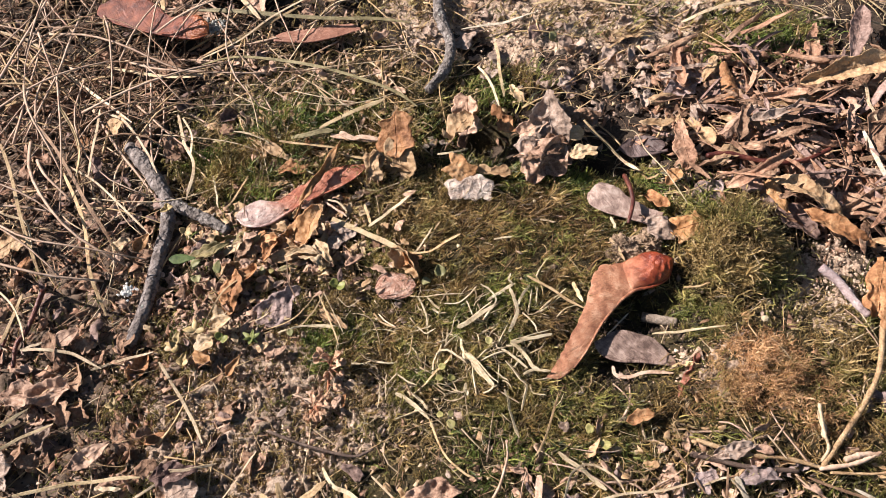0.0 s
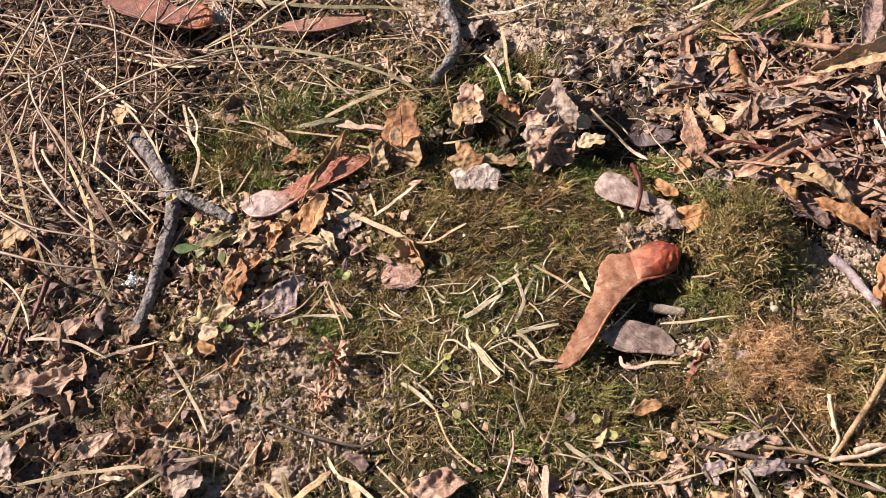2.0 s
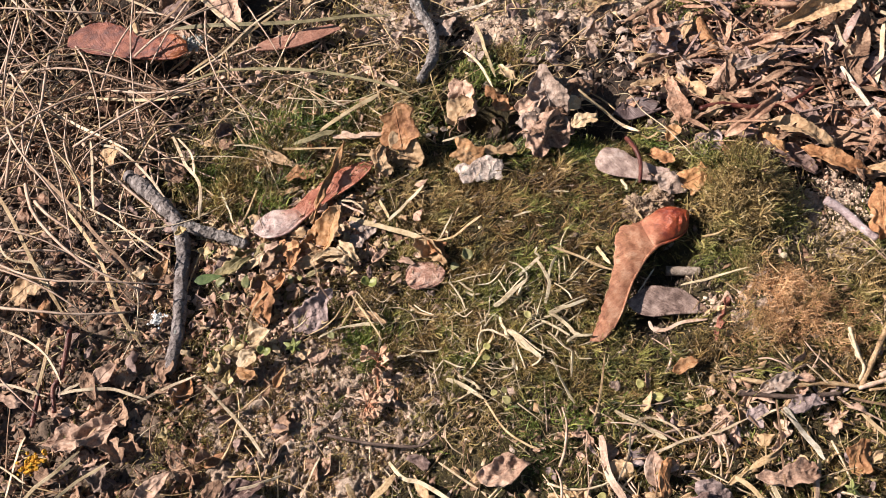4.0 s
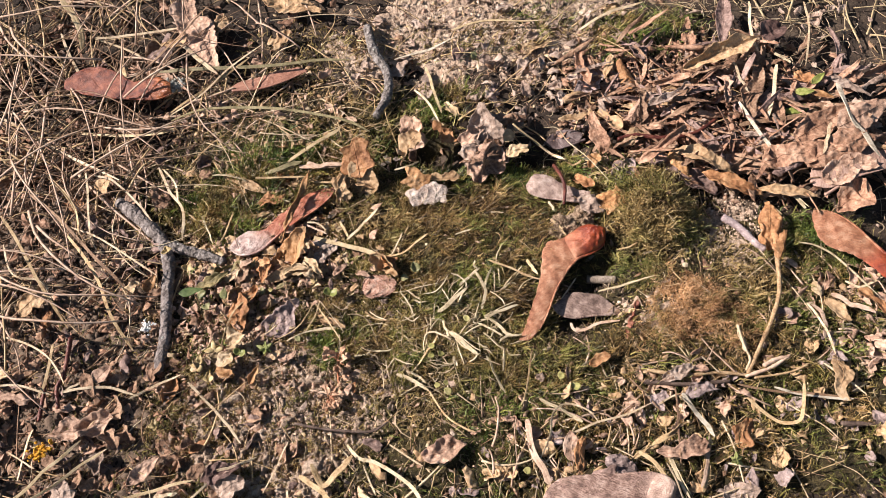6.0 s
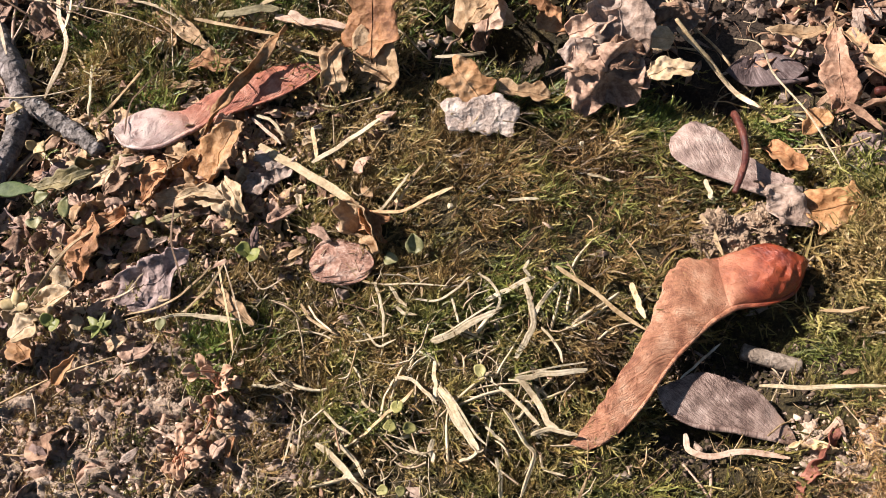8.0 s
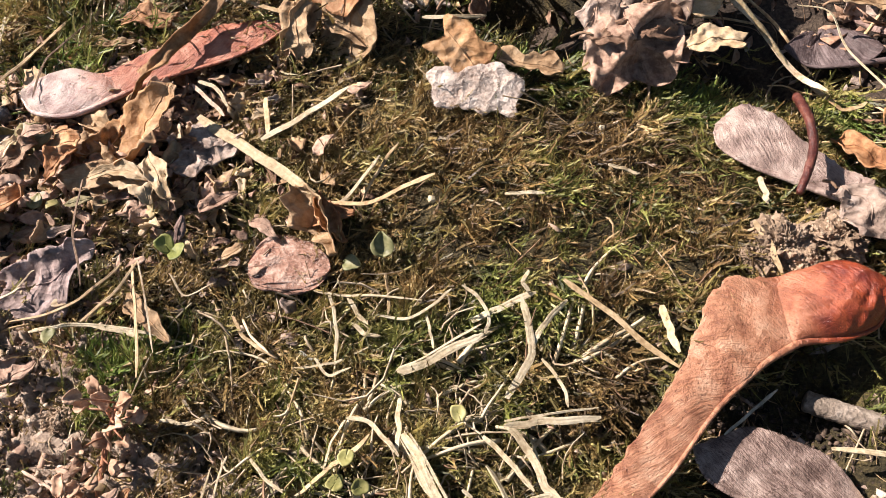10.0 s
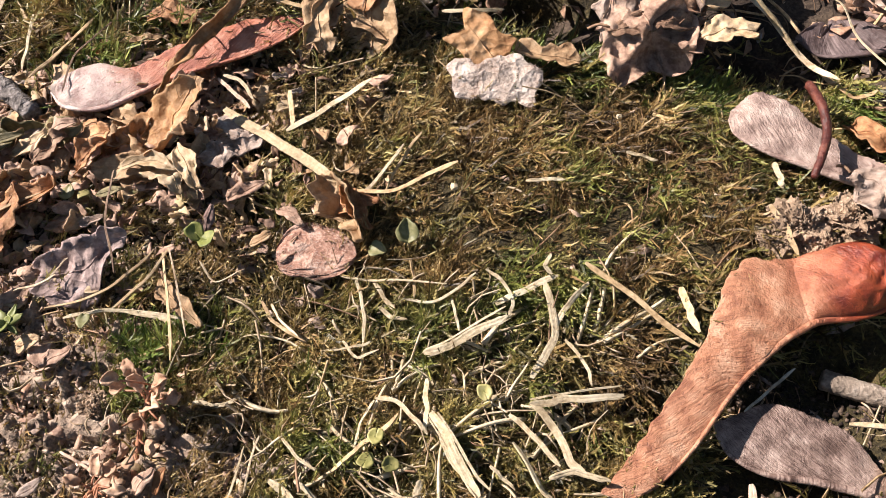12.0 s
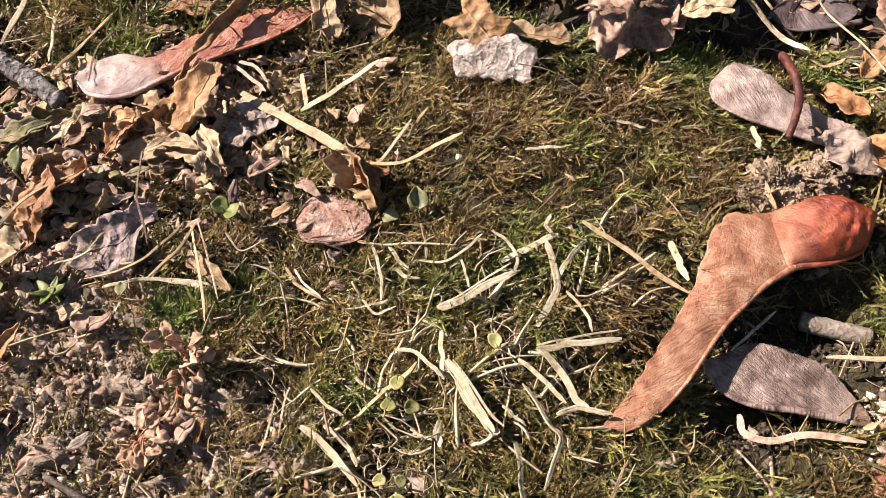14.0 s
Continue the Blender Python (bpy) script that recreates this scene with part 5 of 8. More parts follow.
def splayed_seed(lead, trail, nut, skin, label, ragged=0.4, dome=2.7, sweep=0.2):
    """A winged seed between its thick edge and its ragged one, paired points: nutlet end first. nut: share of the length that the nutlet takes."""
    seed = next(seeds)
    steps, cols = 120, 34
    a, b = smooth_line(lead, steps), smooth_line(trail, steps)
    o = a[0].copy()
    u, v = np.linspace(0, 1, steps)[:, None], np.linspace(0, 1, cols)[None]
    across = b - a
    wide = np.linalg.norm(across, axis=1, keepdims=True)
    b = b + across / (wide + 1e-6) * (ragged * np.clip((u - nut) * 8, 0, 1) * (vnoise(u * 60, 0 * u, 1.3, seed) + 0.6 * vnoise(u * 60, 0 * u, 0.5, seed + 1)))
    grid = a[:, None] * (1 - v[..., None]) + b[:, None] * v[..., None] - o
    x, y = grid[..., 0], grid[..., 1]
    grid[..., 2] += 0.40 * vnoise(x, y, 6.5, seed) + 0.18 * vnoise(x, y, 2.4, seed + 2) + 0.5 * np.sin(np.pi * v) * np.clip(wide / 10, 0, 1)
    s0 = u - sweep * v ** 0.8
    grid[..., 2] += 0.05 * vnoise(s0 * 70, v * 2.0, 1.0, seed + 3) * np.clip((u - nut) * 6, 0, 1)
    uv = np.stack([s0 + 0 * v, u + 0 * v], -1)
    top = tagged(new("maple_seed"), label, "maple seed", "winged maple seeds")
    top.location = Vector(o) * 0.001

    def shell(name, g, thick, m):
        vv, f = sheet(g, thick)
        me = made(name, vv, f, skin, top, uv=np.concatenate([m.reshape(-1, 2)] * 2))
        return vv, me

    first = int(nut * steps * 0.8)
    shell("wing", grid[first:], 0.13, uv[first:])
    thick = np.interp(u[:, 0], (0, 0.12, 0.3, 0.6, 1), (0.3, 0.8, 1.15, 0.7, 0.3))
    vv, f = tube(a - o + (0, 0, 0.1), thick, thick * 0.8, 8, 0.06, seed)
    ring = np.r_[np.repeat(u[:, 0], 8), 0.0, 1.0]
    made("leading_edge", vv, f, skin, top, uv=np.stack([ring * 0.2, ring], 1))
    if not nut:
        return top
    last = int(nut * steps * 1.25)
    g, t = grid[:last].copy(), (u[:last] / u[last - 1])
    swell = np.clip(np.sin(np.pi * np.clip(t * 0.94 + 0.04, 0, 1) ** 0.8), 0, 1) ** 0.75 * np.clip(1 - np.abs(2 * v - 1) ** 2.4, 0, 1) ** 0.65
    peak = g[int(last * 0.42), -5]
    angle = np.arctan2(g[..., 1] - peak[1], g[..., 0] - peak[0]) * 8
    far = np.hypot(g[..., 0] - peak[0], g[..., 1] - peak[1])
    ridge = 1 - 2 * np.abs(vnoise(angle + 0.5 * far, 0.6 * far, 1.1, seed + 5))
    crest = np.exp(-((far / 3.2) ** 2))
    g[..., 2] += swell * (dome + 0.10 * dome * ridge * np.clip(far / 3, 0.15, 1) + 0.35 * dome * crest + 0.16 * vnoise(g[..., 0], g[..., 1], 1.1, seed + 6) + 0.09 * vnoise(g[..., 0], g[..., 1], 0.5, seed + 7)) - 0.25 * t ** 6 + 0.05
    g[..., 2] += 0.35 * np.exp(-(((t - 0.9) / 0.07) ** 2)) * np.sin(np.pi * v)
    vv, f = sheet(g, 0.3)
    n = g.shape[0] * g.shape[1]
    vv[n:] = vv[:n] - np.stack([0 * swell, 0 * swell, swell * dome * 1.7 + 0.25], -1).reshape(-1, 3)
    made("nutlet", vv, f, skin, top, uv=np.concatenate([uv[:last].reshape(-1, 2)] * 2))
    if skin is PALE_NUT_SKIN:
        fur(g, 2200, 0.6, FUR, top)
    return top


def fuzzy_seed(a, b, width):
    """The flat furry nutlet: a thick lens with a ring of short hairs and a stalk scar."""
    o, d, s, n = basis(a, b)
    long = float(np.linalg.norm(np.subtract(b, a)))
    top = tagged(new("maple_nutlet"), "flat pinkish brown furry maple nutlet on moss", "maple seed")
    top.location = Vector(o) * 0.001
    rows, ring = 40, 56
    t, q = np.meshgrid(np.linspace(0, 1, rows), np.linspace(0, 2 * np.pi, ring, endpoint=False), indexing="ij")
    r = np.clip(1 - np.abs(2 * t - 1) ** 3.0, 0.01, 1) ** 0.6 * (1 + 0.05 * vnoise(t * 20, np.cos(q) * 6, 3, 2))
    r = r * (1.12 - 0.28 * t) * (1 + 0.06 * np.sin(3 * q + 5 * t) + 0.05 * np.sin(8 * q + 9 * t) + 0.05 * np.sin(17 * q))
    p = np.stack([t * long, r * np.cos(q) * width / 2, r * np.sin(q) * width * 0.06 + (0.45 * vnoise(t * 20, np.cos(q) * 8, 5, 4) + 0.10 * vnoise(t * 20, np.cos(q) * 8, 1.4, 5) + 0.08 * vnoise(t * 20, np.cos(q) * 8, 0.7, 6)) * np.clip(np.sin(q) * 2, 0, 1)], -1)
    place = lambda g: g[..., :1] * d + g[..., 1:2] * s + g[..., 2:] * n  # noqa: E731
    f = []
    for i in range(rows - 1):
        for k in range(ring):
            x, y = i * ring + k, i * ring + (k + 1) % ring
            f.append((x, x + ring, y + ring, y))
    made("nutlet", place(p).reshape(-1, 3), f, FURRY, top, uv=np.stack([t + 0.1 * np.cos(q), np.sin(q)], -1).reshape(-1, 2))
    g = np.random.RandomState(9)
    verts, faces, k = [], [], 0
    for _ in range(260):
        a_, t_ = g.uniform(0.2, 2.9), g.uniform(0.06, 0.94)
        rr = math.sqrt(1 - abs(2 * t_ - 1) ** 2.2)
        c = np.array([t_ * long, rr * math.cos(a_) * width / 2, rr * math.sin(a_) * width * 0.15])
        e = c + (0.3 * g.randn() - 0.4, 0.3 * g.randn(), abs(0.12 * g.randn()) + 0.05)
        verts += [c + (0, 0.025, 0), c - (0, 0.025, 0), e]
        faces.append((k, k + 1, k + 2))
        k += 3
    made("hairs", place(np.array(verts)), faces, FUR, top, False, uv=np.zeros((k, 2)))


def disc(centre, radius, d, s, n, notch=0.0, cup=0.15, seed=0):
    """A small thick leaf: rounded, cupped, with an optional notch at its tip."""
    rows, ring = 5, 16
    t, q = np.meshgrid(np.linspace(0.001, 1, rows), np.linspace(-np.pi, np.pi, ring, endpoint=False), indexing="ij")
    r = t * radius * (1 - notch * np.exp(-((q / 0.45) ** 2))) * (1 + 0.08 * np.sin(3 * q + seed) + 0.05 * np.sin(5 * q + 2 * seed))
    p = np.stack([r * np.cos(q), 0.85 * r * np.sin(q), cup * radius * t ** 2 + 0.06 * radius * np.sin(2 * q + seed) * t], -1)
    g = np.asarray(centre) + p[..., :1] * d + p[..., 1:2] * s + p[..., 2:] * n
    g = np.concatenate([g, g[:, :1]], 1)
    return sheet(g, 0.10)


def seedling(at, width, kind):
    """A seedling: a bent stem and its small leaves."""
    seed = next(seeds)
    r = np.random.RandomState(seed)
    material, label = GREEN[kind]
    width *= {"blade": 1.0, "pale": 0.8, "round": 1.1}.get(kind, 0.78)
    at = np.array(at, float)
    foot = np.array([at[0] + r.uniform(-1.5, 1.5), at[1] + r.uniform(-1.5, 0.5), 0.0])
    foot[2] = float(height(foot[0], foot[1])) - 0.8
    top = tagged(new("seedling"), label, "seedling", "small seedlings")
    top.location = Vector(foot) * 0.001
    head = at - foot
    v, f = tube(smooth_line([(0, 0, 0), 0.55 * head + (0.3, 0, 0.3), head - (0, 0, 0.1)], 9), np.full(9, 0.34), np.full(9, 0.34), 5)
    made("stem", v, f, STEM, top)
    heading = r.uniform(0, 6.3)
    if kind == "clover":
        spots = [(2.4, 0.40, 0.46, 0.1), (-0.3, 0.42, 0.5, 0.1)]
    elif kind == "rosette":
        spots = [(heading + 0.5, 0.15, 0.2, 0.1)]
    elif kind in ("pale", "round", "olive", "blade"):
        spots = []
    else:
        spots = [(heading, 0.05, 0.5, 0.05)]
    for a, off, rad, notch in spots:
        tip = 0.5 if kind == "clover" else r.uniform(-0.5, 0.5)
        d = np.array([math.cos(a) * math.cos(tip), math.sin(a) * math.cos(tip), math.sin(tip)])
        s = np.array([-math.sin(a), math.cos(a), 0])
        v, f = disc(head + d * off * width, rad * width, d, s, np.cross(d, s), notch, 0.5 if kind == "pale" else 0.18, seed)
        made("leaf", v, f, material, top)
    for k in range({"pale": 3, "round": 1, "olive": 1, "rosette": 6}.get(kind, 0)):
        a, tip = heading + k * (1.05 if kind == "rosette" else 1.6), r.uniform(-0.2, 0.7)
        d = np.array([math.cos(a) * math.cos(tip), math.sin(a) * math.cos(tip), math.sin(tip)])
        s = np.array([-math.sin(a), math.cos(a), 0])
        grid, _, _ = leaf_shapes(width * r.uniform(0.6, 0.95), width * r.uniform(0.5, 0.8) * (0.55 if kind == "rosette" else 1), "ovate", 0.8, 0.7 if kind == "pale" else 0.35, seed + k)
        v, f = sheet(head + grid[..., :1] * d + grid[..., 1:2] * s + grid[..., 2:] * np.cross(d, s), 0.12)
        made("leaf", v, f, material, top)
    if kind == "blade":
        grid, _, uv = leaf_shapes(width * 1.15, width * 0.5, "ovate", 0.35, 0.15, seed)
        v, f = sheet(grid + head - (0.6 * width, 0, 0), 0.12)
        made("leaf", v, f, material, top)
    return top


def sprig(points, size):
    """A withered sprig: reddish stem with small shrivelled leaves on short stalks."""
    r = np.random.RandomState(next(seeds))
    o = np.array(points[0], float)
    top = tagged(new("withered_sprig"), "withered reddish sprig with small brown leaves", "sprig")
    top.location = Vector(o) * 0.001
    line = smooth_line(points, 20) - o
    v, f = tube(line, np.linspace(1.0, 0.6, 20), np.linspace(0.9, 0.5, 20), 6, 0.08)
    made("stem", v, f, SPRIG_STEM, top)
    for k in range(15):
        p = line[r.randint(5, 20)]
        a, lift = r.uniform(0, 6.3), r.uniform(0.0, 0.9)
        d = np.array([math.cos(a) * math.cos(lift), math.sin(a) * math.cos(lift), math.sin(lift)])
        q = p + d * size * r.uniform(0.5, 1.7)
        v, f = tube(smooth_line([p, (p + q) / 2 + (0, 0, 0.4), q], 6), np.full(6, 0.3), np.full(6, 0.3), 4)
        stem = made("leaf_stalk", v, f, SPRIG_STEM, top)
        grid, _, _ = leaf_shapes(size * r.uniform(0.7, 1.25), size * r.uniform(0.6, 1.1), "ragged", 1.3, 1.0, r.randint(1000))
        s = np.cross((0, 0, 1.0), d)
        s /= np.linalg.norm(s)
        v, f = sheet(q + grid[..., :1] * d + grid[..., 1:2] * s + grid[..., 2:] * np.cross(d, s), 0.12)
        made("leaf", v, f, SPRIG, stem)


def lichen_flake(at, width, kind):
    """A scrap of crumbly lichen: a cluster of small lobes."""
    r = np.random.RandomState(next(seeds))
    material, label = LICHEN[kind]
    verts, faces = [], []
    for n in range(60):
        c = np.array([r.randn() * 0.22, r.randn() * 0.20, 0]) * width + (0, 0, r.uniform(-0.6, 0.8))
        verts.append(c + ICO_V * r.uniform(0.5, 1.2, (12, 1)) * width * r.uniform(0.05, 0.12))
        faces.append(ICO_F + 12 * n)
    ob = made("lichen_scrap", np.concatenate(verts), np.concatenate(faces), material, smooth=False)
    ob.location = Vector(at) * 0.001
    tagged(ob, label, "lichen")


def crumb_chip(at, width):
    """A pale angular chip."""
    r = np.random.RandomState(next(seeds))
    ob = made("pale_chip", ICO_V * r.uniform(0.7, 1.1, (12, 1)) * np.array((0.5, 0.45, 0.3)) * width, ICO_F, STRAW["bleached"][0], smooth=False, uv=np.zeros((12, 2)))
    ob.location = Vector(at) * 0.001
    tagged(ob, "small pale chip of wood on the moss", "wood chip")


def soil_lump(at, width):
    """A clod of grey-brown soil: a knobbly lump with loose grains on it."""
    seed = next(seeds)
    r = np.random.RandomState(seed)
    rows, ring = 40, 60
    t, q = np.meshgrid(np.linspace(0.02, 0.98, rows) * np.pi, np.arange(ring) * 2 * np.pi / ring, indexing="ij")
    px, py = np.sin(t) * np.cos(q) * width / 2, np.sin(t) * np.sin(q) * width / 2
    rad = 1 + 0.28 * vnoise(px, py + 3 * np.cos(t), width * 0.22, seed) + 0.20 * vnoise(px, py + 3 * np.cos(t), width * 0.09, seed + 1) + 0.12 * r.uniform(-1, 1, t.shape)
    verts = [np.stack([px * rad, py * rad, 0.42 * width * np.cos(t) * rad], -1).reshape(-1, 3)]
    faces = []
    for i in range(rows - 1):
        for k in range(ring):
            x, y = i * ring + k, i * ring + (k + 1) % ring
            faces.append((x, x + ring, y + ring, y))
    start = rows * ring
    for n in range(380):
        d = verts[0][r.randint(start // 2)]
        verts.append(d + r.uniform(-0.3, 0.3, 3) + OCT_V * r.uniform(0.4, 1.3, (6, 1)) * np.array((1, 1, 0.6)) * r.uniform(0.10, 0.34))
        faces += [tuple(f + start + 6 * n) for f in OCT_F]
    ob = made("soil_clod", np.concatenate(verts), faces, CLOD, smooth=False)
    ob.location = Vector(at) * 0.001 - Vector((0, 0, 0.0015))
    tagged(ob, "grey-brown crumbly clod of soil beside the seed", "soil clod")


CLOD = organic("grey_clod", [(0.15, 0.105, 0.072), (0.33, 0.24, 0.165), (0.50, 0.385, 0.28)], 200, 1800, 1.0, 0.0002, island=0.12, gloss=0.05)
FORK = [(-80.4, 4.0, 0.6), (-74.0, 0.2, 1.0), (-65.8, -5.4, 1.6)]

# winged maple seeds
splayed_seed([(63.5, -26.7, 5.2), (61.1, -30.9, 5.0), (56.8, -33.0, 5.0), (52.1, -33.8, 5.0), (49.6, -35.2, 5.0), (46.6, -37.4, 5.0), (42.4, -41.7, 4.9), (39.8, -44.9, 4.7), (35.2, -51.6, 4.4), (30.8, -56.3, 4.1), (26.8, -58.5, 3.8)],
             [(64.0, -25.1, 5.4), (61.0, -23.7, 5.2), (56.9, -22.2, 5.2), (52.5, -23.8, 5.2), (47.2, -25.5, 5.2), (42.4, -26.1, 5.2), (38.3, -33.8, 5.1), (36.2, -39.6, 4.9), (31.0, -48.0, 4.5), (27.4, -53.3, 4.2), (24.3, -57.8, 3.9)], 0.30, RUST_SKIN, "rust-brown winged maple seed lying on the moss")
splayed_seed([(60.4, -55.5, 0.9), (55.8, -54.5, 0.8), (50.6, -53.6, 0.8), (44.8, -53.2, 0.9), (40.6, -51.4, 1.1), (38.8, -48.8, 1.2)],
             [(59.7, -53.2, 1.0), (55.5, -47.7, 1.4), (50.4, -45.5, 1.6), (45.9, -44.3, 1.5), (41.7, -45.9, 1.3), (38.5, -47.4, 1.2)], 0, GREY_SKIN, "grey weathered wing of a maple seed", 0.15, 0, 0.5)
splayed_seed([(-63.1, -2.4, 3.6), (-60.0, -5.0, 3.6), (-54.0, -5.1, 3.7), (-48.0, -1.5, 3.8), (-43.0, 1.9, 3.8), (-37.3, 4.5, 3.8), (-31.5, 7.2, 3.9), (-26.9, 10.3, 4.0), (-24.1, 13.5, 4.0)],
             [(-63.4, -1.3, 4.0), (-61.5, 1.0, 4.0), (-56.4, 3.4, 4.1), (-50.8, 2.8, 4.1), (-45.9, 6.8, 4.2), (-40.2, 10.0, 4.3), (-34.4, 13.4, 4.4), (-28.4, 14.7, 4.5), (-24.4, 14.1, 4.6)], 0.32, PALE_NUT_SKIN, "reddish winged maple seed with a pale furry nutlet", 0.25, 0.55, 0.3)
splayed_seed([(62.4, -13.0, 4.2), (59.1, -12.2, 4.3), (52.8, -9.9, 4.6), (47.4, -8.0, 4.8), (43.2, -5.4, 5.0), (42.2, -2.8, 5.2)],
             [(63.9, -9.1, 4.7), (60.7, -7.7, 4.9), (55.0, -4.1, 5.3), (51.7, -0.3, 5.6), (46.5, 1.7, 5.9), (42.5, -1.4, 5.6)], 0, MAUVE_SKIN, "pale mauve wing of a maple seed beside the moss", 0.2, 0, 0.5)
maple_seed([(70.6, 15.8, 0.8), (64.4, 15.1, -0.2), (59.3, 15.6, -1.2), (55.4, 18.1, -0.1)], (5.7, 8.1, 8.4, 5.1), -1, 0, "dark", 0.5)
splayed_seed([(-77.9, 71.5, 5.0), (-83.5, 70.3, 4.6), (-94.2, 73.3, 4.2), (-105.0, 77.4, 3.8), (-113.7, 81.7, 3.4), (-119.0, 85.6, 3.0)],
             [(-77.9, 76.2, 5.5), (-82.7, 80.6, 5.2), (-91.5, 80.7, 4.9), (-98.9, 88.1, 4.6), (-108.8, 93.2, 4.3), (-118.1, 88.9, 4.0)], 0.30, RED_SKIN, "dark red-brown winged maple seed under dry grass", 0.3, 1.2, 0.4)
maple_seed([(-55.3, 67.7, 4.3), (-44.3, 65.9, 4.6), (-35.2, 67.1, 4.7), (-25.6, 70.5, 4.3)], (5.0, 6.8, 7.3, 4.1), 1, 0, "brown", 1)
splayed_seed([(56.2, -113.6, 4.6), (51.6, -117.1, 4.8), (41.8, -115.7, 5.0), (32.1, -115.8, 5.2), (25.3, -117.5, 5.2), (18.6, -119.5, 5.2), (13.1, -120.4, 5.2)],
             [(56.6, -112.4, 4.8), (54.4, -109.6, 5.2), (49.5, -107.3, 5.6), (39.4, -105.6, 6.0), (30.2, -103.8, 6.0), (21.2, -103.9, 5.8), (12.8, -112.4, 5.4)], 0.24, PINK_SKIN, "large pinkish grey winged maple seed", 0.3, 1.2, 0.5)
splayed_seed([(154.3, -64.3, 6.0), (151.6, -57.8, 6.4), (149.1, -52.6, 6.8), (145.9, -44.6, 7.0), (141.5, -38.7, 7.0), (135.7, -35.4, 6.8)],
             [(147.8, -67.1, 5.6), (145.1, -60.4, 5.8), (141.1, -55.1, 6.0), (135.7, -51.4, 6.2), (132.5, -46.0, 6.3), (134.0, -37.6, 6.6)], 0, RUST_SKIN, "red-brown wing of a maple seed beside green moss", 0.3)
maple_seed([(141.2, -31.5, 7.8), (153.7, -27.7, 8.6), (165.3, -26.7, 8.5), (174.9, -25.2, 8.6)], (10.5, 13.6, 12.6, 8.4), 1, 0, "pink", 1.5)
fuzzy_seed((-21.8, -27.1, 2.4), (-10.1, -27.5, 2.8), 8.4)

# twigs and sticks
forked_twig([(-101.3, 29.7, -0.2), (-96, 23.2, 0), (-90.3, 14.8, 0.5), (-86.2, 7.4, 0.6), (-85.2, -1.4, 0.3), (-86.3, -11.8, 0.9), (-87, -22, 1.8), (-88.6, -32.3, 1.8), (-91.6, -41.0, 1.2)], 4.85, "grey")
twig([(1.6, 88.8, 3.5), (1.4, 79.5, 3.3), (2.6, 71.5, 3.2), (4.5, 65.2, 2.9), (4.2, 57.3, 3.3), (1.8, 50, 4.1), (-1.6, 44.7, 4.4), (-3.9, 41.9, 4.1)], 3.9, "lichen")
twig([(53.6, -39.3, -1.6), (56.4, -40.2, -1.4), (59.6, -41.1, -1.2), (63.1, -42, -1.0)], 2.9, "wood")
twig([(105.5, -29.2, 3.5), (109.6, -34, 2.9), (112.1, -40.3, 3.2), (114.9, -44.9, 3.1)], 2.62, "purple")
twig([(54.4, 4.7, 5), (54.8, -1.4, 7.6), (54.8, -6.3, 7.9), (53.6, -10.4, 8.1), (52.2, -13.9, 7.9)], 1.39, "red")
twig([(80.4, 9.9, 5.3), (87, 9.8, 5.8), (96.7, 6.1, 6), (108.2, 6, 4.9), (119, 10.2, 4.9)], 1.72, "red")
twig([(112.1, -106.4, 3.1), (117, -107.9, 3.4), (123.8, -109.4, 3.6)], 1.61, "dark")
twig([(-147.7, -17, 4.5), (-144.7, -29.1, 4.7), (-142.8, -45.8, 6.3), (-144.3, -65.6, 7), (-146.1, -75.4, 6.9)], 1.64, "dark")

twig([(-116.5, -23.7, 5.7), (-118.7, -35.7, 5.5), (-121.1, -40, 5.2), (-120.9, -46.8, 4.9)], 1.48, "red")
twig([(-126.8, -49.5, 4.7), (-125.9, -43.5, 4.6), (-124.8, -38, 4.8)], 1.29, "red")
twig([(58.6, -79.8, 2.6), (72.3, -84, 2.9), (85.5, -85.7, 2)], 1.47, "dark")
twig([(-50.4, -67.8, 2.8), (-40.3, -72.1, 2.7), (-28.2, -75.8, 3.4), (-22.4, -74.5, 4.4)], 0.90, "dark")

# dry stalk with a withered leaf
stalk([(117.3, -47.6, 4.7), (113.3, -58, 4.9), (110, -64, 5.2), (104.4, -71, 4.9), (97.7, -78.2, 3.6), (91.1, -85.2, 2.3)], 1.9, "stem")
stalk([(92.5, -70.1, 7.7), (92.9, -76.6, 5.1), (93.6, -80.6, 3.6), (91.3, -83.7, 2.4)], 1.12, "pale")
leaf((117.3, -47.6, 4.7), (122.1, -29.6, 6.5), 8.5, "orange", "ragged", 0, 0.5, 0.9)
leaf((116.5, -50.2, 5.7), (121.7, -41.5, 8.3), 4.4, "orange", "strip", 40, 0.6, 0.7)
stalk([(60.8, -76.4, 2.8), (71.6, -80.8, 3.2), (82.9, -82.4, 2.3), (91.4, -85.2, 2.3)], 1.49, "stem")
stalk([(90.4, -85.4, 2.2), (99.1, -84.8, 3.4), (106, -82.6, 4.5)], 1.49, "pinkish")
stalk([(92.9, -86.5, 2.2), (103.7, -87.6, 3.2), (109.9, -86.9, 4.4)], 0.93, "stem")
straw([(88.3, -92.1, 2.6), (91, -96.9, 2.5), (95.1, -102, 3.1), (99.9, -102.7, 4.6), (103.1, -97.4, 6.2), (105, -90.9, 8.2)], 1.08, "tan")

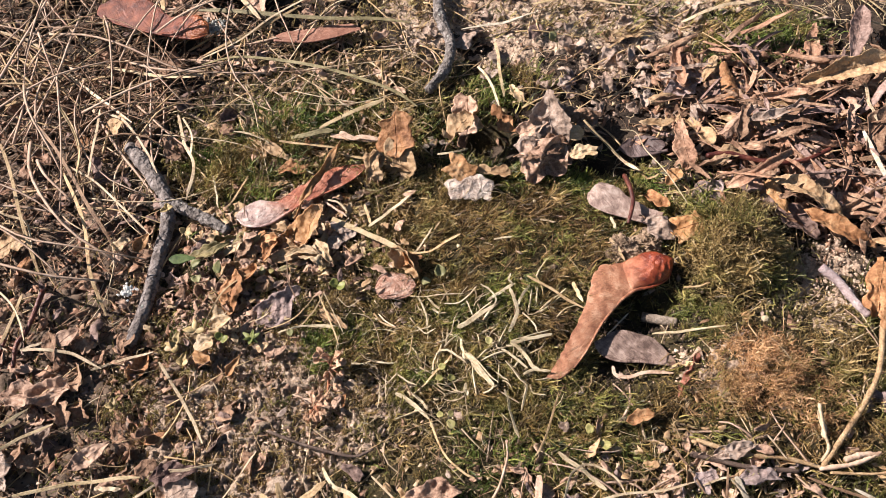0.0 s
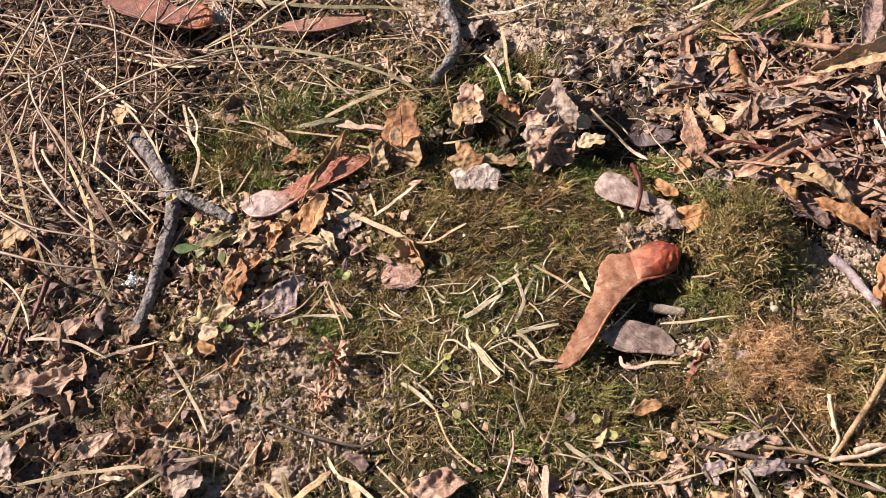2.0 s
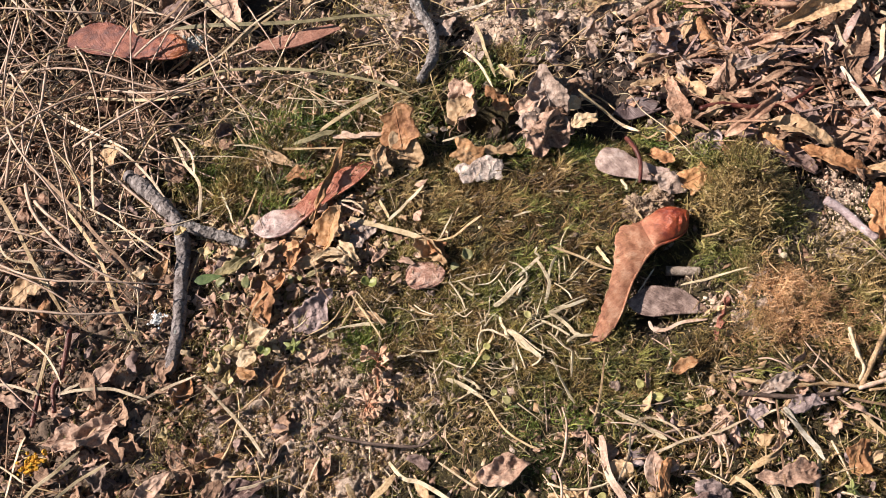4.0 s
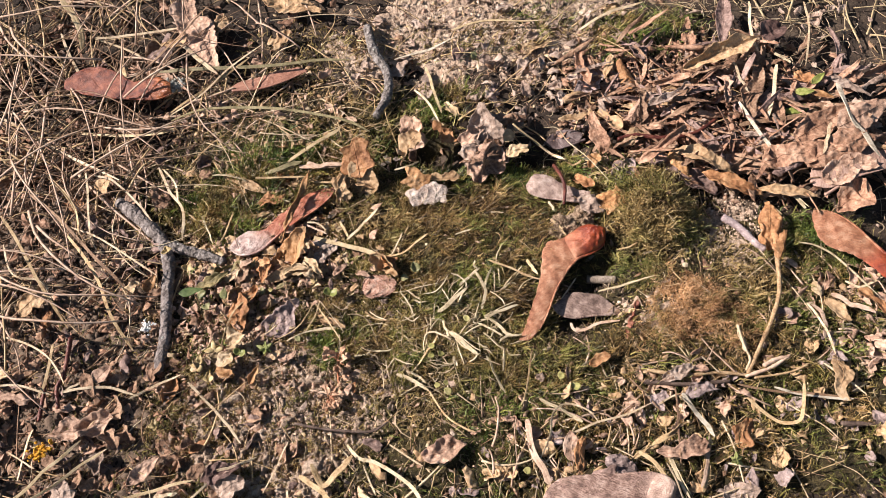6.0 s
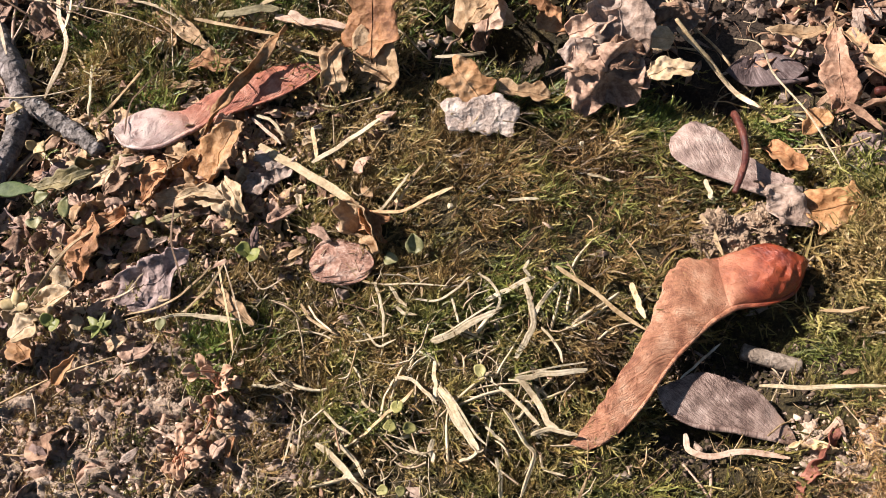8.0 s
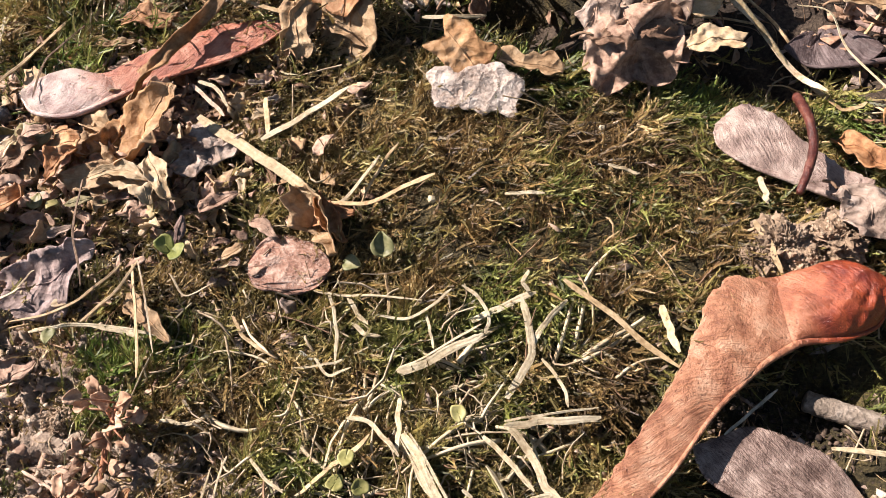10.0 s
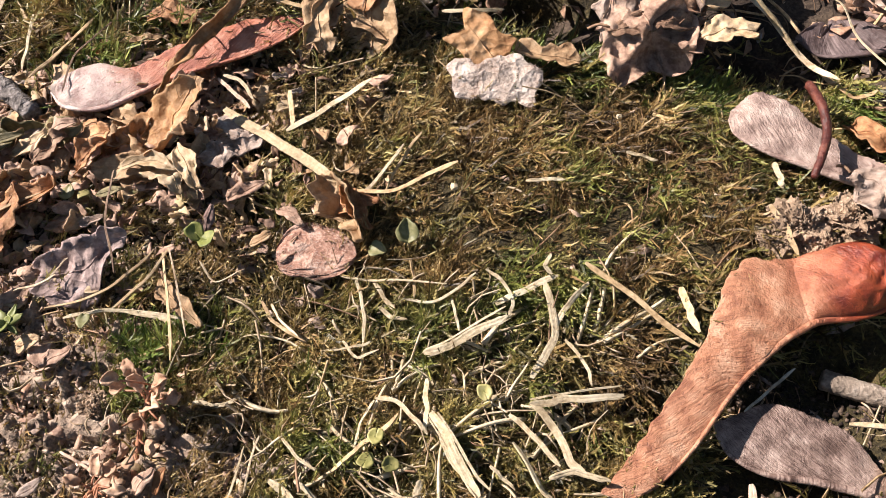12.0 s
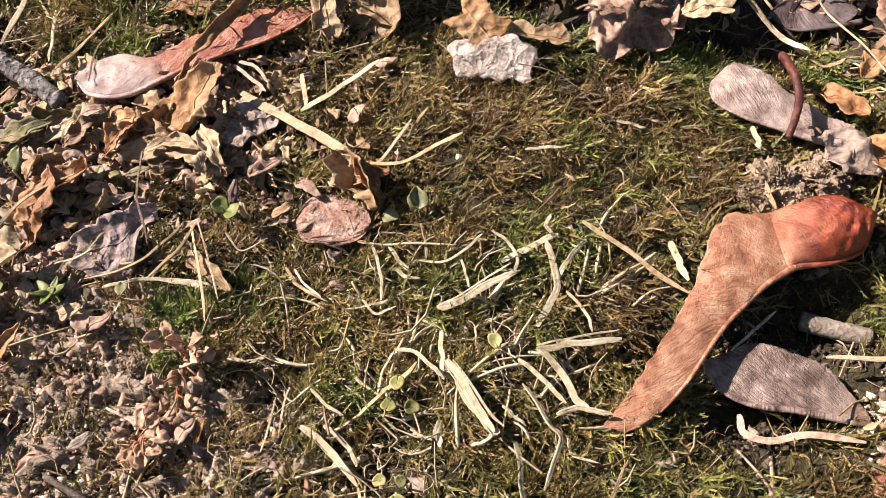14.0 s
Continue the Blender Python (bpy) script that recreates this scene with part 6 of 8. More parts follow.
# fallen leaves
leaf((-14.4, 16.5, 6.6), (-14.4, 26.6, 12.0), 11.0, "orange", "torn", -18, 0.35, 0.4)
leaf((-13.3, 11.2, 1.5), (-13.4, 20.2, 8.4), 10.0, "tan", "torn", -22, 0.3, 0.4)
leaf((-20.6, 9.2, 2.3), (-22.4, 17.0, 7.2), 5.2, "tan", "torn", -20, 0.5, 0.4)
leaf((-23.9, 10.1, 3.7), (-19.5, 17.1, 6.2), 4.4, "tan", "strip", 30, 0.6, 0.6)
leaf((8.0, 6.0, 4.4), (1.9, 12.4, 7.6), 8.6, "amber", "torn", -18, 0.3, 0.5)
leaf((10.4, 10.7, 3.7), (20.8, 9.5, 2.8), 3.4, "tan", "strip", 0, 0.5, 0.6)
leaf((0.2, 3.4, 4.4), (14.8, 3.6, 4.6), 7.8, "greywhite", "torn", 26, 0.2, 0.28)
leaf((33.9, 7.2, 2.0), (28.4, 16.6, 9.2), 14.5, "pinktan", "torn", -15, 0.3, 0.75)
leaf((27.0, 12.4, 4.0), (25.0, 17.4, 9.2), 6.5, "greytan", "torn", -25, 0.4, 0.5)
leaf((24.4, 12.1, 7.5), (39.1, 14.5, 7.2), 4.1, "brown", "ragged", 20, 0.4, 0.9)
leaf((36.1, 10.4, 5.2), (40.3, 13.7, 6.2), 4.6, "pinktan", "ragged", 0, 0.3, 0.7)
leaf((38.6, 11, 7), (47.6, 13.9, 6.5), 5.7, "yellow", "ragged", -10, 0.4, 0.35)
leaf((23.5, 16.2, 7.4), (28, 16.8, 7.6), 2.8, "yellow", "ragged", 0, 0.3, 0.3)
leaf((32.6, 17.8, 6.0), (35.4, 29.6, 12.0), 12.5, "greytan", "ragged", -12, 0.5, 1.0)
leaf((38.0, 19.0, 8.4), (43.8, 19.0, 8.0), 5.2, "yellow", "round", 20, 0.3, 0.35)
leaf((7.9, 25.2, 2.0), (8.6, 34.4, 10.4), 8.4, "pinktan", "torn", -22, 0.35, 0.4)
leaf((5.9, 33.9, 5.2), (13.2, 29.9, -0.9), 8.4, "tan", "ovate", -20, 0.7, 0.6)
leaf((16.9, 35.7, 3), (22.6, 29.6, 0.8), 4.0, "orange", "strip", 0, 0.5, 0.6)
leaf((27.7, 25.7, 3.5), (42.3, 26.8, 6.1), 7.9, "greytan", "ragged", 10, 0.6, 1.0)
leaf((34.6, 26.8, 5.1), (50.8, 28.5, 4.9), 5.7, "brown", "strip", 10, 0.6, 0.7)
leaf((-44.7, -13.2, 2.0), (-37.8, -2.8, 8.0), 8.4, "amber", "ragged", -18, 0.8, 0.8)
leaf((-35.8, -13.4, 3.2), (-27.2, -7.2, 3.5), 5.7, "greytan", "ragged", 0, 0.6, 0.9)
leaf((-63.7, -32.5, 2.0), (-60.8, -20.7, 7.0), 7.2, "orange", "ragged", -22, 0.8, 0.9)
leaf((-55.8, -33.8, 2.6), (-43.6, -29.6, 4.8), 9.5, "mauvegrey", "ragged", 22, 0.6, 1.0)
leaf((-52.3, -16.1, 3.6), (-37.1, -15.6, 5.0), 4.0, "tan", "ragged", 20, 0.6, 0.7)
leaf((-42.9, -15.4, 4.2), (-36.8, -20.5, 5.4), 4.8, "yellow", "ragged", 0, 0.8, 1.0)
leaf((-35, -6.2, 3.4), (-29.2, -7.9, 3.5), 3.8, "greytan", "ragged", 0, 0.6, 0.8)
leaf((63.8, -17, 7.2), (74.3, -15.0, 8.6), 7.6, "amber", "torn", 5, 0.4, 0.5)
leaf((57.6, -11.7, 6.6), (63.8, -18.8, 6.8), 7.1, "greytan", "ragged", 0, 0.6, 1.0)
leaf((59.3, -2, 4.1), (66.1, -7.4, 5.5), 4.7, "orange", "ragged", 0, 0.6, 0.8)
leaf((74.2, 5.6, 3.0), (74.5, 21.6, 8.2), 6.2, "rustbrown", "ragged", -15, 0.5, 0.7)
leaf((67.3, 1, 3.6), (72.1, 6.7, 3.6), 3.8, "amber", "strip", 0, 0.5, 0.5)
leaf((62.3, 22.6, 5.7), (72.9, 23.7, 6.2), 3.4, "tan", "ragged", 0, 0.7, 0.8)
leaf((77.8, 25, 4.8), (83.7, 13.9, 5.5), 4.0, "tan", "strip", 0, 0.5, 0.5)
leaf((73.3, -5.9, 5.3), (80.1, -0.6, 4.8), 5.2, "greytan", "ragged", 0, 0.6, 0.8)
leaf((115.9, 34.5, 6), (147.2, 40.3, 8.6), 6.5, "tan", "strip", 20, 0.7, 0.5)
leaf((145, 66.8, 5.8), (134.9, 42.8, 4), 6.6, "mauve", "ovate", 0, 0.6, 0.5)
leaf((150.4, 43.3, 6.9), (162, 47.1, 6.5), 9.8, "darkbrown", "round", 10, 0.7, 0.5)
leaf((93.9, 46.4, 5.5), (94.1, 29.4, 6.2), 4.5, "orange", "strip", 0, 0.6, 0.5)
leaf((130.8, 7, 5.2), (146.3, 34.5, 5.2), 5.4, "brown", "strip", 0, 0.4, 0.4)
leaf((137.9, 15, 4.4), (158.7, 13.9, 3.9), 4.9, "mauve", "strip", 0, 0.4, 0.4)
leaf((139.6, 8.2, 3.8), (154.3, 7.6, 4.9), 3.5, "greenyellow", "strip", 0, 0.5, 0.3)
leaf((152, 14.8, 5.8), (159.1, 12.6, 7), 4.0, "greenyellow", "ovate", 0, 0.4, 0.3)
leaf((159.5, 16.2, 6.7), (166.4, 20, 7.1), 2.9, "greenyellow", "ovate", 0, 0.4, 0.3)
leaf((157.4, 14, 5.9), (165, 8.3, 6.3), 3.3, "amber", "ovate", 0, 0.4, 0.3)
leaf((141.2, -6.8, 7.3), (168.6, 1.6, 8.8), 10.0, "rustbrown", "ovate", 10, 0.4, 0.5)
leaf((125.8, -14.9, 5.8), (151.5, -10.2, 8.4), 9.8, "rustbrown", "ragged", 0, 0.4, 0.6)
leaf((140.9, -19.4, 6.9), (169.2, -13, 9.8), 11.1, "rustbrown", "ragged", 5, 0.4, 0.6)
leaf((157.8, -6.4, 8.4), (181.7, 0.7, 9.3), 11.4, "pinktan", "ovate", 10, 0.4, 0.5)
leaf((142.4, -24.4, 8), (165.1, -23.7, 9.8), 9.2, "pinktan", "ragged", 0, 0.4, 0.6)
leaf((145.8, -35.7, 5), (159.4, -30.6, 7.2), 12.4, "rustbrown", "ragged", 0, 0.4, 0.6)
leaf((103.1, -13.3, 6.7), (122, -25.1, 4.6), 5.0, "orange", "strip", 0, 0.5, 0.6)
leaf((121.4, -22.2, 5.7), (141.1, -29.9, 4.8), 3.5, "tan", "strip", 0, 0.5, 0.5)
leaf((88.4, 4.1, 5), (94.5, -2.9, 5.3), 7.2, "mauve", "ragged", 0, 0.5, 0.7)
leaf((75.8, -3.3, 5), (82.6, 0.4, 4.8), 6.8, "mauvegrey", "ragged", 0, 0.5, 0.7)
leaf((-122.5, -54.8, 4.7), (-103.6, -53.8, 4.8), 9.4, "pinktan", "ragged", 0, 0.5, 0.9)
leaf((-109.5, -40.8, 5.1), (-104.3, -36.2, 5.4), 5.6, "pinktan", "ovate", 0, 0.4, 0.4)
leaf((-113.1, -36.8, 4.7), (-109.7, -46.1, 5.3), 4.1, "brown", "ovate", 0, 0.6, 0.5)
leaf((-83.3, -69, 2), (-76.2, -66.8, 3.2), 2.7, "orange", "ovate", 0, 0.3, 0.2)
leaf((-76.7, -84.1, 2.2), (-68.2, -80.2, 3.3), 9.1, "greytan", "ragged", 0, 0.5, 0.7)
leaf((-82.7, -78.6, 3.5), (-78.7, -73.9, 5.8), 4.6, "brown", "ragged", 0, 0.6, 0.7)
leaf((-79.3, -79.4, 3.4), (-68.3, -76.9, 4.5), 6.0, "darkbrown", "ragged", 0, 0.5, 0.7)
leaf((-112.2, -68, 3.5), (-108.3, -63.5, 3.9), 6.4, "greytan", "ragged", 0, 0.5, 0.9)
leaf((-150, -43.3, 3.9), (-140.4, -49.6, 4.8), 10.2, "pinktan", "ragged", 0, 0.5, 0.7)
leaf((-144.7, -70.2, 4.9), (-138.2, -64.2, 6.3), 4.9, "greytan", "ovate", 0, 0.5, 0.6)
leaf((-135.4, -9.8, 3), (-124.3, -2.2, 4.5), 8.7, "tan", "ragged", 0, 0.5, 0.6)
leaf((-142.8, -37.5, 4.5), (-129.6, -42.9, 5.5), 3.3, "pinktan", "strip", 0, 0.5, 0.6)
leaf((-145.1, -30.7, 3.7), (-136.5, -31.1, 4.6), 2.6, "yellow", "strip", 0, 0.5, 0.5)
leaf((-108.6, 36.2, 0.4), (-101, 38.3, 4.2), 7.8, "tan", "ragged", 0, 0.6, 0.6)
leaf((-99.9, -9.4, 2.6), (-93.9, -8.2, 4.1), 4.0, "yellow", "ragged", 0, 0.6, 0.7)
leaf((-93.1, -10.8, 2.2), (-88.9, -6.1, 4.1), 3.6, "amber", "ovate", 20, 0.6, 0.6)
leaf((44.3, -69.7, 3), (51.2, -70.1, 3.8), 3.7, "orange", "ragged", 0, 0.5, 0.6)
leaf((-13, -88.4, 4.4), (-0.9, -86.7, 4.3), 7.1, "pinktan", "ragged", 0, 0.7, 1.0)
leaf((29.4, -99.3, 3.8), (31, -90, 5.1), 6.1, "pinktan", "ovate", 0, 0.4, 0.4)
leaf((80.5, -106.9, 3.5), (85, -98.8, 3.6), 6.5, "orange", "ragged", 0, 0.6, 0.9)
leaf((69.2, -119, 2.3), (80.2, -119.2, 3.1), 8.0, "greytan", "ovate", 0, 0.5, 0.5)
leaf((57.4, -121.3, 2.2), (65.2, -119.8, 2.3), 5.8, "mauvegrey", "ragged", 0, 0.5, 0.6)
leaf((58.9, -89.2, 2.4), (63.4, -84, 3.7), 5.1, "mauvegrey", "ragged", 0, 0.5, 0.6)
leaf((69.4, -86.5, 2.8), (79.7, -87.1, 3.1), 4.4, "mauvegrey", "ragged", 0, 0.5, 0.7)
leaf((54.5, -102.5, 3.5), (70.4, -104.5, 3.4), 5.0, "pinktan", "strip", 0, 0.5, 0.7)
leaf((64.8, -81.1, 2.9), (74, -78.8, 4.3), 5.2, "greytan", "ragged", 0, 0.5, 0.7)
leaf((119.6, -86.7, 4), (116, -99.7, 4.1), 6.3, "tan", "ragged", 0, 0.5, 0.7)
leaf((38.3, -101.4, 3.8), (46.9, -105.9, 2.8), 7.0, "mauvegrey", "ragged", 0, 0.6, 0.9)
leaf((126.3, -59.5, 1.7), (125.5, -65.5, 3), 3.5, "yellow", "ovate", 0, 0.4, 0.5)
leaf((127.4, -66.6, 2.1), (130.6, -75.6, 3.3), 5.0, "tan", "ragged", 0, 0.5, 0.7)
leaf((139, -65.5, 3), (144.1, -75.5, 3), 3.1, "orange", "strip", 0, 0.5, 0.5)
leaf((-69.7, 121.4, 6.9), (-59.4, 78.5, 5.8), 13.8, "pinktan", "ragged", 0, 0.4, 0.5)
leaf((-87.2, 92.7, 2.8), (-74.3, 99, 6), 10.8, "mauve", "ragged", 0, 0.5, 0.6)
leaf((-79.3, 96.3, 5.2), (-68.5, 98.7, 6.5), 5.2, "tan", "ragged", 0, 0.5, 0.6)
leaf((-59.3, 100.8, 5.2), (-51.9, 102.6, 6.3), 8.6, "tan", "ragged", 0, 0.5, 0.6)
leaf((-37.2, 85.6, 3.7), (-29.5, 91.9, 5), 7.5, "tan", "ragged", 0, 0.6, 0.7)
leaf((-37.9, 111.9, 5.2), (-15.9, 99.8, 5.1), 7.2, "tan", "ragged", 0, 0.6, 0.7)
leaf((74.2, 37.1, 3.1), (86.8, 43, 3), 10.4, "mauvegrey", "ragged", 0, 0.6, 0.9)
leaf((42.4, 26.4, 3.2), (51.8, 31.4, 2.8), 6.6, "greytan", "ragged", 0, 0.5, 0.6)
leaf((35.8, 69.9, 2.7), (31.6, 62.8, 3), 4.6, "mauve", "ovate", 0, 0.5, 0.5)
leaf((57.3, 65.4, 1.7), (71.3, 63.9, 1.3), 6.0, "tan", "ragged", 0, 0.3, 0.6)
leaf((23.5, 44, 2.3), (26.9, 36.9, 1.9), 2.7, "yellow", "strip", 0, 0.4, 0.4)
leaf((-61.4, 29.7, 2.5), (-47, 18, 3.2), 3.0, "tan", "strip", 0, 0.4, 0.4)
leaf((-51.6, 14.2, 3.6), (-42.1, 14.9, 4), 4.6, "orange", "ragged", 0, 0.5, 0.8)
leaf((-69.9, -9.7, 2.2), (-58.4, -6.7, 2.6), 2.8, "olive", "strip", 10, 0.8, 0.8)
leaf((-78.6, -14, 1.5), (-67, -10.9, 3.1), 3.2, "olive", "strip", 0, 0.6, 0.5)
leaf((-72.7, -14.2, 1.4), (-64.9, -10.8, 4.4), 2.7, "olive", "ragged", 0, 0.6, 1.0)
leaf((-66.9, -9.1, 1.1), (-58.2, -7.9, 3.6), 2.9, "olive", "ragged", 0, 0.5, 0.9)
leaf((168.6, 21.2, 4.5), (179.7, 6.2, 5.1), 3.6, "greytan", "strip", 0, 0.4, 0.4)
leaf((-71.9, -44.2, 3.3), (-66.7, -48.3, 4.2), 4.2, "amber", "ragged", 0, 0.6, 0.8)
leaf((-62.4, -51.6, 3.1), (-58.6, -47.3, 6), 2.0, "amber", "strip", 20, 0.5, 0.4)
leaf((-15.3, -19.7, 2), (-7.4, -18.8, 4.1), 3.4, "orange", "ragged", 0, 0.7, 0.8)
leaf((-14.1, -11.5, 2.1), (-11.5, -14.3, 3.1), 1.7, "tan", "ragged", 0, 0.3, 0.6)
leaf((2.7, 18.2, 8), (12.7, 29.6, 5), 8.0, "tan", "ragged", -20, 0.9, 0.9)
leaf((5.5, 22, -1.1), (7.6, 28.7, 0.6), 4.1, "brown", "ragged", 30, 0.8, 0.9)
leaf((17.9, 31.2, 1.3), (23.7, 26.4, 2), 5.3, "orange", "ragged", 10, 0.7, 0.8)
leaf((23.4, 22.4, 5), (32.8, 24, 9.1), 6.1, "pinktan", "ragged", 20, 0.8, 0.9)
leaf((29.6, 14.1, 7.1), (39.4, 18.5, 6.9), 5.3, "brown", "ragged", 10, 0.8, 1.0)
leaf((-18.9, 16.7, 4.2), (-9.5, 11.8, 3.7), 4.6, "tan", "ragged", 0, 0.7, 0.9)
leaf((-55.8, -12.1, 3.1), (-50.1, -9.6, 5.2), 4.4, "orange", "ragged", 0, 0.8, 0.9)
leaf((-63, -14.7, 2.9), (-57.6, -10.8, 4.9), 4.4, "brown", "ragged", 0, 0.8, 0.9)
leaf((-68.5, -38.5, 5.1), (-62, -35.9, 7.3), 5.3, "yellow", "ragged", 0, 0.8, 0.8)
leaf((-70.6, -44.9, 5.3), (-66.2, -40.9, 6.2), 5.6, "yellow", "ragged", 0, 0.8, 0.8)
leaf((-61.6, -24.3, 3.3), (-56.5, -19.9, 6.3), 4.7, "orange", "ragged", 0, 0.8, 0.9)
leaf((-54.4, -16.4, 4.2), (-49.6, -12, 5.2), 3.7, "orange", "ragged", 0, 0.8, 0.9)
leaf((-56.3, -26.4, 3.4), (-51.6, -24.4, 4.2), 3.1, "brown", "ragged", 0, 0.8, 0.9)
leaf((85.6, 16.3, 7.5), (98.4, 26.7, 8.2), 3.5, "pinktan", "strip", 0, 0.6, 0.6)
leaf((90.2, 13.6, 7.8), (96.3, 27.2, 8.2), 2.7, "brown", "strip", 0, 0.6, 0.6)
leaf((95.8, 19.5, 7.4), (115.5, 25.8, 7.6), 2.7, "greytan", "strip", 0, 0.6, 0.6)
leaf((96.9, -8.5, 8.6), (114.8, -3.7, 6.7), 2.6, "brown", "strip", 0, 0.6, 0.6)
leaf((79.7, -8.8, 7.7), (91.7, -20.7, 9.9), 4.5, "orange", "ragged", 0, 0.6, 0.9)
leaf((96, -0.7, 7.1), (100.2, -12.8, 6.3), 3.8, "amber", "ragged", 0, 0.6, 0.9)
leaf((30.2, -102.3, 3.7), (33.8, -92.6, 5.9), 4.3, "orange", "ragged", 20, 0.6, 1.0)
leaf((59.5, -103.7, 3.5), (70.4, -102.4, 4.3), 5.0, "pinktan", "ragged", 0, 0.6, 1.0)
leaf((31.4, -105.3, 4.6), (41.3, -104.5, 5.9), 4.6, "mauve", "ragged", 0, 0.6, 1.0)
leaf((26.2, -70.1, 3.7), (28.4, -72.5, 3.6), 2.6, "greytan", "ragged", 0, 0.6, 0.8)

# bleached straws and strips
straw([(1.3, -41.4, 3.3), (4.5, -40.1, 3.9), (8.7, -37.5, 4.7), (11.9, -35.8, 5.1)], 1.76, "bleached")
straw([(12.1, -36, 5.1), (12.3, -33.5, 4.8), (10.6, -30.7, 4.7), (8.3, -29.3, 4.5)], 0.60, "bleached")
straw([(10.2, -34.1, 4.2), (13.7, -32, 4.6), (18, -29.8, 5.1)], 1.09, "bleached")
straw([(17.5, -30, 5.1), (16.5, -28.8, 5.7), (17, -27.2, 6.4)], 0.70, "bleached")
straw([(15.5, -44.4, 4.1), (16.8, -41, 4.4), (17.9, -37.8, 4.6), (17.2, -33.3, 4.7), (16.4, -30.9, 5)], 1.26, "bleached")
straw([(17.7, -37.1, 4.1), (19.7, -33.6, 4.6), (22.1, -30.7, 5.2)], 0.98, "bleached")
straw([(15.3, -47.6, 5), (19.6, -46.7, 5.2), (26.7, -45.5, 5.1)], 1.60, "bleached")
straw([(-23.3, -8, 4.6), (-16.4, -3.8, 6.4), (-10.7, -0.3, 8.3)], 1.21, "bleached")
straw([(1.9, -44.8, 3.3), (2.2, -48.9, 3.6), (2.6, -52, 3.9)], 0.95, "bleached")
straw([(3.2, -49.9, 4.7), (5.5, -53.1, 5.2), (8.2, -57.1, 5.3), (10.2, -59.5, 5.2)], 2.02, "bleached")
straw([(4.2, -50.8, 3.9), (5.3, -54.5, 4.3), (8, -57.5, 4.3)], 0.74, "bleached")
straw([(7, -61.4, 4.3), (8.8, -60.5, 4.8), (10.5, -59.3, 5.1)], 0.82, "bleached")
straw([(2.3, -58.1, 4.1), (2.2, -60, 4.1), (2.9, -61.7, 4.2)], 1.10, "bleached")
straw([(-1.5, -59.2, 3.6), (-0.2, -60.1, 3.8), (1.6, -60.7, 4)], 0.46, "bleached")
straw([(12.8, -49.1, 4.9), (16.1, -52.1, 4.8), (19.3, -55, 4.7)], 0.84, "bleached")
straw([(15.5, -47.5, 5.1), (18.3, -50.6, 4.9), (20.4, -54.3, 4.8), (22.4, -55.8, 4.9)], 1.29, "bleached")
straw([(13.4, -52.6, 4.9), (15.5, -55.4, 4.5), (17.1, -58, 4.2), (18.5, -59.6, 4), (17.4, -63.5, 3.9), (16.4, -66.5, 3.8)], 0.82, "bleached")
straw([(18, -56.8, 4.6), (21.5, -55.6, 4.9), (25.2, -56.6, 5.3)], 0.92, "bleached")
straw([(19.4, -59.1, 3.7), (20, -61.5, 3.7), (23.3, -62.6, 4)], 0.54, "bleached")
straw([(10.8, -55.6, 4.1), (14, -58.2, 3.8)], 0.55, "bleached")
straw([(-8.7, -57.6, 3), (-4.9, -53.8, 3.7), (-1.2, -50.2, 4.4)], 0.66, "tan")
straw([(-4.5, -48, 3.2), (-1.6, -48.5, 3.7), (1.4, -50.8, 4.4), (2.7, -52.6, 4.9)], 0.76, "bleached")
straw([(-4.7, -48.3, 3.2), (-5.9, -51.1, 3.2), (-6.5, -54.8, 3.1)], 0.48, "bleached")
straw([(-13.4, -59, 2.9), (-9.6, -62.2, 2.9), (-8.3, -64.7, 2.9)], 0.92, "bleached")
straw([(-11, -18, 3), (-7.5, -15, 5.7), (-4.7, -12.3, 8.6)], 0.64, "bleached")
straw([(-7.1, -16.8, 3.1), (-4.8, -13.6, 6.5), (-2.1, -10.5, 9.6)], 0.42, "tan")
straw([(-12.1, -17.4, 4), (-6.3, -18.2, 5.5), (-0.7, -16.4, 7.5), (3.6, -14.9, 9.3)], 0.74, "tan")
straw([(-9.6, -31, 2.8), (-7.8, -35.9, 3.4), (-6.9, -40.9, 4)], 0.60, "bleached")
straw([(-12, -30.7, 2.6), (-7.9, -31.5, 3.2), (-2.8, -31.4, 4), (3.3, -32.1, 5.2)], 0.50, "bleached")
straw([(-2.2, -34.1, 3.4), (1.8, -34.4, 4.2), (5.3, -32.1, 5), (7.1, -30.2, 5.5)], 0.50, "bleached")
straw([(-2.4, -27.7, 3.4), (-1.4, -30.9, 3.5), (-1.1, -33.9, 3.5)], 0.40, "tan")
straw([(-22.3, -35.3, 2.2), (-19.7, -38.5, 2.3), (-14.9, -40.7, 2.6)], 0.50, "tan")
straw([(13.1, -15.6, 6.1), (18.7, -15.2, 6.3)], 0.62, "bleached")
straw([(27.4, -9.4, 5.3), (31.9, -10.5, 5)], 0.63, "bleached")
straw([(21.6, -28.1, 6.4), (27, -31.9, 5.7), (36.3, -38.2, 4.7)], 0.79, "tan")
straw([(34.8, -29.8, 3.6), (35.2, -32.6, 4.3), (36.8, -36.4, 4.8)], 1.3, "yellow")
straw([(4, -33.6, 4.1), (4.9, -36.1, 4), (5.5, -38.2, 3.8)], 0.49, "bleached")
straw([(19.4, -38.4, 4.2), (22.2, -41.9, 4.3), (23, -44.5, 4.2)], 0.57, "bleached")
straw([(-5.6, -35.1, 3), (-3.9, -36.7, 3.2), (-1.7, -36.7, 3.3)], 0.79, "bleached")
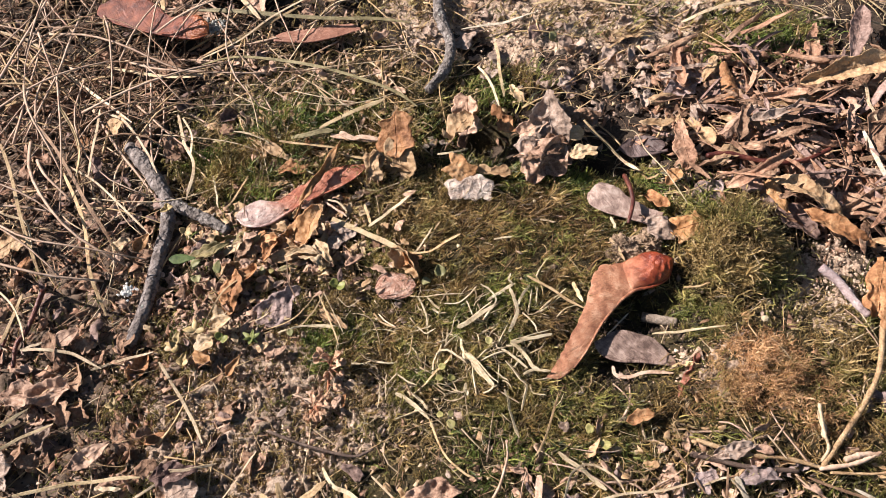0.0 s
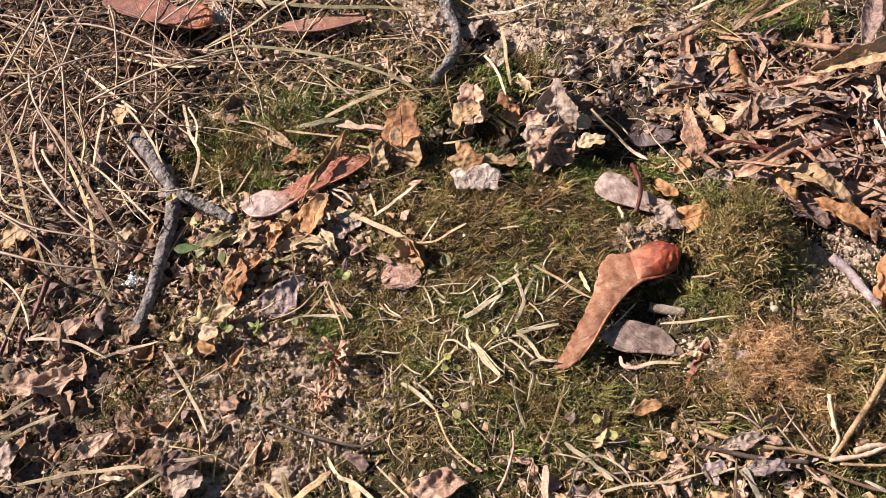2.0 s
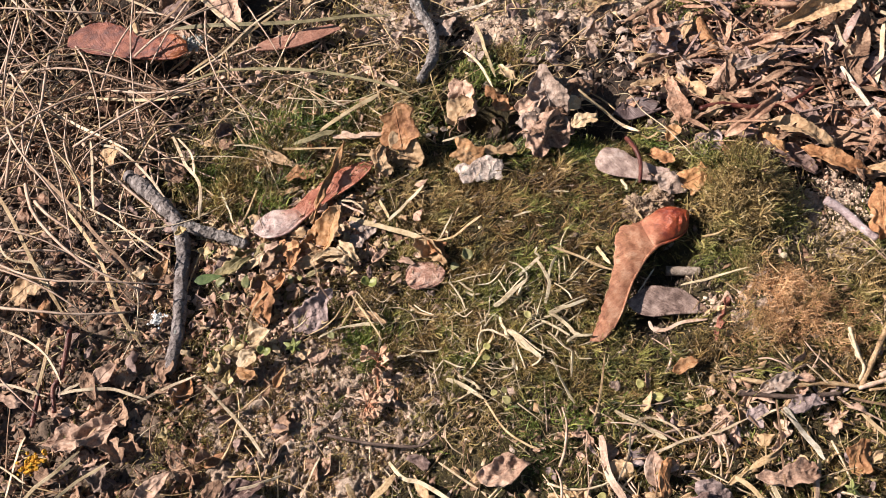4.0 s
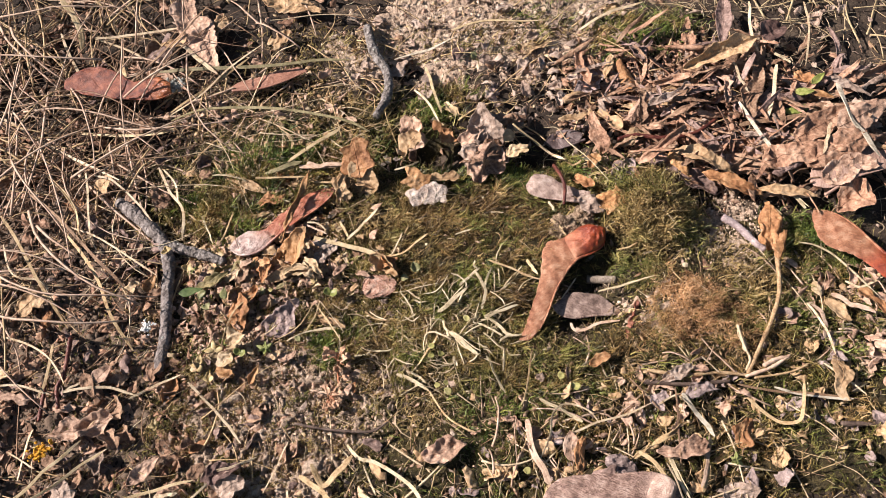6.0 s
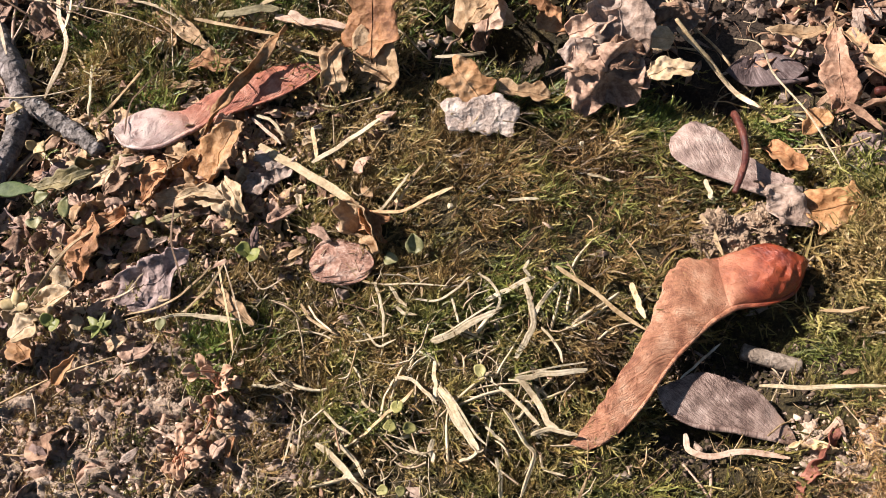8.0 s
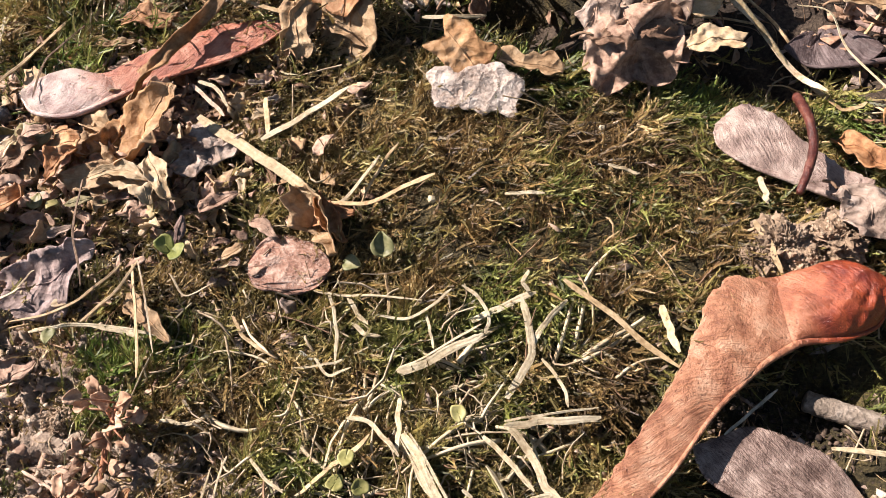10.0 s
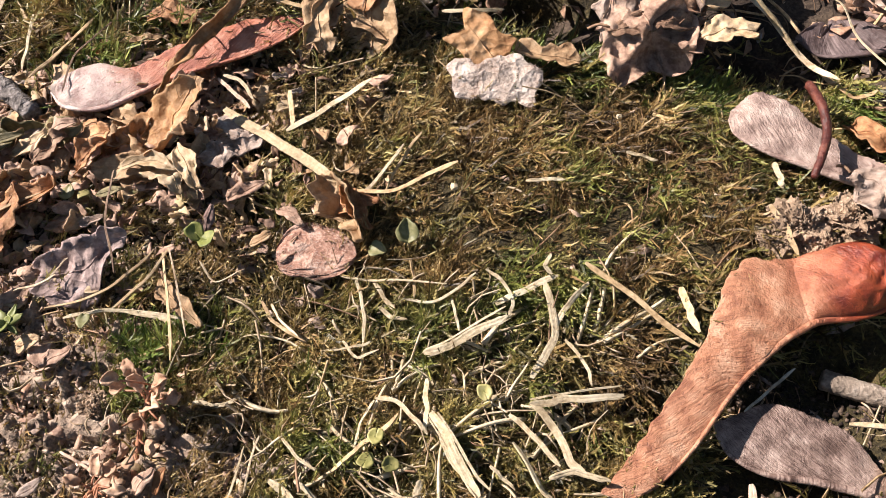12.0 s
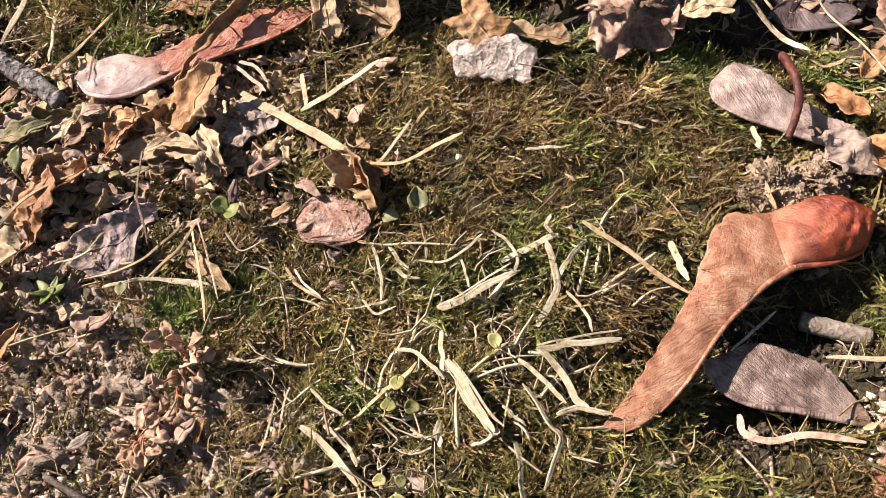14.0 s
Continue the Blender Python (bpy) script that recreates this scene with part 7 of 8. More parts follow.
straw([(-6.9, -31.4, 2.9), (-5.1, -34.1, 3.1), (-3.3, -35.9, 3.2)], 0.80, "bleached")
straw([(-12.8, -42, 2.8), (-8.9, -41.4, 3), (-6.1, -40.3, 3.1)], 0.49, "bleached")
straw([(-10, -40.4, 2.9), (-7.8, -42.6, 3.1), (-5.1, -41.3, 3.1)], 0.49, "bleached")
straw([(-40.6, -38.8, 3.9), (-36.6, -39.1, 3.8), (-32.9, -40.2, 3.9)], 0.80, "bleached")
straw([(-37.8, -29.1, 3.5), (-34.7, -36.9, 4.6), (-31.6, -45.8, 6)], 0.41, "tan")
straw([(-46.6, -18.2, 7), (-46.1, -25.3, 6.6), (-42.6, -34.1, 5.9)], 0.32, "brown")
straw([(-52, -39.1, 4.1), (-45.7, -37.3, 4.4), (-41.4, -33.4, 4.5), (-38.8, -29.6, 4.6)], 0.41, "tan")
straw([(-69.9, -40.7, 5.2), (-67.8, -33.2, 5.2), (-64, -26.9, 5.8), (-57, -22.4, 6.4)], 0.53, "tan")
straw([(-60.9, 11.9, 2), (-56.3, 10, 2.4), (-50, 10.6, 2.6)], 0.70, "bleached")
straw([(-78.3, 19.6, 0.3), (-72.7, 12.8, 1.3), (-69.2, 9, 1.9)], 0.47, "tan")
straw([(-76, 4.3, 0.5), (-71.2, 8.1, 2.1), (-61.8, 14.7, 2.8)], 0.47, "tan")
straw([(-28.6, -50.3, 2.7), (-25.3, -50.3, 2.5), (-22.4, -49.3, 2.4)], 0.68, "bleached")
straw([(-21.4, -63.2, 3.1), (-20.8, -58.6, 2.6), (-20.7, -55.4, 2.6)], 0.38, "bleached")
straw([(54.5, -46.7, 3.6), (61.7, -46.9, 4.4), (67.7, -46.6, 4.9), (74.2, -46.5, 5.8)], 0.92, "bleached")
straw([(42.8, -54.8, 1.2), (43.3, -57.1, 1.3), (47.3, -57.8, 1.5), (53.1, -57.0, 1.6), (58.7, -57.6, 1.8)], 0.95, "pinkish")
leaf_strip([(58.4, -55.9, 2.2), (62.1, -55.6, 2.6), (66.4, -56.4, 3.0)], 1.7, "tan")
straw([(60.6, -55.8, 2.2), (64.1, -53.9, 2.6), (66.5, -51.2, 3.1), (66.9, -55.0, 3.2)], 0.8, "pinkish")
leaf_strip([(66.2, -52.6, 3.0), (63.6, -56.9, 2.6), (61.1, -60.4, 2.0), (59.0, -64.2, 1.4)], 2.3, "reddish")
straw([(42.5, -45.6, 1.6), (49.8, -38.7, 0.4)], 0.42, "greyish")
straw([(55.1, 19.7, 7.7), (59.6, 18.1, 7.9), (62.1, 12.2, 6.8), (65.8, 1.6, 9.8), (68.9, -8, 10.9), (69.7, -10.2, 10.5)], 0.44, "bleached")
stalk([(44.3, 23.8, 8.2), (47.5, 20.3, 6.5), (51.8, 17.2, 3.4), (55.6, 13.5, 0.5)], 0.91, "yellow")
straw([(58.6, 13.1, -1.4), (60.7, 9.2, -0.5), (62.8, 5.2, 1.7), (65.8, 6.1, 2.3)], 0.88, "tan")
straw([(48.2, -9.6, 4.8), (49.1, -12.4, 4.4), (49.4, -13, 3.9)], 1.03, "bleached")
straw([(46.6, -17.3, 6), (48.6, -20.3, 5.6), (50, -24.5, 5)], 0.71, "tan")
straw([(-35.8, 2.7, 3.5), (-32.7, 1.2, 3.9), (-29.8, -2.3, 4.4)], 0.79, "bleached")
straw([(-24.7, 0.3, 3.6), (-23.8, -3.4, 3.6), (-22.9, -6.8, 3.6)], 0.77, "tan")
straw([(-1.8, 15.4, 6), (3.6, 16.4, 5.5), (7.9, 19.5, 2.7)], 0.94, "bleached")
straw([(-32.7, 19, 5.3), (-27.3, 16.9, 5.2), (-20.9, 15.6, 5.1)], 0.93, "tan")
straw([(-32.3, 26, 6.3), (-26.1, 23.1, 6.5), (-19.1, 22.1, 6.5)], 1.90, "pinkish")
straw([(-50.8, 22.9, 7.1), (-41.7, 21, 7.4), (-32.2, 18.8, 7.3)], 0.71, "tan")
straw([(-66.4, 30.2, 4.4), (-60.6, 28.4, 4.4), (-54.9, 24.5, 4.6)], 1.34, "bleached")
straw([(72.3, -33.8, 6.7), (69.1, -34.3, 5.7), (65.1, -33.6, 4.6)], 0.66, "tan")
straw([(-47.2, 24.2, 6.4), (-41.6, 25.8, 6.5), (-33.7, 27.2, 6.3)], 1.68, "olive")

# long grass stalks
straw([(-79.3, 58.2, 4.6), (-67, 59.9, 5.4), (-51.9, 57.2, 5.9), (-37.1, 52, 7), (-22.9, 45.3, 6.8), (-12.9, 40, 6.5), (-7, 34.8, 5.6)], 1.11, "olive")
straw([(-94.6, 82.2, 3), (-79.2, 91.5, 7), (-59.4, 106.9, 11.9)], 1.18, "brown")
straw([(-83.1, 85.1, 3.3), (-60.3, 78.8, 6.4), (-33.8, 73.9, 6.8), (-20.3, 73.3, 6.3), (-8.3, 70, 7)], 1.39, "olive")
straw([(-108.8, 110.7, 3.6), (-97.9, 103, 3), (-86.9, 92.6, 3.8)], 1.19, "pale")
straw([(-143.9, 46.9, 2.5), (-133.3, 52.9, 0.4), (-120.9, 58, -0.4), (-110.9, 59.6, 0.4)], 1.13, "tan")
straw([(-120.4, 115.1, 3), (-116.9, 101.6, 1.2), (-113.3, 91.3, 0.8)], 1.43, "pale")
straw([(-108.7, 108.7, 4.3), (-94.8, 105.9, 4.9), (-71.3, 102.4, 7.5)], 1.20, "pale")
straw([(-154.7, 82.7, 1.1), (-142.3, 78, -0.5), (-131.5, 66.9, -0.6), (-120.6, 55.9, 0.5), (-98.3, 33.5, 7)], 1.37, "pale")
straw([(-103.7, 76.7, 1.7), (-96.2, 83.2, 3.4), (-96.7, 92.1, 4.4)], 1.40, "tan")
straw([(-78.9, 60.2, 5.6), (-66, 67.3, 6.2), (-56, 75.6, 7.3), (-39.8, 85.9, 8)], 0.92, "pale")
straw([(-79.1, 62.8, 4.1), (-58.8, 72.7, 6.3), (-46.5, 80.2, 7)], 0.92, "tan")
straw([(-73.3, 95.5, 6.7), (-67.4, 86.9, 6.4), (-59.3, 74.1, 8.2)], 2.11, "pale")
straw([(-118.8, 131, 6.4), (-116.3, 124.1, 6), (-112.1, 116.2, 5.3), (-111.5, 103.1, 3.2)], 3.14, "yellow")
straw([(-119.2, 67.9, -2.5), (-101, 59.2, 0.7), (-85.3, 54.6, 3.7), (-78.1, 54.1, 4.9)], 1.34, "yellow")
straw([(-111.7, 43.3, 2.7), (-110.2, 27.1, 5.3), (-109.2, 13.3, 6.7)], 1.06, "pale")
straw([(-108.3, 40.4, 3.7), (-100.7, 34.6, 5.6), (-93.1, 23.5, 6.1), (-88.4, 14.1, 6.4)], 1.06, "pale")
straw([(-85.6, 39.1, 3.2), (-82.2, 27.6, 3.6), (-78.3, 18.1, 3.9), (-79, 5.1, 4.1)], 1.26, "pale")
straw([(-83.6, 37.1, 3.4), (-79.6, 29.9, 4.2), (-79.3, 21.4, 4.3)], 1.07, "pale")
straw([(-140.5, 29.7, 5), (-133, 15, 6.4), (-124.8, -3.9, 8), (-116, -21.8, 8.7)], 0.99, "tan")
straw([(-119.9, 21.3, 4.5), (-107.9, 13, 5.4), (-96.5, 1.6, 6.1), (-88.1, -7.2, 5.1)], 0.81, "pale")
straw([(-139.1, 16.9, 5.7), (-135.3, 4, 6.4), (-125.3, -1.3, 6.8), (-121.6, -11.2, 7.1)], 1.00, "pale")
straw([(-127, 47.2, 0.6), (-115.5, 28.6, 4.9), (-113, 14.3, 6.4)], 1.07, "tan")
straw([(-132.4, 39.2, 2.9), (-119.6, 22.1, 5.1), (-105.8, 0.9, 7.3), (-98.3, -10.6, 7.7)], 1.01, "brown")
straw([(-117.8, 16.8, 5), (-108.1, -2.8, 6.7), (-103.1, -19.7, 7.4), (-96.9, -33.2, 6.1)], 0.97, "tan")
straw([(-142.5, -34.7, 5.3), (-133.2, -36.7, 6.2), (-122.3, -42.5, 6.8)], 0.93, "pale")
straw([(-119.5, -42.5, 6), (-112.7, -42.6, 6.3), (-106.6, -43.4, 5.9), (-96.4, -48.5, 5.2)], 1.11, "pale")
straw([(-119.4, -42.1, 6), (-113.6, -40.4, 6.1)], 0.93, "pale")
straw([(-99.4, -48.6, 4.3), (-92.9, -46.4, 4.1), (-83.3, -44.1, 4)], 0.93, "pale")
straw([(-81.2, -47.2, 4), (-75.7, -55.3, 3.7), (-71.1, -62.6, 3.9), (-67.1, -70.4, 4)], 1.09, "pale")
straw([(-139.6, -76.1, 6.8), (-129.5, -70.9, 7.1), (-122.7, -65.5, 7.1), (-113.1, -59.7, 7.2)], 1.24, "yellow")
straw([(-138, -76.5, 6.7), (-126.3, -73.4, 6.9), (-114.4, -67.4, 6.6), (-106, -63.7, 6.9)], 1.06, "yellow")
straw([(-114.1, -81.7, 4.4), (-103.8, -80, 4.9), (-91.8, -78.8, 4.7), (-81.9, -78.5, 4.5)], 1.22, "yellow")
straw([(-88.8, -87.4, 3), (-78.5, -80.6, 3.9), (-70.2, -77.9, 4.5)], 0.88, "pale")
straw([(-79.7, -77.3, 4.6), (-71, -77.2, 4.6), (-63, -76, 4.3)], 1.06, "pale")
straw([(-134.9, -58.1, 6.4), (-127.4, -64.5, 6.1)], 0.88, "pale")
straw([(-132.4, -67.4, 6.2), (-129.9, -57.1, 5.9), (-127.8, -52, 5.8)], 0.89, "pale")
straw([(-122, -25.2, 6.6), (-123.5, -35.2, 7), (-125.9, -42.7, 6.6)], 0.93, "tan")
straw([(-138.5, -17.8, 4.5), (-129.7, -23, 5.6), (-122, -31.5, 7), (-118.3, -40, 7)], 0.94, "pale")
straw([(-94, -80.4, 3.8), (-87.3, -81.2, 3.4)], 1.40, "pale")
straw([(-35.4, -78.1, 3.3), (-33.3, -83.2, 3.5), (-28.4, -85.4, 3.6), (-22.6, -91.4, 4.3), (-18.3, -97.3, 4.7), (-16.8, -105.7, 4)], 1.40, "bleached")
straw([(-34.8, -93.2, 3.5), (-29.4, -98.6, 3.9), (-22.7, -103.5, 4.1)], 1.72, "bleached")
straw([(-16.4, -59.4, 2.8), (-11.6, -63, 3), (-7.8, -67, 2.8)], 1.48, "bleached")
straw([(-7.8, -67, 2.8), (-4.5, -76.2, 3.3), (-0.2, -81, 3.3), (3.2, -83.2, 2.9)], 0.54, "tan")
straw([(-23, -81.2, 3.6), (-19.1, -85.5, 3.8), (-14.8, -90.1, 4.3)], 0.71, "pale")
straw([(-47.2, -81.4, 3.5), (-44.6, -88.9, 3.4), (-38.9, -84.8, 4), (-35.2, -82.2, 4.4)], 1.77, "tan")
straw([(-51.2, -83.9, 3.2), (-45.3, -90.4, 3), (-42.3, -94.6, 2.9)], 1.57, "tan")
straw([(-52.9, -73.1, 3.6), (-57.7, -80, 2.9), (-62.5, -86.7, 2.7)], 0.71, "pale")
straw([(12.8, -60.4, 3.9), (13.8, -67.1, 3.9), (15.1, -73.7, 3.7)], 1.11, "bleached")
straw([(19, -78.5, 3.7), (22.3, -73.4, 4.7), (26.4, -63, 6.2)], 0.55, "tan")
straw([(19.3, -83.3, 4.6), (18.7, -91.4, 4.3), (20, -98.9, 4.1), (20.6, -103.9, 3.9)], 1.93, "pinkish")
straw([(30.3, -90.8, 4), (39.7, -89.4, 4.2), (49.2, -88.9, 3.9), (58.8, -87.2, 3.4)], 0.91, "pale")
straw([(24.7, -77.9, 4.6), (32, -84.4, 4.4), (35.4, -88.3, 4.2)], 1.45, "bleached")
straw([(-32, -85.4, 3.5), (-30.1, -95.3, 3.9)], 0.69, "pale")
straw([(-55.3, -87.3, 2.8), (-55.5, -91.1, 2.8), (-55.6, -96.2, 3)], 0.87, "pale")
straw([(68.8, -86.3, 3.8), (70.4, -93.2, 3.3), (73.7, -101.5, 3.2)], 1.45, "greyish")
straw([(72.2, -100.6, 3.2), (67.1, -110, 3.5), (63.6, -116.5, 3.3)], 1.58, "tan")
straw([(78.8, -76.6, 4.4), (82.4, -82.7, 3.3)], 0.74, "pale")
straw([(93.2, -71.1, 5.5), (92.9, -78.7, 4.1)], 1.68, "pale")
straw([(97.5, -90.9, 2.8), (104.2, -95, 3.1), (113.6, -99, 3.8), (118.8, -100.5, 4.3)], 0.91, "greyish")
straw([(54.3, -77.8, 3.6), (57.1, -83.3, 3.5), (60.2, -90.2, 3.4)], 0.55, "brown")
straw([(66.8, -84.3, 4.9), (63.8, -94.8, 4.3), (59.9, -107.2, 4.6)], 0.54, "brown")
straw([(57.7, -102.7, 3.4), (58.1, -109.7, 3.6), (59.1, -117.2, 3.3)], 1.58, "bleached")
straw([(49.3, -100.7, 4.7), (52.3, -105, 4.6), (54, -112.4, 4.5), (51, -115.5, 4.4)], 1.22, "tan")
straw([(126.5, -44.9, 4.3), (132.4, -48.5, 4), (137.8, -55.2, 3.3), (144.1, -70, 2.8)], 0.80, "bleached")
straw([(132, -28.1, 6.2), (133.6, -34.4, 6.2)], 1.65, "bleached")
straw([(135.6, -62, 3), (140.2, -65.3, 2.9), (148.7, -63.3, 2.8)], 0.98, "pale")
straw([(119.7, -66.5, 3.4), (121.3, -75.6, 3.6), (120.4, -85.3, 4)], 0.95, "pale")
straw([(135.8, 34, 6), (134.7, 26.4, 6.4), (135, 18.2, 6.7)], 1.36, "pale")
straw([(153.6, 61.7, 7), (147.4, 45.2, 7.3), (146.1, 35.7, 7.3)], 1.40, "pale")
straw([(129.6, 14.7, 6.5), (130.5, 6.2, 6.3), (131.6, -5.7, 7.2), (133.6, -9.3, 7.2)], 1.29, "greyish")
straw([(155.6, -4.6, 10.3), (151.4, -10.4, 10.4), (147.3, -16.3, 9.9)], 1.51, "pale")
straw([(166.7, 12.1, 9.3), (163.8, -5.8, 10.9), (164.4, -23, 11.8)], 1.97, "greyish")
straw([(174.4, 55.9, 7.4), (171.2, 43.2, 6.5), (162, 26, 5.9)], 0.94, "pale")
straw([(125.6, 5.1, 5.8), (148.5, 4.2, 5), (157, 3.1, 5.4)], 1.98, "brown")
straw([(152.4, 34.1, 6.4), (157.1, 28.6, 6.1)], 1.60, "bleached")
straw([(151.1, 28.5, 6.2), (145.2, 18.2, 6.1), (136.8, 4.8, 6.1)], 1.80, "pale")
straw([(13.1, 53.1, 2.3), (16.8, 44.6, 4.2), (19, 35.2, 3)], 1.12, "pale")
straw([(20.2, 64.2, 1.3), (20.6, 51, 2.6), (21.1, 39, 2.9)], 1.36, "yellow")
straw([(8.8, 70.5, 1.9), (23.1, 71.2, 2.9), (35.9, 75.2, 3.7)], 1.16, "greyish")
straw([(34.4, 78.6, 3.8), (46.9, 80.3, 3.9), (64.9, 75.7, 4), (74.1, 74, 3.9)], 1.42, "yellow")
straw([(84.1, 66.9, 3.1), (98.4, 73, 3.1), (114, 75.3, 3.5)], 1.43, "pale")
straw([(-49.8, 58, 4.6), (-37.8, 79.8, 5), (-27.8, 84.4, 5.8)], 0.70, "pale")
straw([(-38.8, 28.6, 5.3), (-27, 35.1, 5.2), (-17.7, 38.5, 5.7)], 1.73, "yellow")
straw([(-35, 25.9, 5.3), (-22.6, 23.2, 5.5), (-16.1, 24.2, 5.5)], 2.13, "pinkish")
straw([(-36, 99.4, 5.6), (-16.2, 98.3, 5), (2, 94, 4.8)], 0.96, "pale")
straw([(-21.7, 60, 4.2), (-13.7, 60.9, 4.4), (-5.6, 55.5, 4.9), (1.6, 47, 4.2)], 0.90, "pale")
straw([(44.7, 23.4, 6.2), (50.1, 18.5, 3.8), (56.5, 12.7, 0.5), (60, 7.4, 2.8)], 1.31, "pale")
straw([(20.3, -95.5, 3.2), (24.6, -90.1, 4.4), (27.4, -83.6, 5.5), (32.6, -82, 5.4), (38.2, -85.1, 5), (40.5, -89.6, 4.2)], 0.73, "pale")
leaf_strip([(46.2, -102.4, 3.8), (52.5, -100.3, 3.8), (59.9, -97.9, 3.9), (66.5, -95.1, 4.3)], 1.61, "tan")
straw([(60.1, -87.9, 3.4), (66.1, -86.7, 4.2), (69.2, -90.5, 4.5)], 0.73, "pale")
straw([(55.5, -106.3, 6.6), (56.4, -111.8, 6.5), (56.3, -116.9, 6.3), (57.2, -121.3, 6.2)], 0.69, "pale")
straw([(71.8, -101.1, 3.2), (67.9, -108.6, 4), (63.5, -114.7, 4.4)], 1.06, "pinkish")
straw([(121.3, -66.3, 2.2), (123.2, -72.5, 2.9), (119.7, -79.5, 3.8)], 1.34, "pinkish")
straw([(128.8, -65.2, 3), (134.2, -70.6, 3.2), (140.4, -74.6, 3.1)], 1.55, "pinkish")
straw([(115.9, -87.3, 2.8), (118.9, -92.4, 3.6), (123.4, -100.1, 4.4)], 0.74, "pale")
straw([(86.5, -87.3, 2.9), (97.8, -92.5, 2.6), (109.2, -96.3, 3.5), (120.2, -100.8, 4.3)], 0.73, "brown")
stalk([(96.7, -83.8, 3.6), (101.7, -82.8, 4.1), (105.4, -83.1, 4.4)], 1.68, "pinkish")

# strip of a leaf bent over the crossing seed, and its curled neighbour
leaf_strip([(-31.8, 21.1, 7.9), (-35.4, 13.9, 7.3), (-39.6, 7.5, 6.8), (-42.5, 1.2, 6.4), (-45.5, -4, 4.4)], 2.19, "rusty")
straw([(-34.1, -3.6, 3.4), (-26.1, -9.5, 4.3), (-19.6, -13.4, 5.3), (-12.9, -17.5, 6)], 2.15, "yellow")
leaf((-16.5, -16.3, 6), (-9.4, -25.6, 3.9), 4.4, "tan", "strip", 25, 1.0, 1.4)
leaf((-13.4, -18.2, 5.6), (-8.2, -24.0, 4.4), 3.6, "orange", "ragged", -20, 1.0, 1.4)
leaf_strip([(-44.3, -4.5, 4.4), (-47.5, -8.7, 3.9), (-51.4, -12.1, 3.2)], 2.41, "rusty")

# debris beside the crossing seed
straw([(-48.9, -40.5, 4.1), (-45.9, -39.6, 4.1), (-43.2, -38.9, 4), (-37.6, -38.8, 3.8), (-30.8, -39.4, 3.7)], 0.63, "bleached")
straw([(-42.2, -38.3, 4), (-38.6, -34.1, 4.6), (-36.1, -29.4, 5.4)], 0.40, "tan")
straw([(-36.1, -29.4, 5.4), (-33.6, -34.9, 5.4), (-30.3, -42.5, 5.9)], 0.32, "pale")
straw([(-32.7, -29.6, 2.2), (-29.6, -32.9, 2.7), (-25.5, -30.9, 3.2)], 0.40, "pale")
straw([(-21, -35.5, 2.2), (-19.1, -38, 2.8), (-16, -40.5, 3.5)], 0.47, "pale")
straw([(-18.9, -53.9, 2.6), (-19.2, -56.5, 3.1), (-19.1, -61.4, 3.9)], 0.36, "pale")
straw([(-15.8, -54, 2.8), (-13.7, -56.1, 3.4), (-10.7, -58, 4)], 0.57, "bleached")
straw([(-44.2, -58.1, 2.9), (-41.1, -59.4, 2.7), (-38.6, -60.7, 2.4)], 0.36, "pinkish")
straw([(-71.7, 13.9, 3.5), (-70, 7.2, 4.3), (-68.6, 1.1, 4.7)], 0.68, "bleached")
straw([(-57, 12.2, 4.2), (-59.4, 7.5, 4.6), (-60.9, 3.1, 4.9), (-60.1, -3.4, 5.4)], 0.28, "brown")
straw([(-60.6, 12.8, 4), (-63.5, 5.5, 4.6), (-67, -0.6, 4.8)], 0.57, "tan")
straw([(-46.1, 14.9, 3.9), (-43.5, 14.1, 3.9), (-40.5, 12.4, 3.7)], 0.67, "bleached")
straw([(-36.6, 2, 3.5), (-33.1, -1.1, 3.9), (-29.8, -4.2, 4.4)], 0.63, "pinkish")
straw([(-57.1, -37, 4.3), (-53.9, -36.1, 4.7), (-51.4, -34.5, 5.2)], 0.48, "pale")
straw([(-52.9, -35, 4.2), (-51.3, -32.9, 4.7), (-50.3, -31.8, 5.2)], 0.32, "pale")
leaf((-37.3, -32.9, 2.4), (-29.8, -40.5, 3.8), 2.8, "tan", "ragged", 0, 0.5, 0.65)
leaf((-32.5, -26.1, 3.6), (-31.5, -22.5, 6.1), 1.8, "mauve", "ragged", 0, 0.5, 0.6)
leaf((-51, -25.8, 4.2), (-47.7, -24.6, 4.1), 1.7, "greytan", "ragged", 0, 0.6, 0.8)
leaf((-49.9, -20.9, 4.1), (-45.6, -20, 5.1), 1.7, "olive", "ovate", 0, 0.5, 0.4)
leaf((-30.3, -20.4, 4.3), (-25.3, -17.1, 4.2), 2.7, "pinktan", "ragged", 0, 0.6, 1.1)
leaf((-22.8, -20.5, 3), (-18, -23.8, 3.7), 2.1, "pinktan", "ragged", 0, 0.5, 0.65)
leaf((-25.8, -26.8, 2.4), (-22.7, -25.2, 3.6), 1.8, "tan", "ragged", 0, 0.5, 0.65)
leaf((-47.9, -63.8, 2.9), (-45.3, -61.8, 2.9), 1.6, "greytan", "ragged", 0, 0.5, 0.65)
leaf((-33.5, -62.4, 2.3), (-31.4, -59.4, 3.4), 1.9, "pinktan", "ragged", 0, 0.5, 0.65)
leaf((-31, -62.2, 2.4), (-29.7, -58.9, 3.4), 1.4, "orange", "ragged", 0, 0.5, 0.65)
leaf((-55.9, 9, 3.4), (-47.8, 10, 3.6), 2.1, "tan", "strip", 0, 0.6, 0.6)
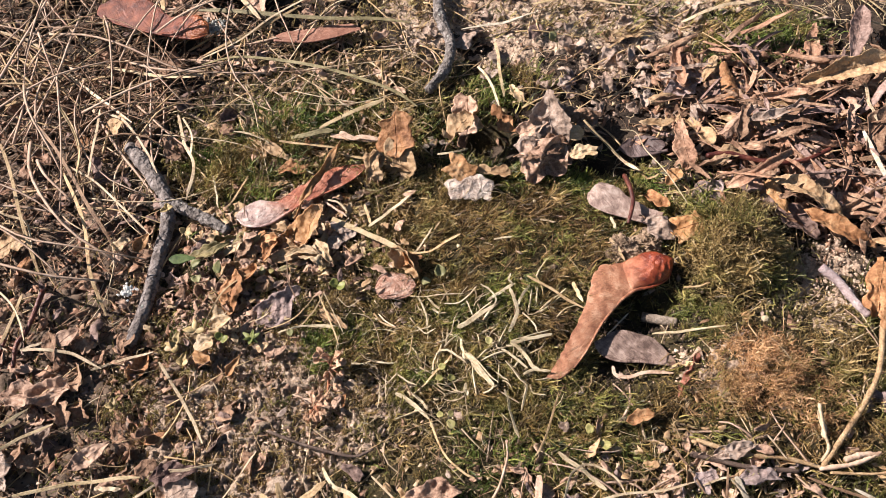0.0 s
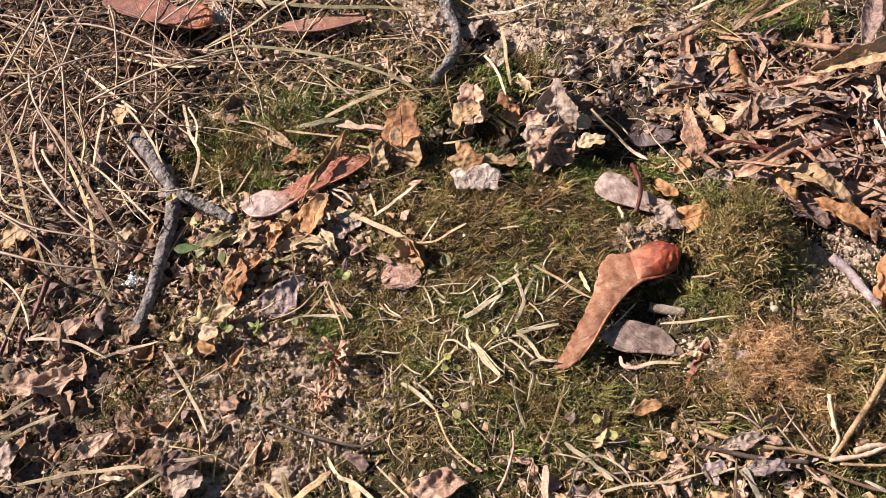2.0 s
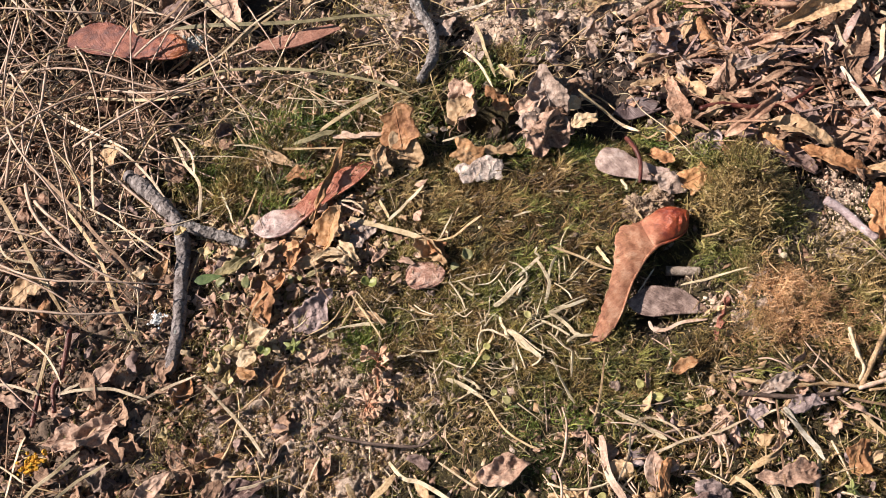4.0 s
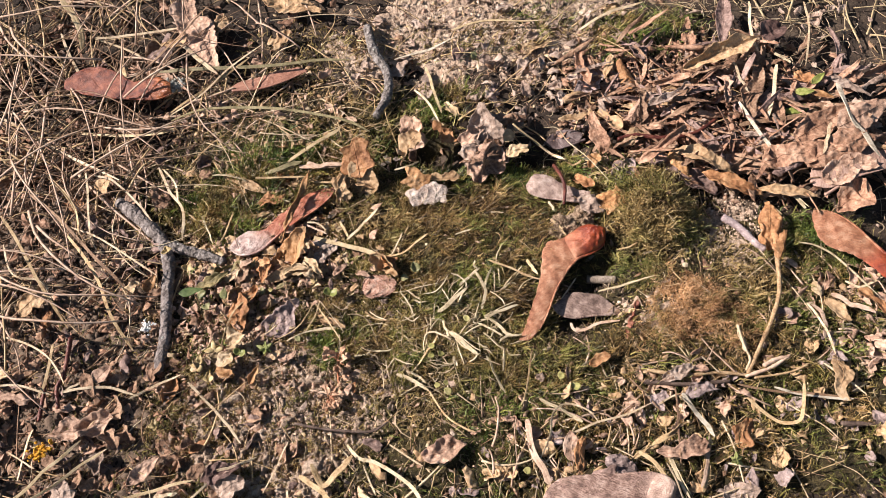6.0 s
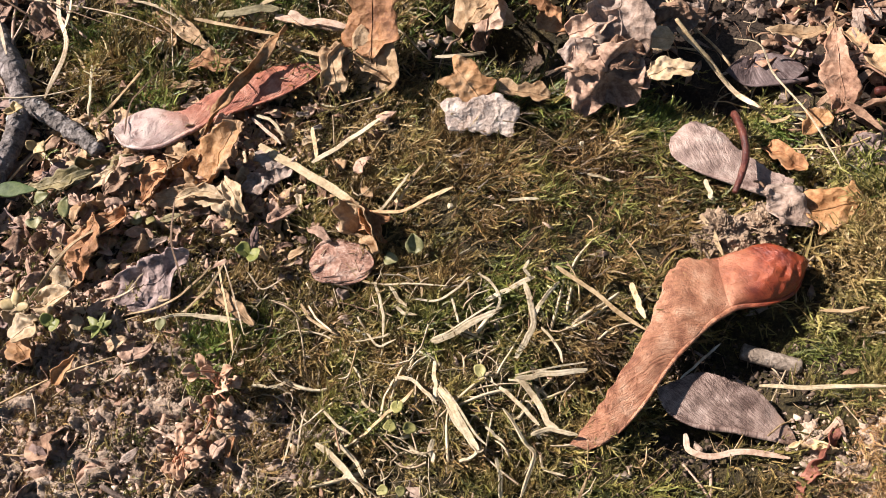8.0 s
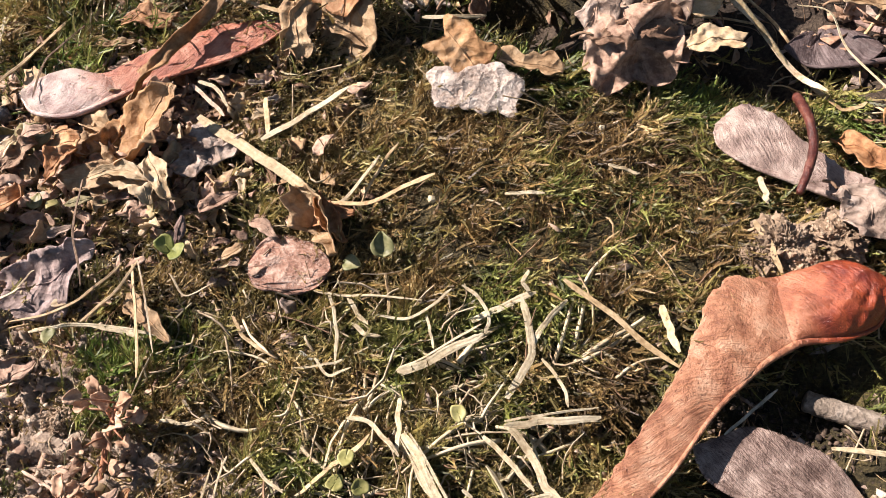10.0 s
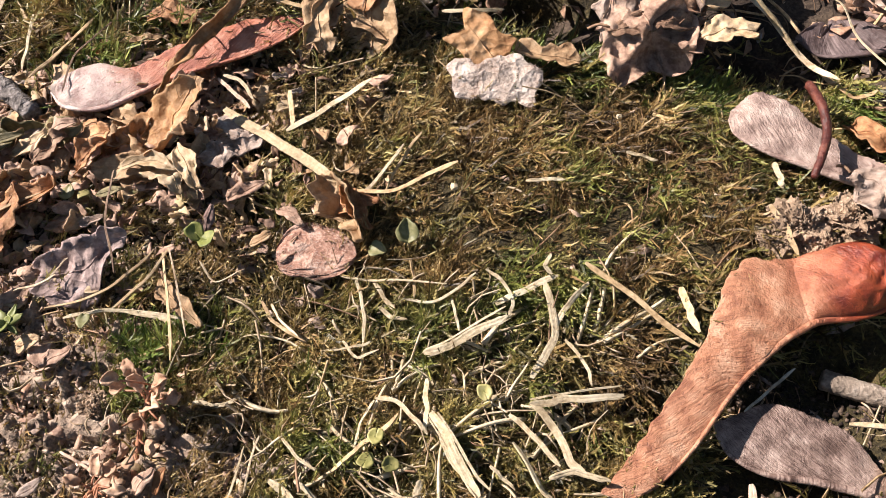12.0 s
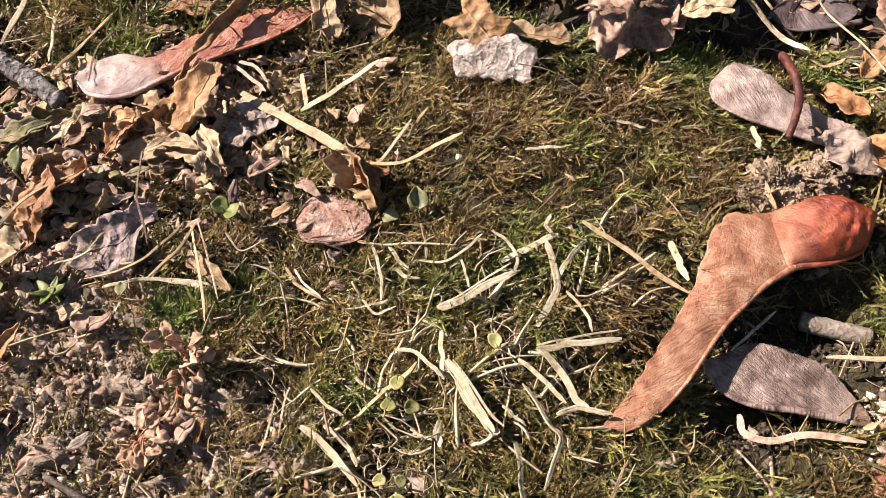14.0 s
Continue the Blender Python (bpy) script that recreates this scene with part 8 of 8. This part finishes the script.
leaf((-60.7, -10.1, 3.7), (-56, -8.8, 5.8), 3.1, "pinktan", "ragged", 0, 0.5, 0.65)
leaf((-60, -12.1, 2.9), (-55, -8.5, 4.9), 2.3, "olive", "ragged", 0, 0.6, 0.8)
leaf((-66.4, -13.7, 2.4), (-60.8, -10.9, 4.8), 3.2, "yellow", "ragged", 0, 0.5, 0.65)
leaf((-46.9, -15.8, 5.1), (-37.7, -16.5, 6.4), 2.1, "yellow", "strip", 0, 0.5, 0.7)
leaf((-38.6, -13, 6.2), (-33.8, -19.9, 5.5), 3.1, "yellow", "ragged", 0, 0.6, 1.1)
leaf((-50.2, -47.3, 3), (-46.8, -44.3, 4), 2.3, "pinktan", "ragged", 0, 0.5, 0.65)
leaf((-55.1, -44.6, 3), (-51.4, -43.5, 4), 2.3, "tan", "ragged", 0, 0.5, 0.65)

# green seedlings
seedling((9.5, -46.7, 4.8), 2.9, "cotyledon")
seedling((-3.7, -53.1, 4.3), 3.0, "cotyledon")
seedling((-4.6, -56.4, 4.2), 3.2, "cotyledon")
seedling((-2.1, -66.2, 4.4), 2.2, "cotyledon")
seedling((-5, -66.3, 4), 2.4, "cotyledon")
seedling((-32.3, -27.3, 4.5), 4.2, "clover")
seedling((-2.7, -26, 4.4), 4.1, "round")
seedling((-8.3, -26.6, 2.9), 3.1, "round")
seedling((-63.7, -42.3, 6.2), 3.6, "clover")
seedling((-55.9, -42.1, 5.1), 4.4, "rosette")
seedling((-45.4, -40.1, 5.1), 2.6, "round")
seedling((-76.9, -16.8, 6.9), 6.7, "blade")
seedling((-66.9, -22.1, 6.7), 4.3, "round")
seedling((-73.5, -21.4, 4.7), 3.9, "round")
seedling((33.6, -72.5, 4.5), 3.3, "cotyledon")
seedling((37.3, -76.9, 4.4), 3.7, "cotyledon")
seedling((-1.5, -56.6, 4.6), 3.0, "cotyledon")
seedling((-2.2, -69, 4.4), 3.3, "cotyledon")
seedling((76.1, -109.8, 4.5), 3.9, "rosette")
seedling((-52.5, -91.4, 2.9), 3.1, "cotyledon")
seedling((-42.9, -96.1, 2.8), 3.1, "cotyledon")
seedling((7.6, -106, 3.5), 3.5, "cotyledon")
seedling((15.1, -98.6, 4.2), 3.2, "cotyledon")
seedling((39.9, 60.7, 5.1), 4.2, "round")
seedling((-77, -42.2, 4.1), 4.9, "pale")
seedling((-71.7, -38.8, 5), 4.9, "pale")
seedling((-68.4, -36.7, 4), 3.4, "clover")
seedling((-75, -47.4, 3.2), 3.7, "pale")
seedling((-92.4, -58.8, 3.2), 3.3, "pale")
seedling((-84.5, 2.6, 3.3), 3.7, "pale")
seedling((-75.8, -17.2, 2), 4.0, "round")
seedling((-78.4, -5.7, 2.9), 4.0, "pale")
seedling((-65.8, 23.2, 2), 4.1, "round")
seedling((-54.2, 8.2, 2.5), 3.9, "pale")
seedling((-36.9, -20.6, 3.4), 3.2, "pale")
seedling((-51.5, -20.3, 4.1), 3.8, "olive")
seedling((-45.8, -19, 3.1), 3.4, "olive")
seedling((-54.2, -22.2, 4.3), 4.2, "olive")
seedling((-51.6, -23.4, 2.2), 3.2, "olive")

# withered sprig
sprig([(-34.6, -61.2, 0.3), (-34.9, -56.7, 1.3), (-34.2, -52.5, 3.5), (-33.3, -49.3, 5.8)], 2.4)
sprig([(-40.3, -66, 0.4), (-39.6, -63, 1.5), (-37.7, -61.9, 3.4)], 1.9)

# small odds and ends
lichen_flake((-124.9, -60.7, 7.8), 6.8, "yellow")
lichen_flake((-92.8, -24.8, 3.9), 5.0, "white")
lichen_flake((-76.9, 78, 1.8), 7.9, "grey")
crumb_chip((2.9, -16.3, 4.3), 1.7)
crumb_chip((26.6, -1.9, 3.5), 1.3)
crumb_chip((-1.9, -24, 3.6), 1.4)
crumb_chip((85.2, -44.8, 5.5), 2.4)
soil_lump((51, -19.7, 4.1), 8.1)
soil_lump((58.7, -17.5, 4.5), 7.7)
soil_lump((53.4, -22.3, 4.2), 5.6)
soil_lump((47.8, -20.7, 4.1), 4.0)
soil_lump((-42.5, -51.5, 1.8), 3.9)

# ---- loose leaves of the litter, strips and scraps that lie over one another ----
def litter_leaves(count, regions, kinds, long, wide, shapes, high, heading=None, wander=1.0):
    x, y = scatter(count, regions)
    r = np.random.RandomState(next(seeds))
    for n in range(count):
        a = r.uniform(0, 6.3) if heading is None else radians(heading) + wander * r.randn()
        size = r.uniform(*long)
        p = np.array([x[n], y[n]])
        q = p + size * np.array([math.cos(a), math.sin(a)])
        z = r.uniform(0.8, high)
        leaf((*p, float(height(*p)) + z), (*q, float(height(*q)) + z * r.uniform(0.5, 1.4)), size * r.uniform(*wide), kinds[r.randint(len(kinds))], shapes[r.randint(len(shapes))], r.uniform(-30, 30), r.uniform(0.4, 1.0), r.uniform(0.5, 1.1))


def leaf_scraps(count, regions, kind, label, long, wide, high, heading=None, wander=1.0):
    """Scraps of torn leaf too many to count, one object."""
    x, y = scatter(count, regions)
    r = np.random.RandomState(next(seeds))
    verts, faces, uvs, start = [], [], [], 0
    for n in range(count):
        a = r.uniform(0, 6.3) if heading is None else radians(heading) + wander * r.randn()
        size, tip = r.uniform(*long), r.uniform(-0.35, 0.5)
        d = np.array([math.cos(a) * math.cos(tip), math.sin(a) * math.cos(tip), math.sin(tip)])
        o, d, s, up = basis((0, 0, 0), d, r.uniform(-45, 45))
        grid, _, uv = leaf_shapes(min(size, 5.9), size * r.uniform(*wide), ("strip", "ragged", "ragged")[r.randint(3)], r.uniform(0.4, 1.1), r.uniform(0.5, 1.2), r.randint(9000))
        grid[..., 0] *= size / min(size, 5.9)
        v, f = sheet(np.array([x[n], y[n], float(height(x[n], y[n])) + r.uniform(0.3, high)]) + grid[..., :1] * d + grid[..., 1:2] * s + grid[..., 2:] * up, 0.13)
        verts.append(v)
        faces += [tuple(i + start for i in q) for q in f]
        uvs.append(uv)
        start += len(v)
    tagged(made("leaf_scraps", np.concatenate(verts), faces, LEAF[kind][0], uv=np.concatenate(uvs)), label, "leaf litter", kind="stuff")


LITTER = [(122, 14, 44, 32, 1.0), (155, 2, 40, 30, 0.7), (100, 38, 32, 22, 0.5)]
litter_leaves(70, LITTER, ["brown", "mauve", "rustbrown", "pinktan", "greytan", "tan"], (9, 24), (0.10, 0.3), ["strip", "ragged", "ragged"], 6, -35, 0.9)
litter_leaves(24, LITTER, ["brown", "mauve", "rustbrown", "pinktan", "orange"], (6, 12), (0.4, 0.7), ["ragged", "ovate"], 5)
litter_leaves(22, [(52, 78, 62, 28, 1.0), (60, 40, 34, 14, 0.5)], ["greytan", "tan", "mauvegrey", "brown"], (4, 10), (0.5, 0.9), ["ragged"], 2.5)
litter_leaves(30, [(-118, -40, 36, 50, 1.0), (-115, 60, 60, 60, 0.7)], ["brown", "mauve", "pinktan", "greytan", "orange"], (4, 12), (0.4, 0.8), ["ragged", "ovate"], 4)
litter_leaves(20, [(-52, 3, 24, 16, 1.0), (-30, 18, 24, 8, 0.5)], ["tan", "yellow", "greytan", "orange"], (3, 8), (0.4, 0.8), ["ragged", "ovate"], 3)
leaf_scraps(170, LITTER, "brown", "brown scraps and strips of torn dead leaves", (6, 20), (0.07, 0.2), 6, -35, 0.9)
leaf_scraps(120, LITTER, "rustbrown", "rust-brown scraps of torn dead leaves", (6, 20), (0.07, 0.2), 6, -35, 0.9)
leaf_scraps(110, LITTER, "mauve", "mauve-brown scraps of torn dead leaves", (5, 18), (0.07, 0.22), 6, 20, 1.2)
leaf_scraps(150, [(50, 80, 66, 30, 1.0), (55, 40, 40, 14, 0.5), (170, 60, 40, 40, 0.4)], "greytan", "grey-tan scraps of leaves on pale soil", (2, 7), (0.4, 0.9), 2.2)
leaf_scraps(120, [(-100, -30, 56, 66, 1.0), (-120, 60, 60, 60, 0.8)], "mauve", "mauve-brown leaf scraps among dry grass", (2, 7), (0.3, 0.8), 3)
leaf_scraps(80, [(-100, -40, 56, 60, 1.0), (-120, 60, 60, 60, 0.8)], "pinktan", "pinkish leaf scraps among dry grass", (2, 7), (0.4, 0.9), 2.5)
leaf_scraps(230, [(-52, 3, 30, 18, 1.0), (-62, -22, 22, 12, 0.5)], "pinktan", "small pinkish tan scraps of withered leaves", (1.0, 4), (0.3, 0.9), 3.0)
leaf_scraps(70, [(-52, 3, 32, 20, 1.0), (-10, 30, 50, 10, 0.4)], "greywhite", "small grey-white scraps of leaves", (0.8, 3), (0.3, 0.9), 3.0)
leaf_scraps(150, [(-52, -3, 28, 14, 1.0), (-40, 28, 40, 14, 0.35)], "tan", "tan scraps of withered leaves", (1.5, 5), (0.4, 0.9), 2.5)
leaf_scraps(80, [(-48, -17, 20, 7, 1.0), (-40, 22, 26, 6, 0.4)], "tan", "tan scraps of withered leaves piled on one another", (2, 5), (0.4, 0.9), 3.5)
leaf_scraps(70, [(-52, -20, 20, 8, 1.0)], "pinktan", "pinkish withered leaf scraps piled on one another", (1.5, 4), (0.4, 0.9), 3.5)
leaf_scraps(90, [(-52, 0, 30, 16, 1.0)], "brown", "brown scraps of withered leaves", (1.5, 5), (0.4, 0.9), 2.0)
leaf_scraps(160, [(60, -98, 64, 24, 1.0), (-10, -100, 70, 20, 0.8), (130, -85, 36, 40, 0.6)], "tan", "tan leaf scraps over moss", (2, 7), (0.2, 0.8), 2.2)
leaf_scraps(90, [(60, -98, 64, 24, 1.0), (130, -85, 36, 40, 0.6)], "mauvegrey", "greyish leaf scraps over moss", (2, 7), (0.3, 0.8), 2.0)
leaf_scraps(240, TANGLE, "rustbrown", "rust-brown leaf scraps under the dry grass", (3, 9), (0.2, 0.7), 2.5)
leaf_scraps(40, [(-50, -60, 40, 28, 1.0), (-20, -45, 30, 20, 0.4)], "greytan", "grey-tan leaf scraps on bare soil", (0.8, 2.6), (0.4, 0.9), 1.8)
leaf_scraps(100, [(-66, -30, 18, 12, 1.0), (-52, 0, 28, 16, 1.0)], "yellow", "pale yellow scraps of withered leaves", (1.5, 4.5), (0.4, 0.9), 3.0)
leaf_scraps(110, [(-105, -50, 50, 50, 1.0)], "brown", "brown leaf scraps on dark soil", (2, 7), (0.4, 0.9), 2.5)
leaf_scraps(70, [(132, -70, 14, 24, 1.0)], "pinktan", "pinkish leaf scraps beside a mossy patch", (2, 7), (0.3, 0.8), 2.5)
leaf_scraps(90, [(50, -86, 44, 13, 1.0), (-42, 56, 34, 24, 0.6)], "pinktan", "pinkish curled leaf scraps over moss", (2, 6), (0.3, 0.8), 2.5)
leaf_scraps(75, [(-29, -19, 13, 9, 1.0)], "pinktan", "small pinkish shreds of leaf round the seedling", (1.0, 3.2), (0.25, 0.7), 3.4)
leaf_scraps(55, [(-29, -18, 14, 10, 1.0)], "yellow", "small pale yellow shreds of leaf round the seedling", (1.0, 3.4), (0.2, 0.6), 3.4)
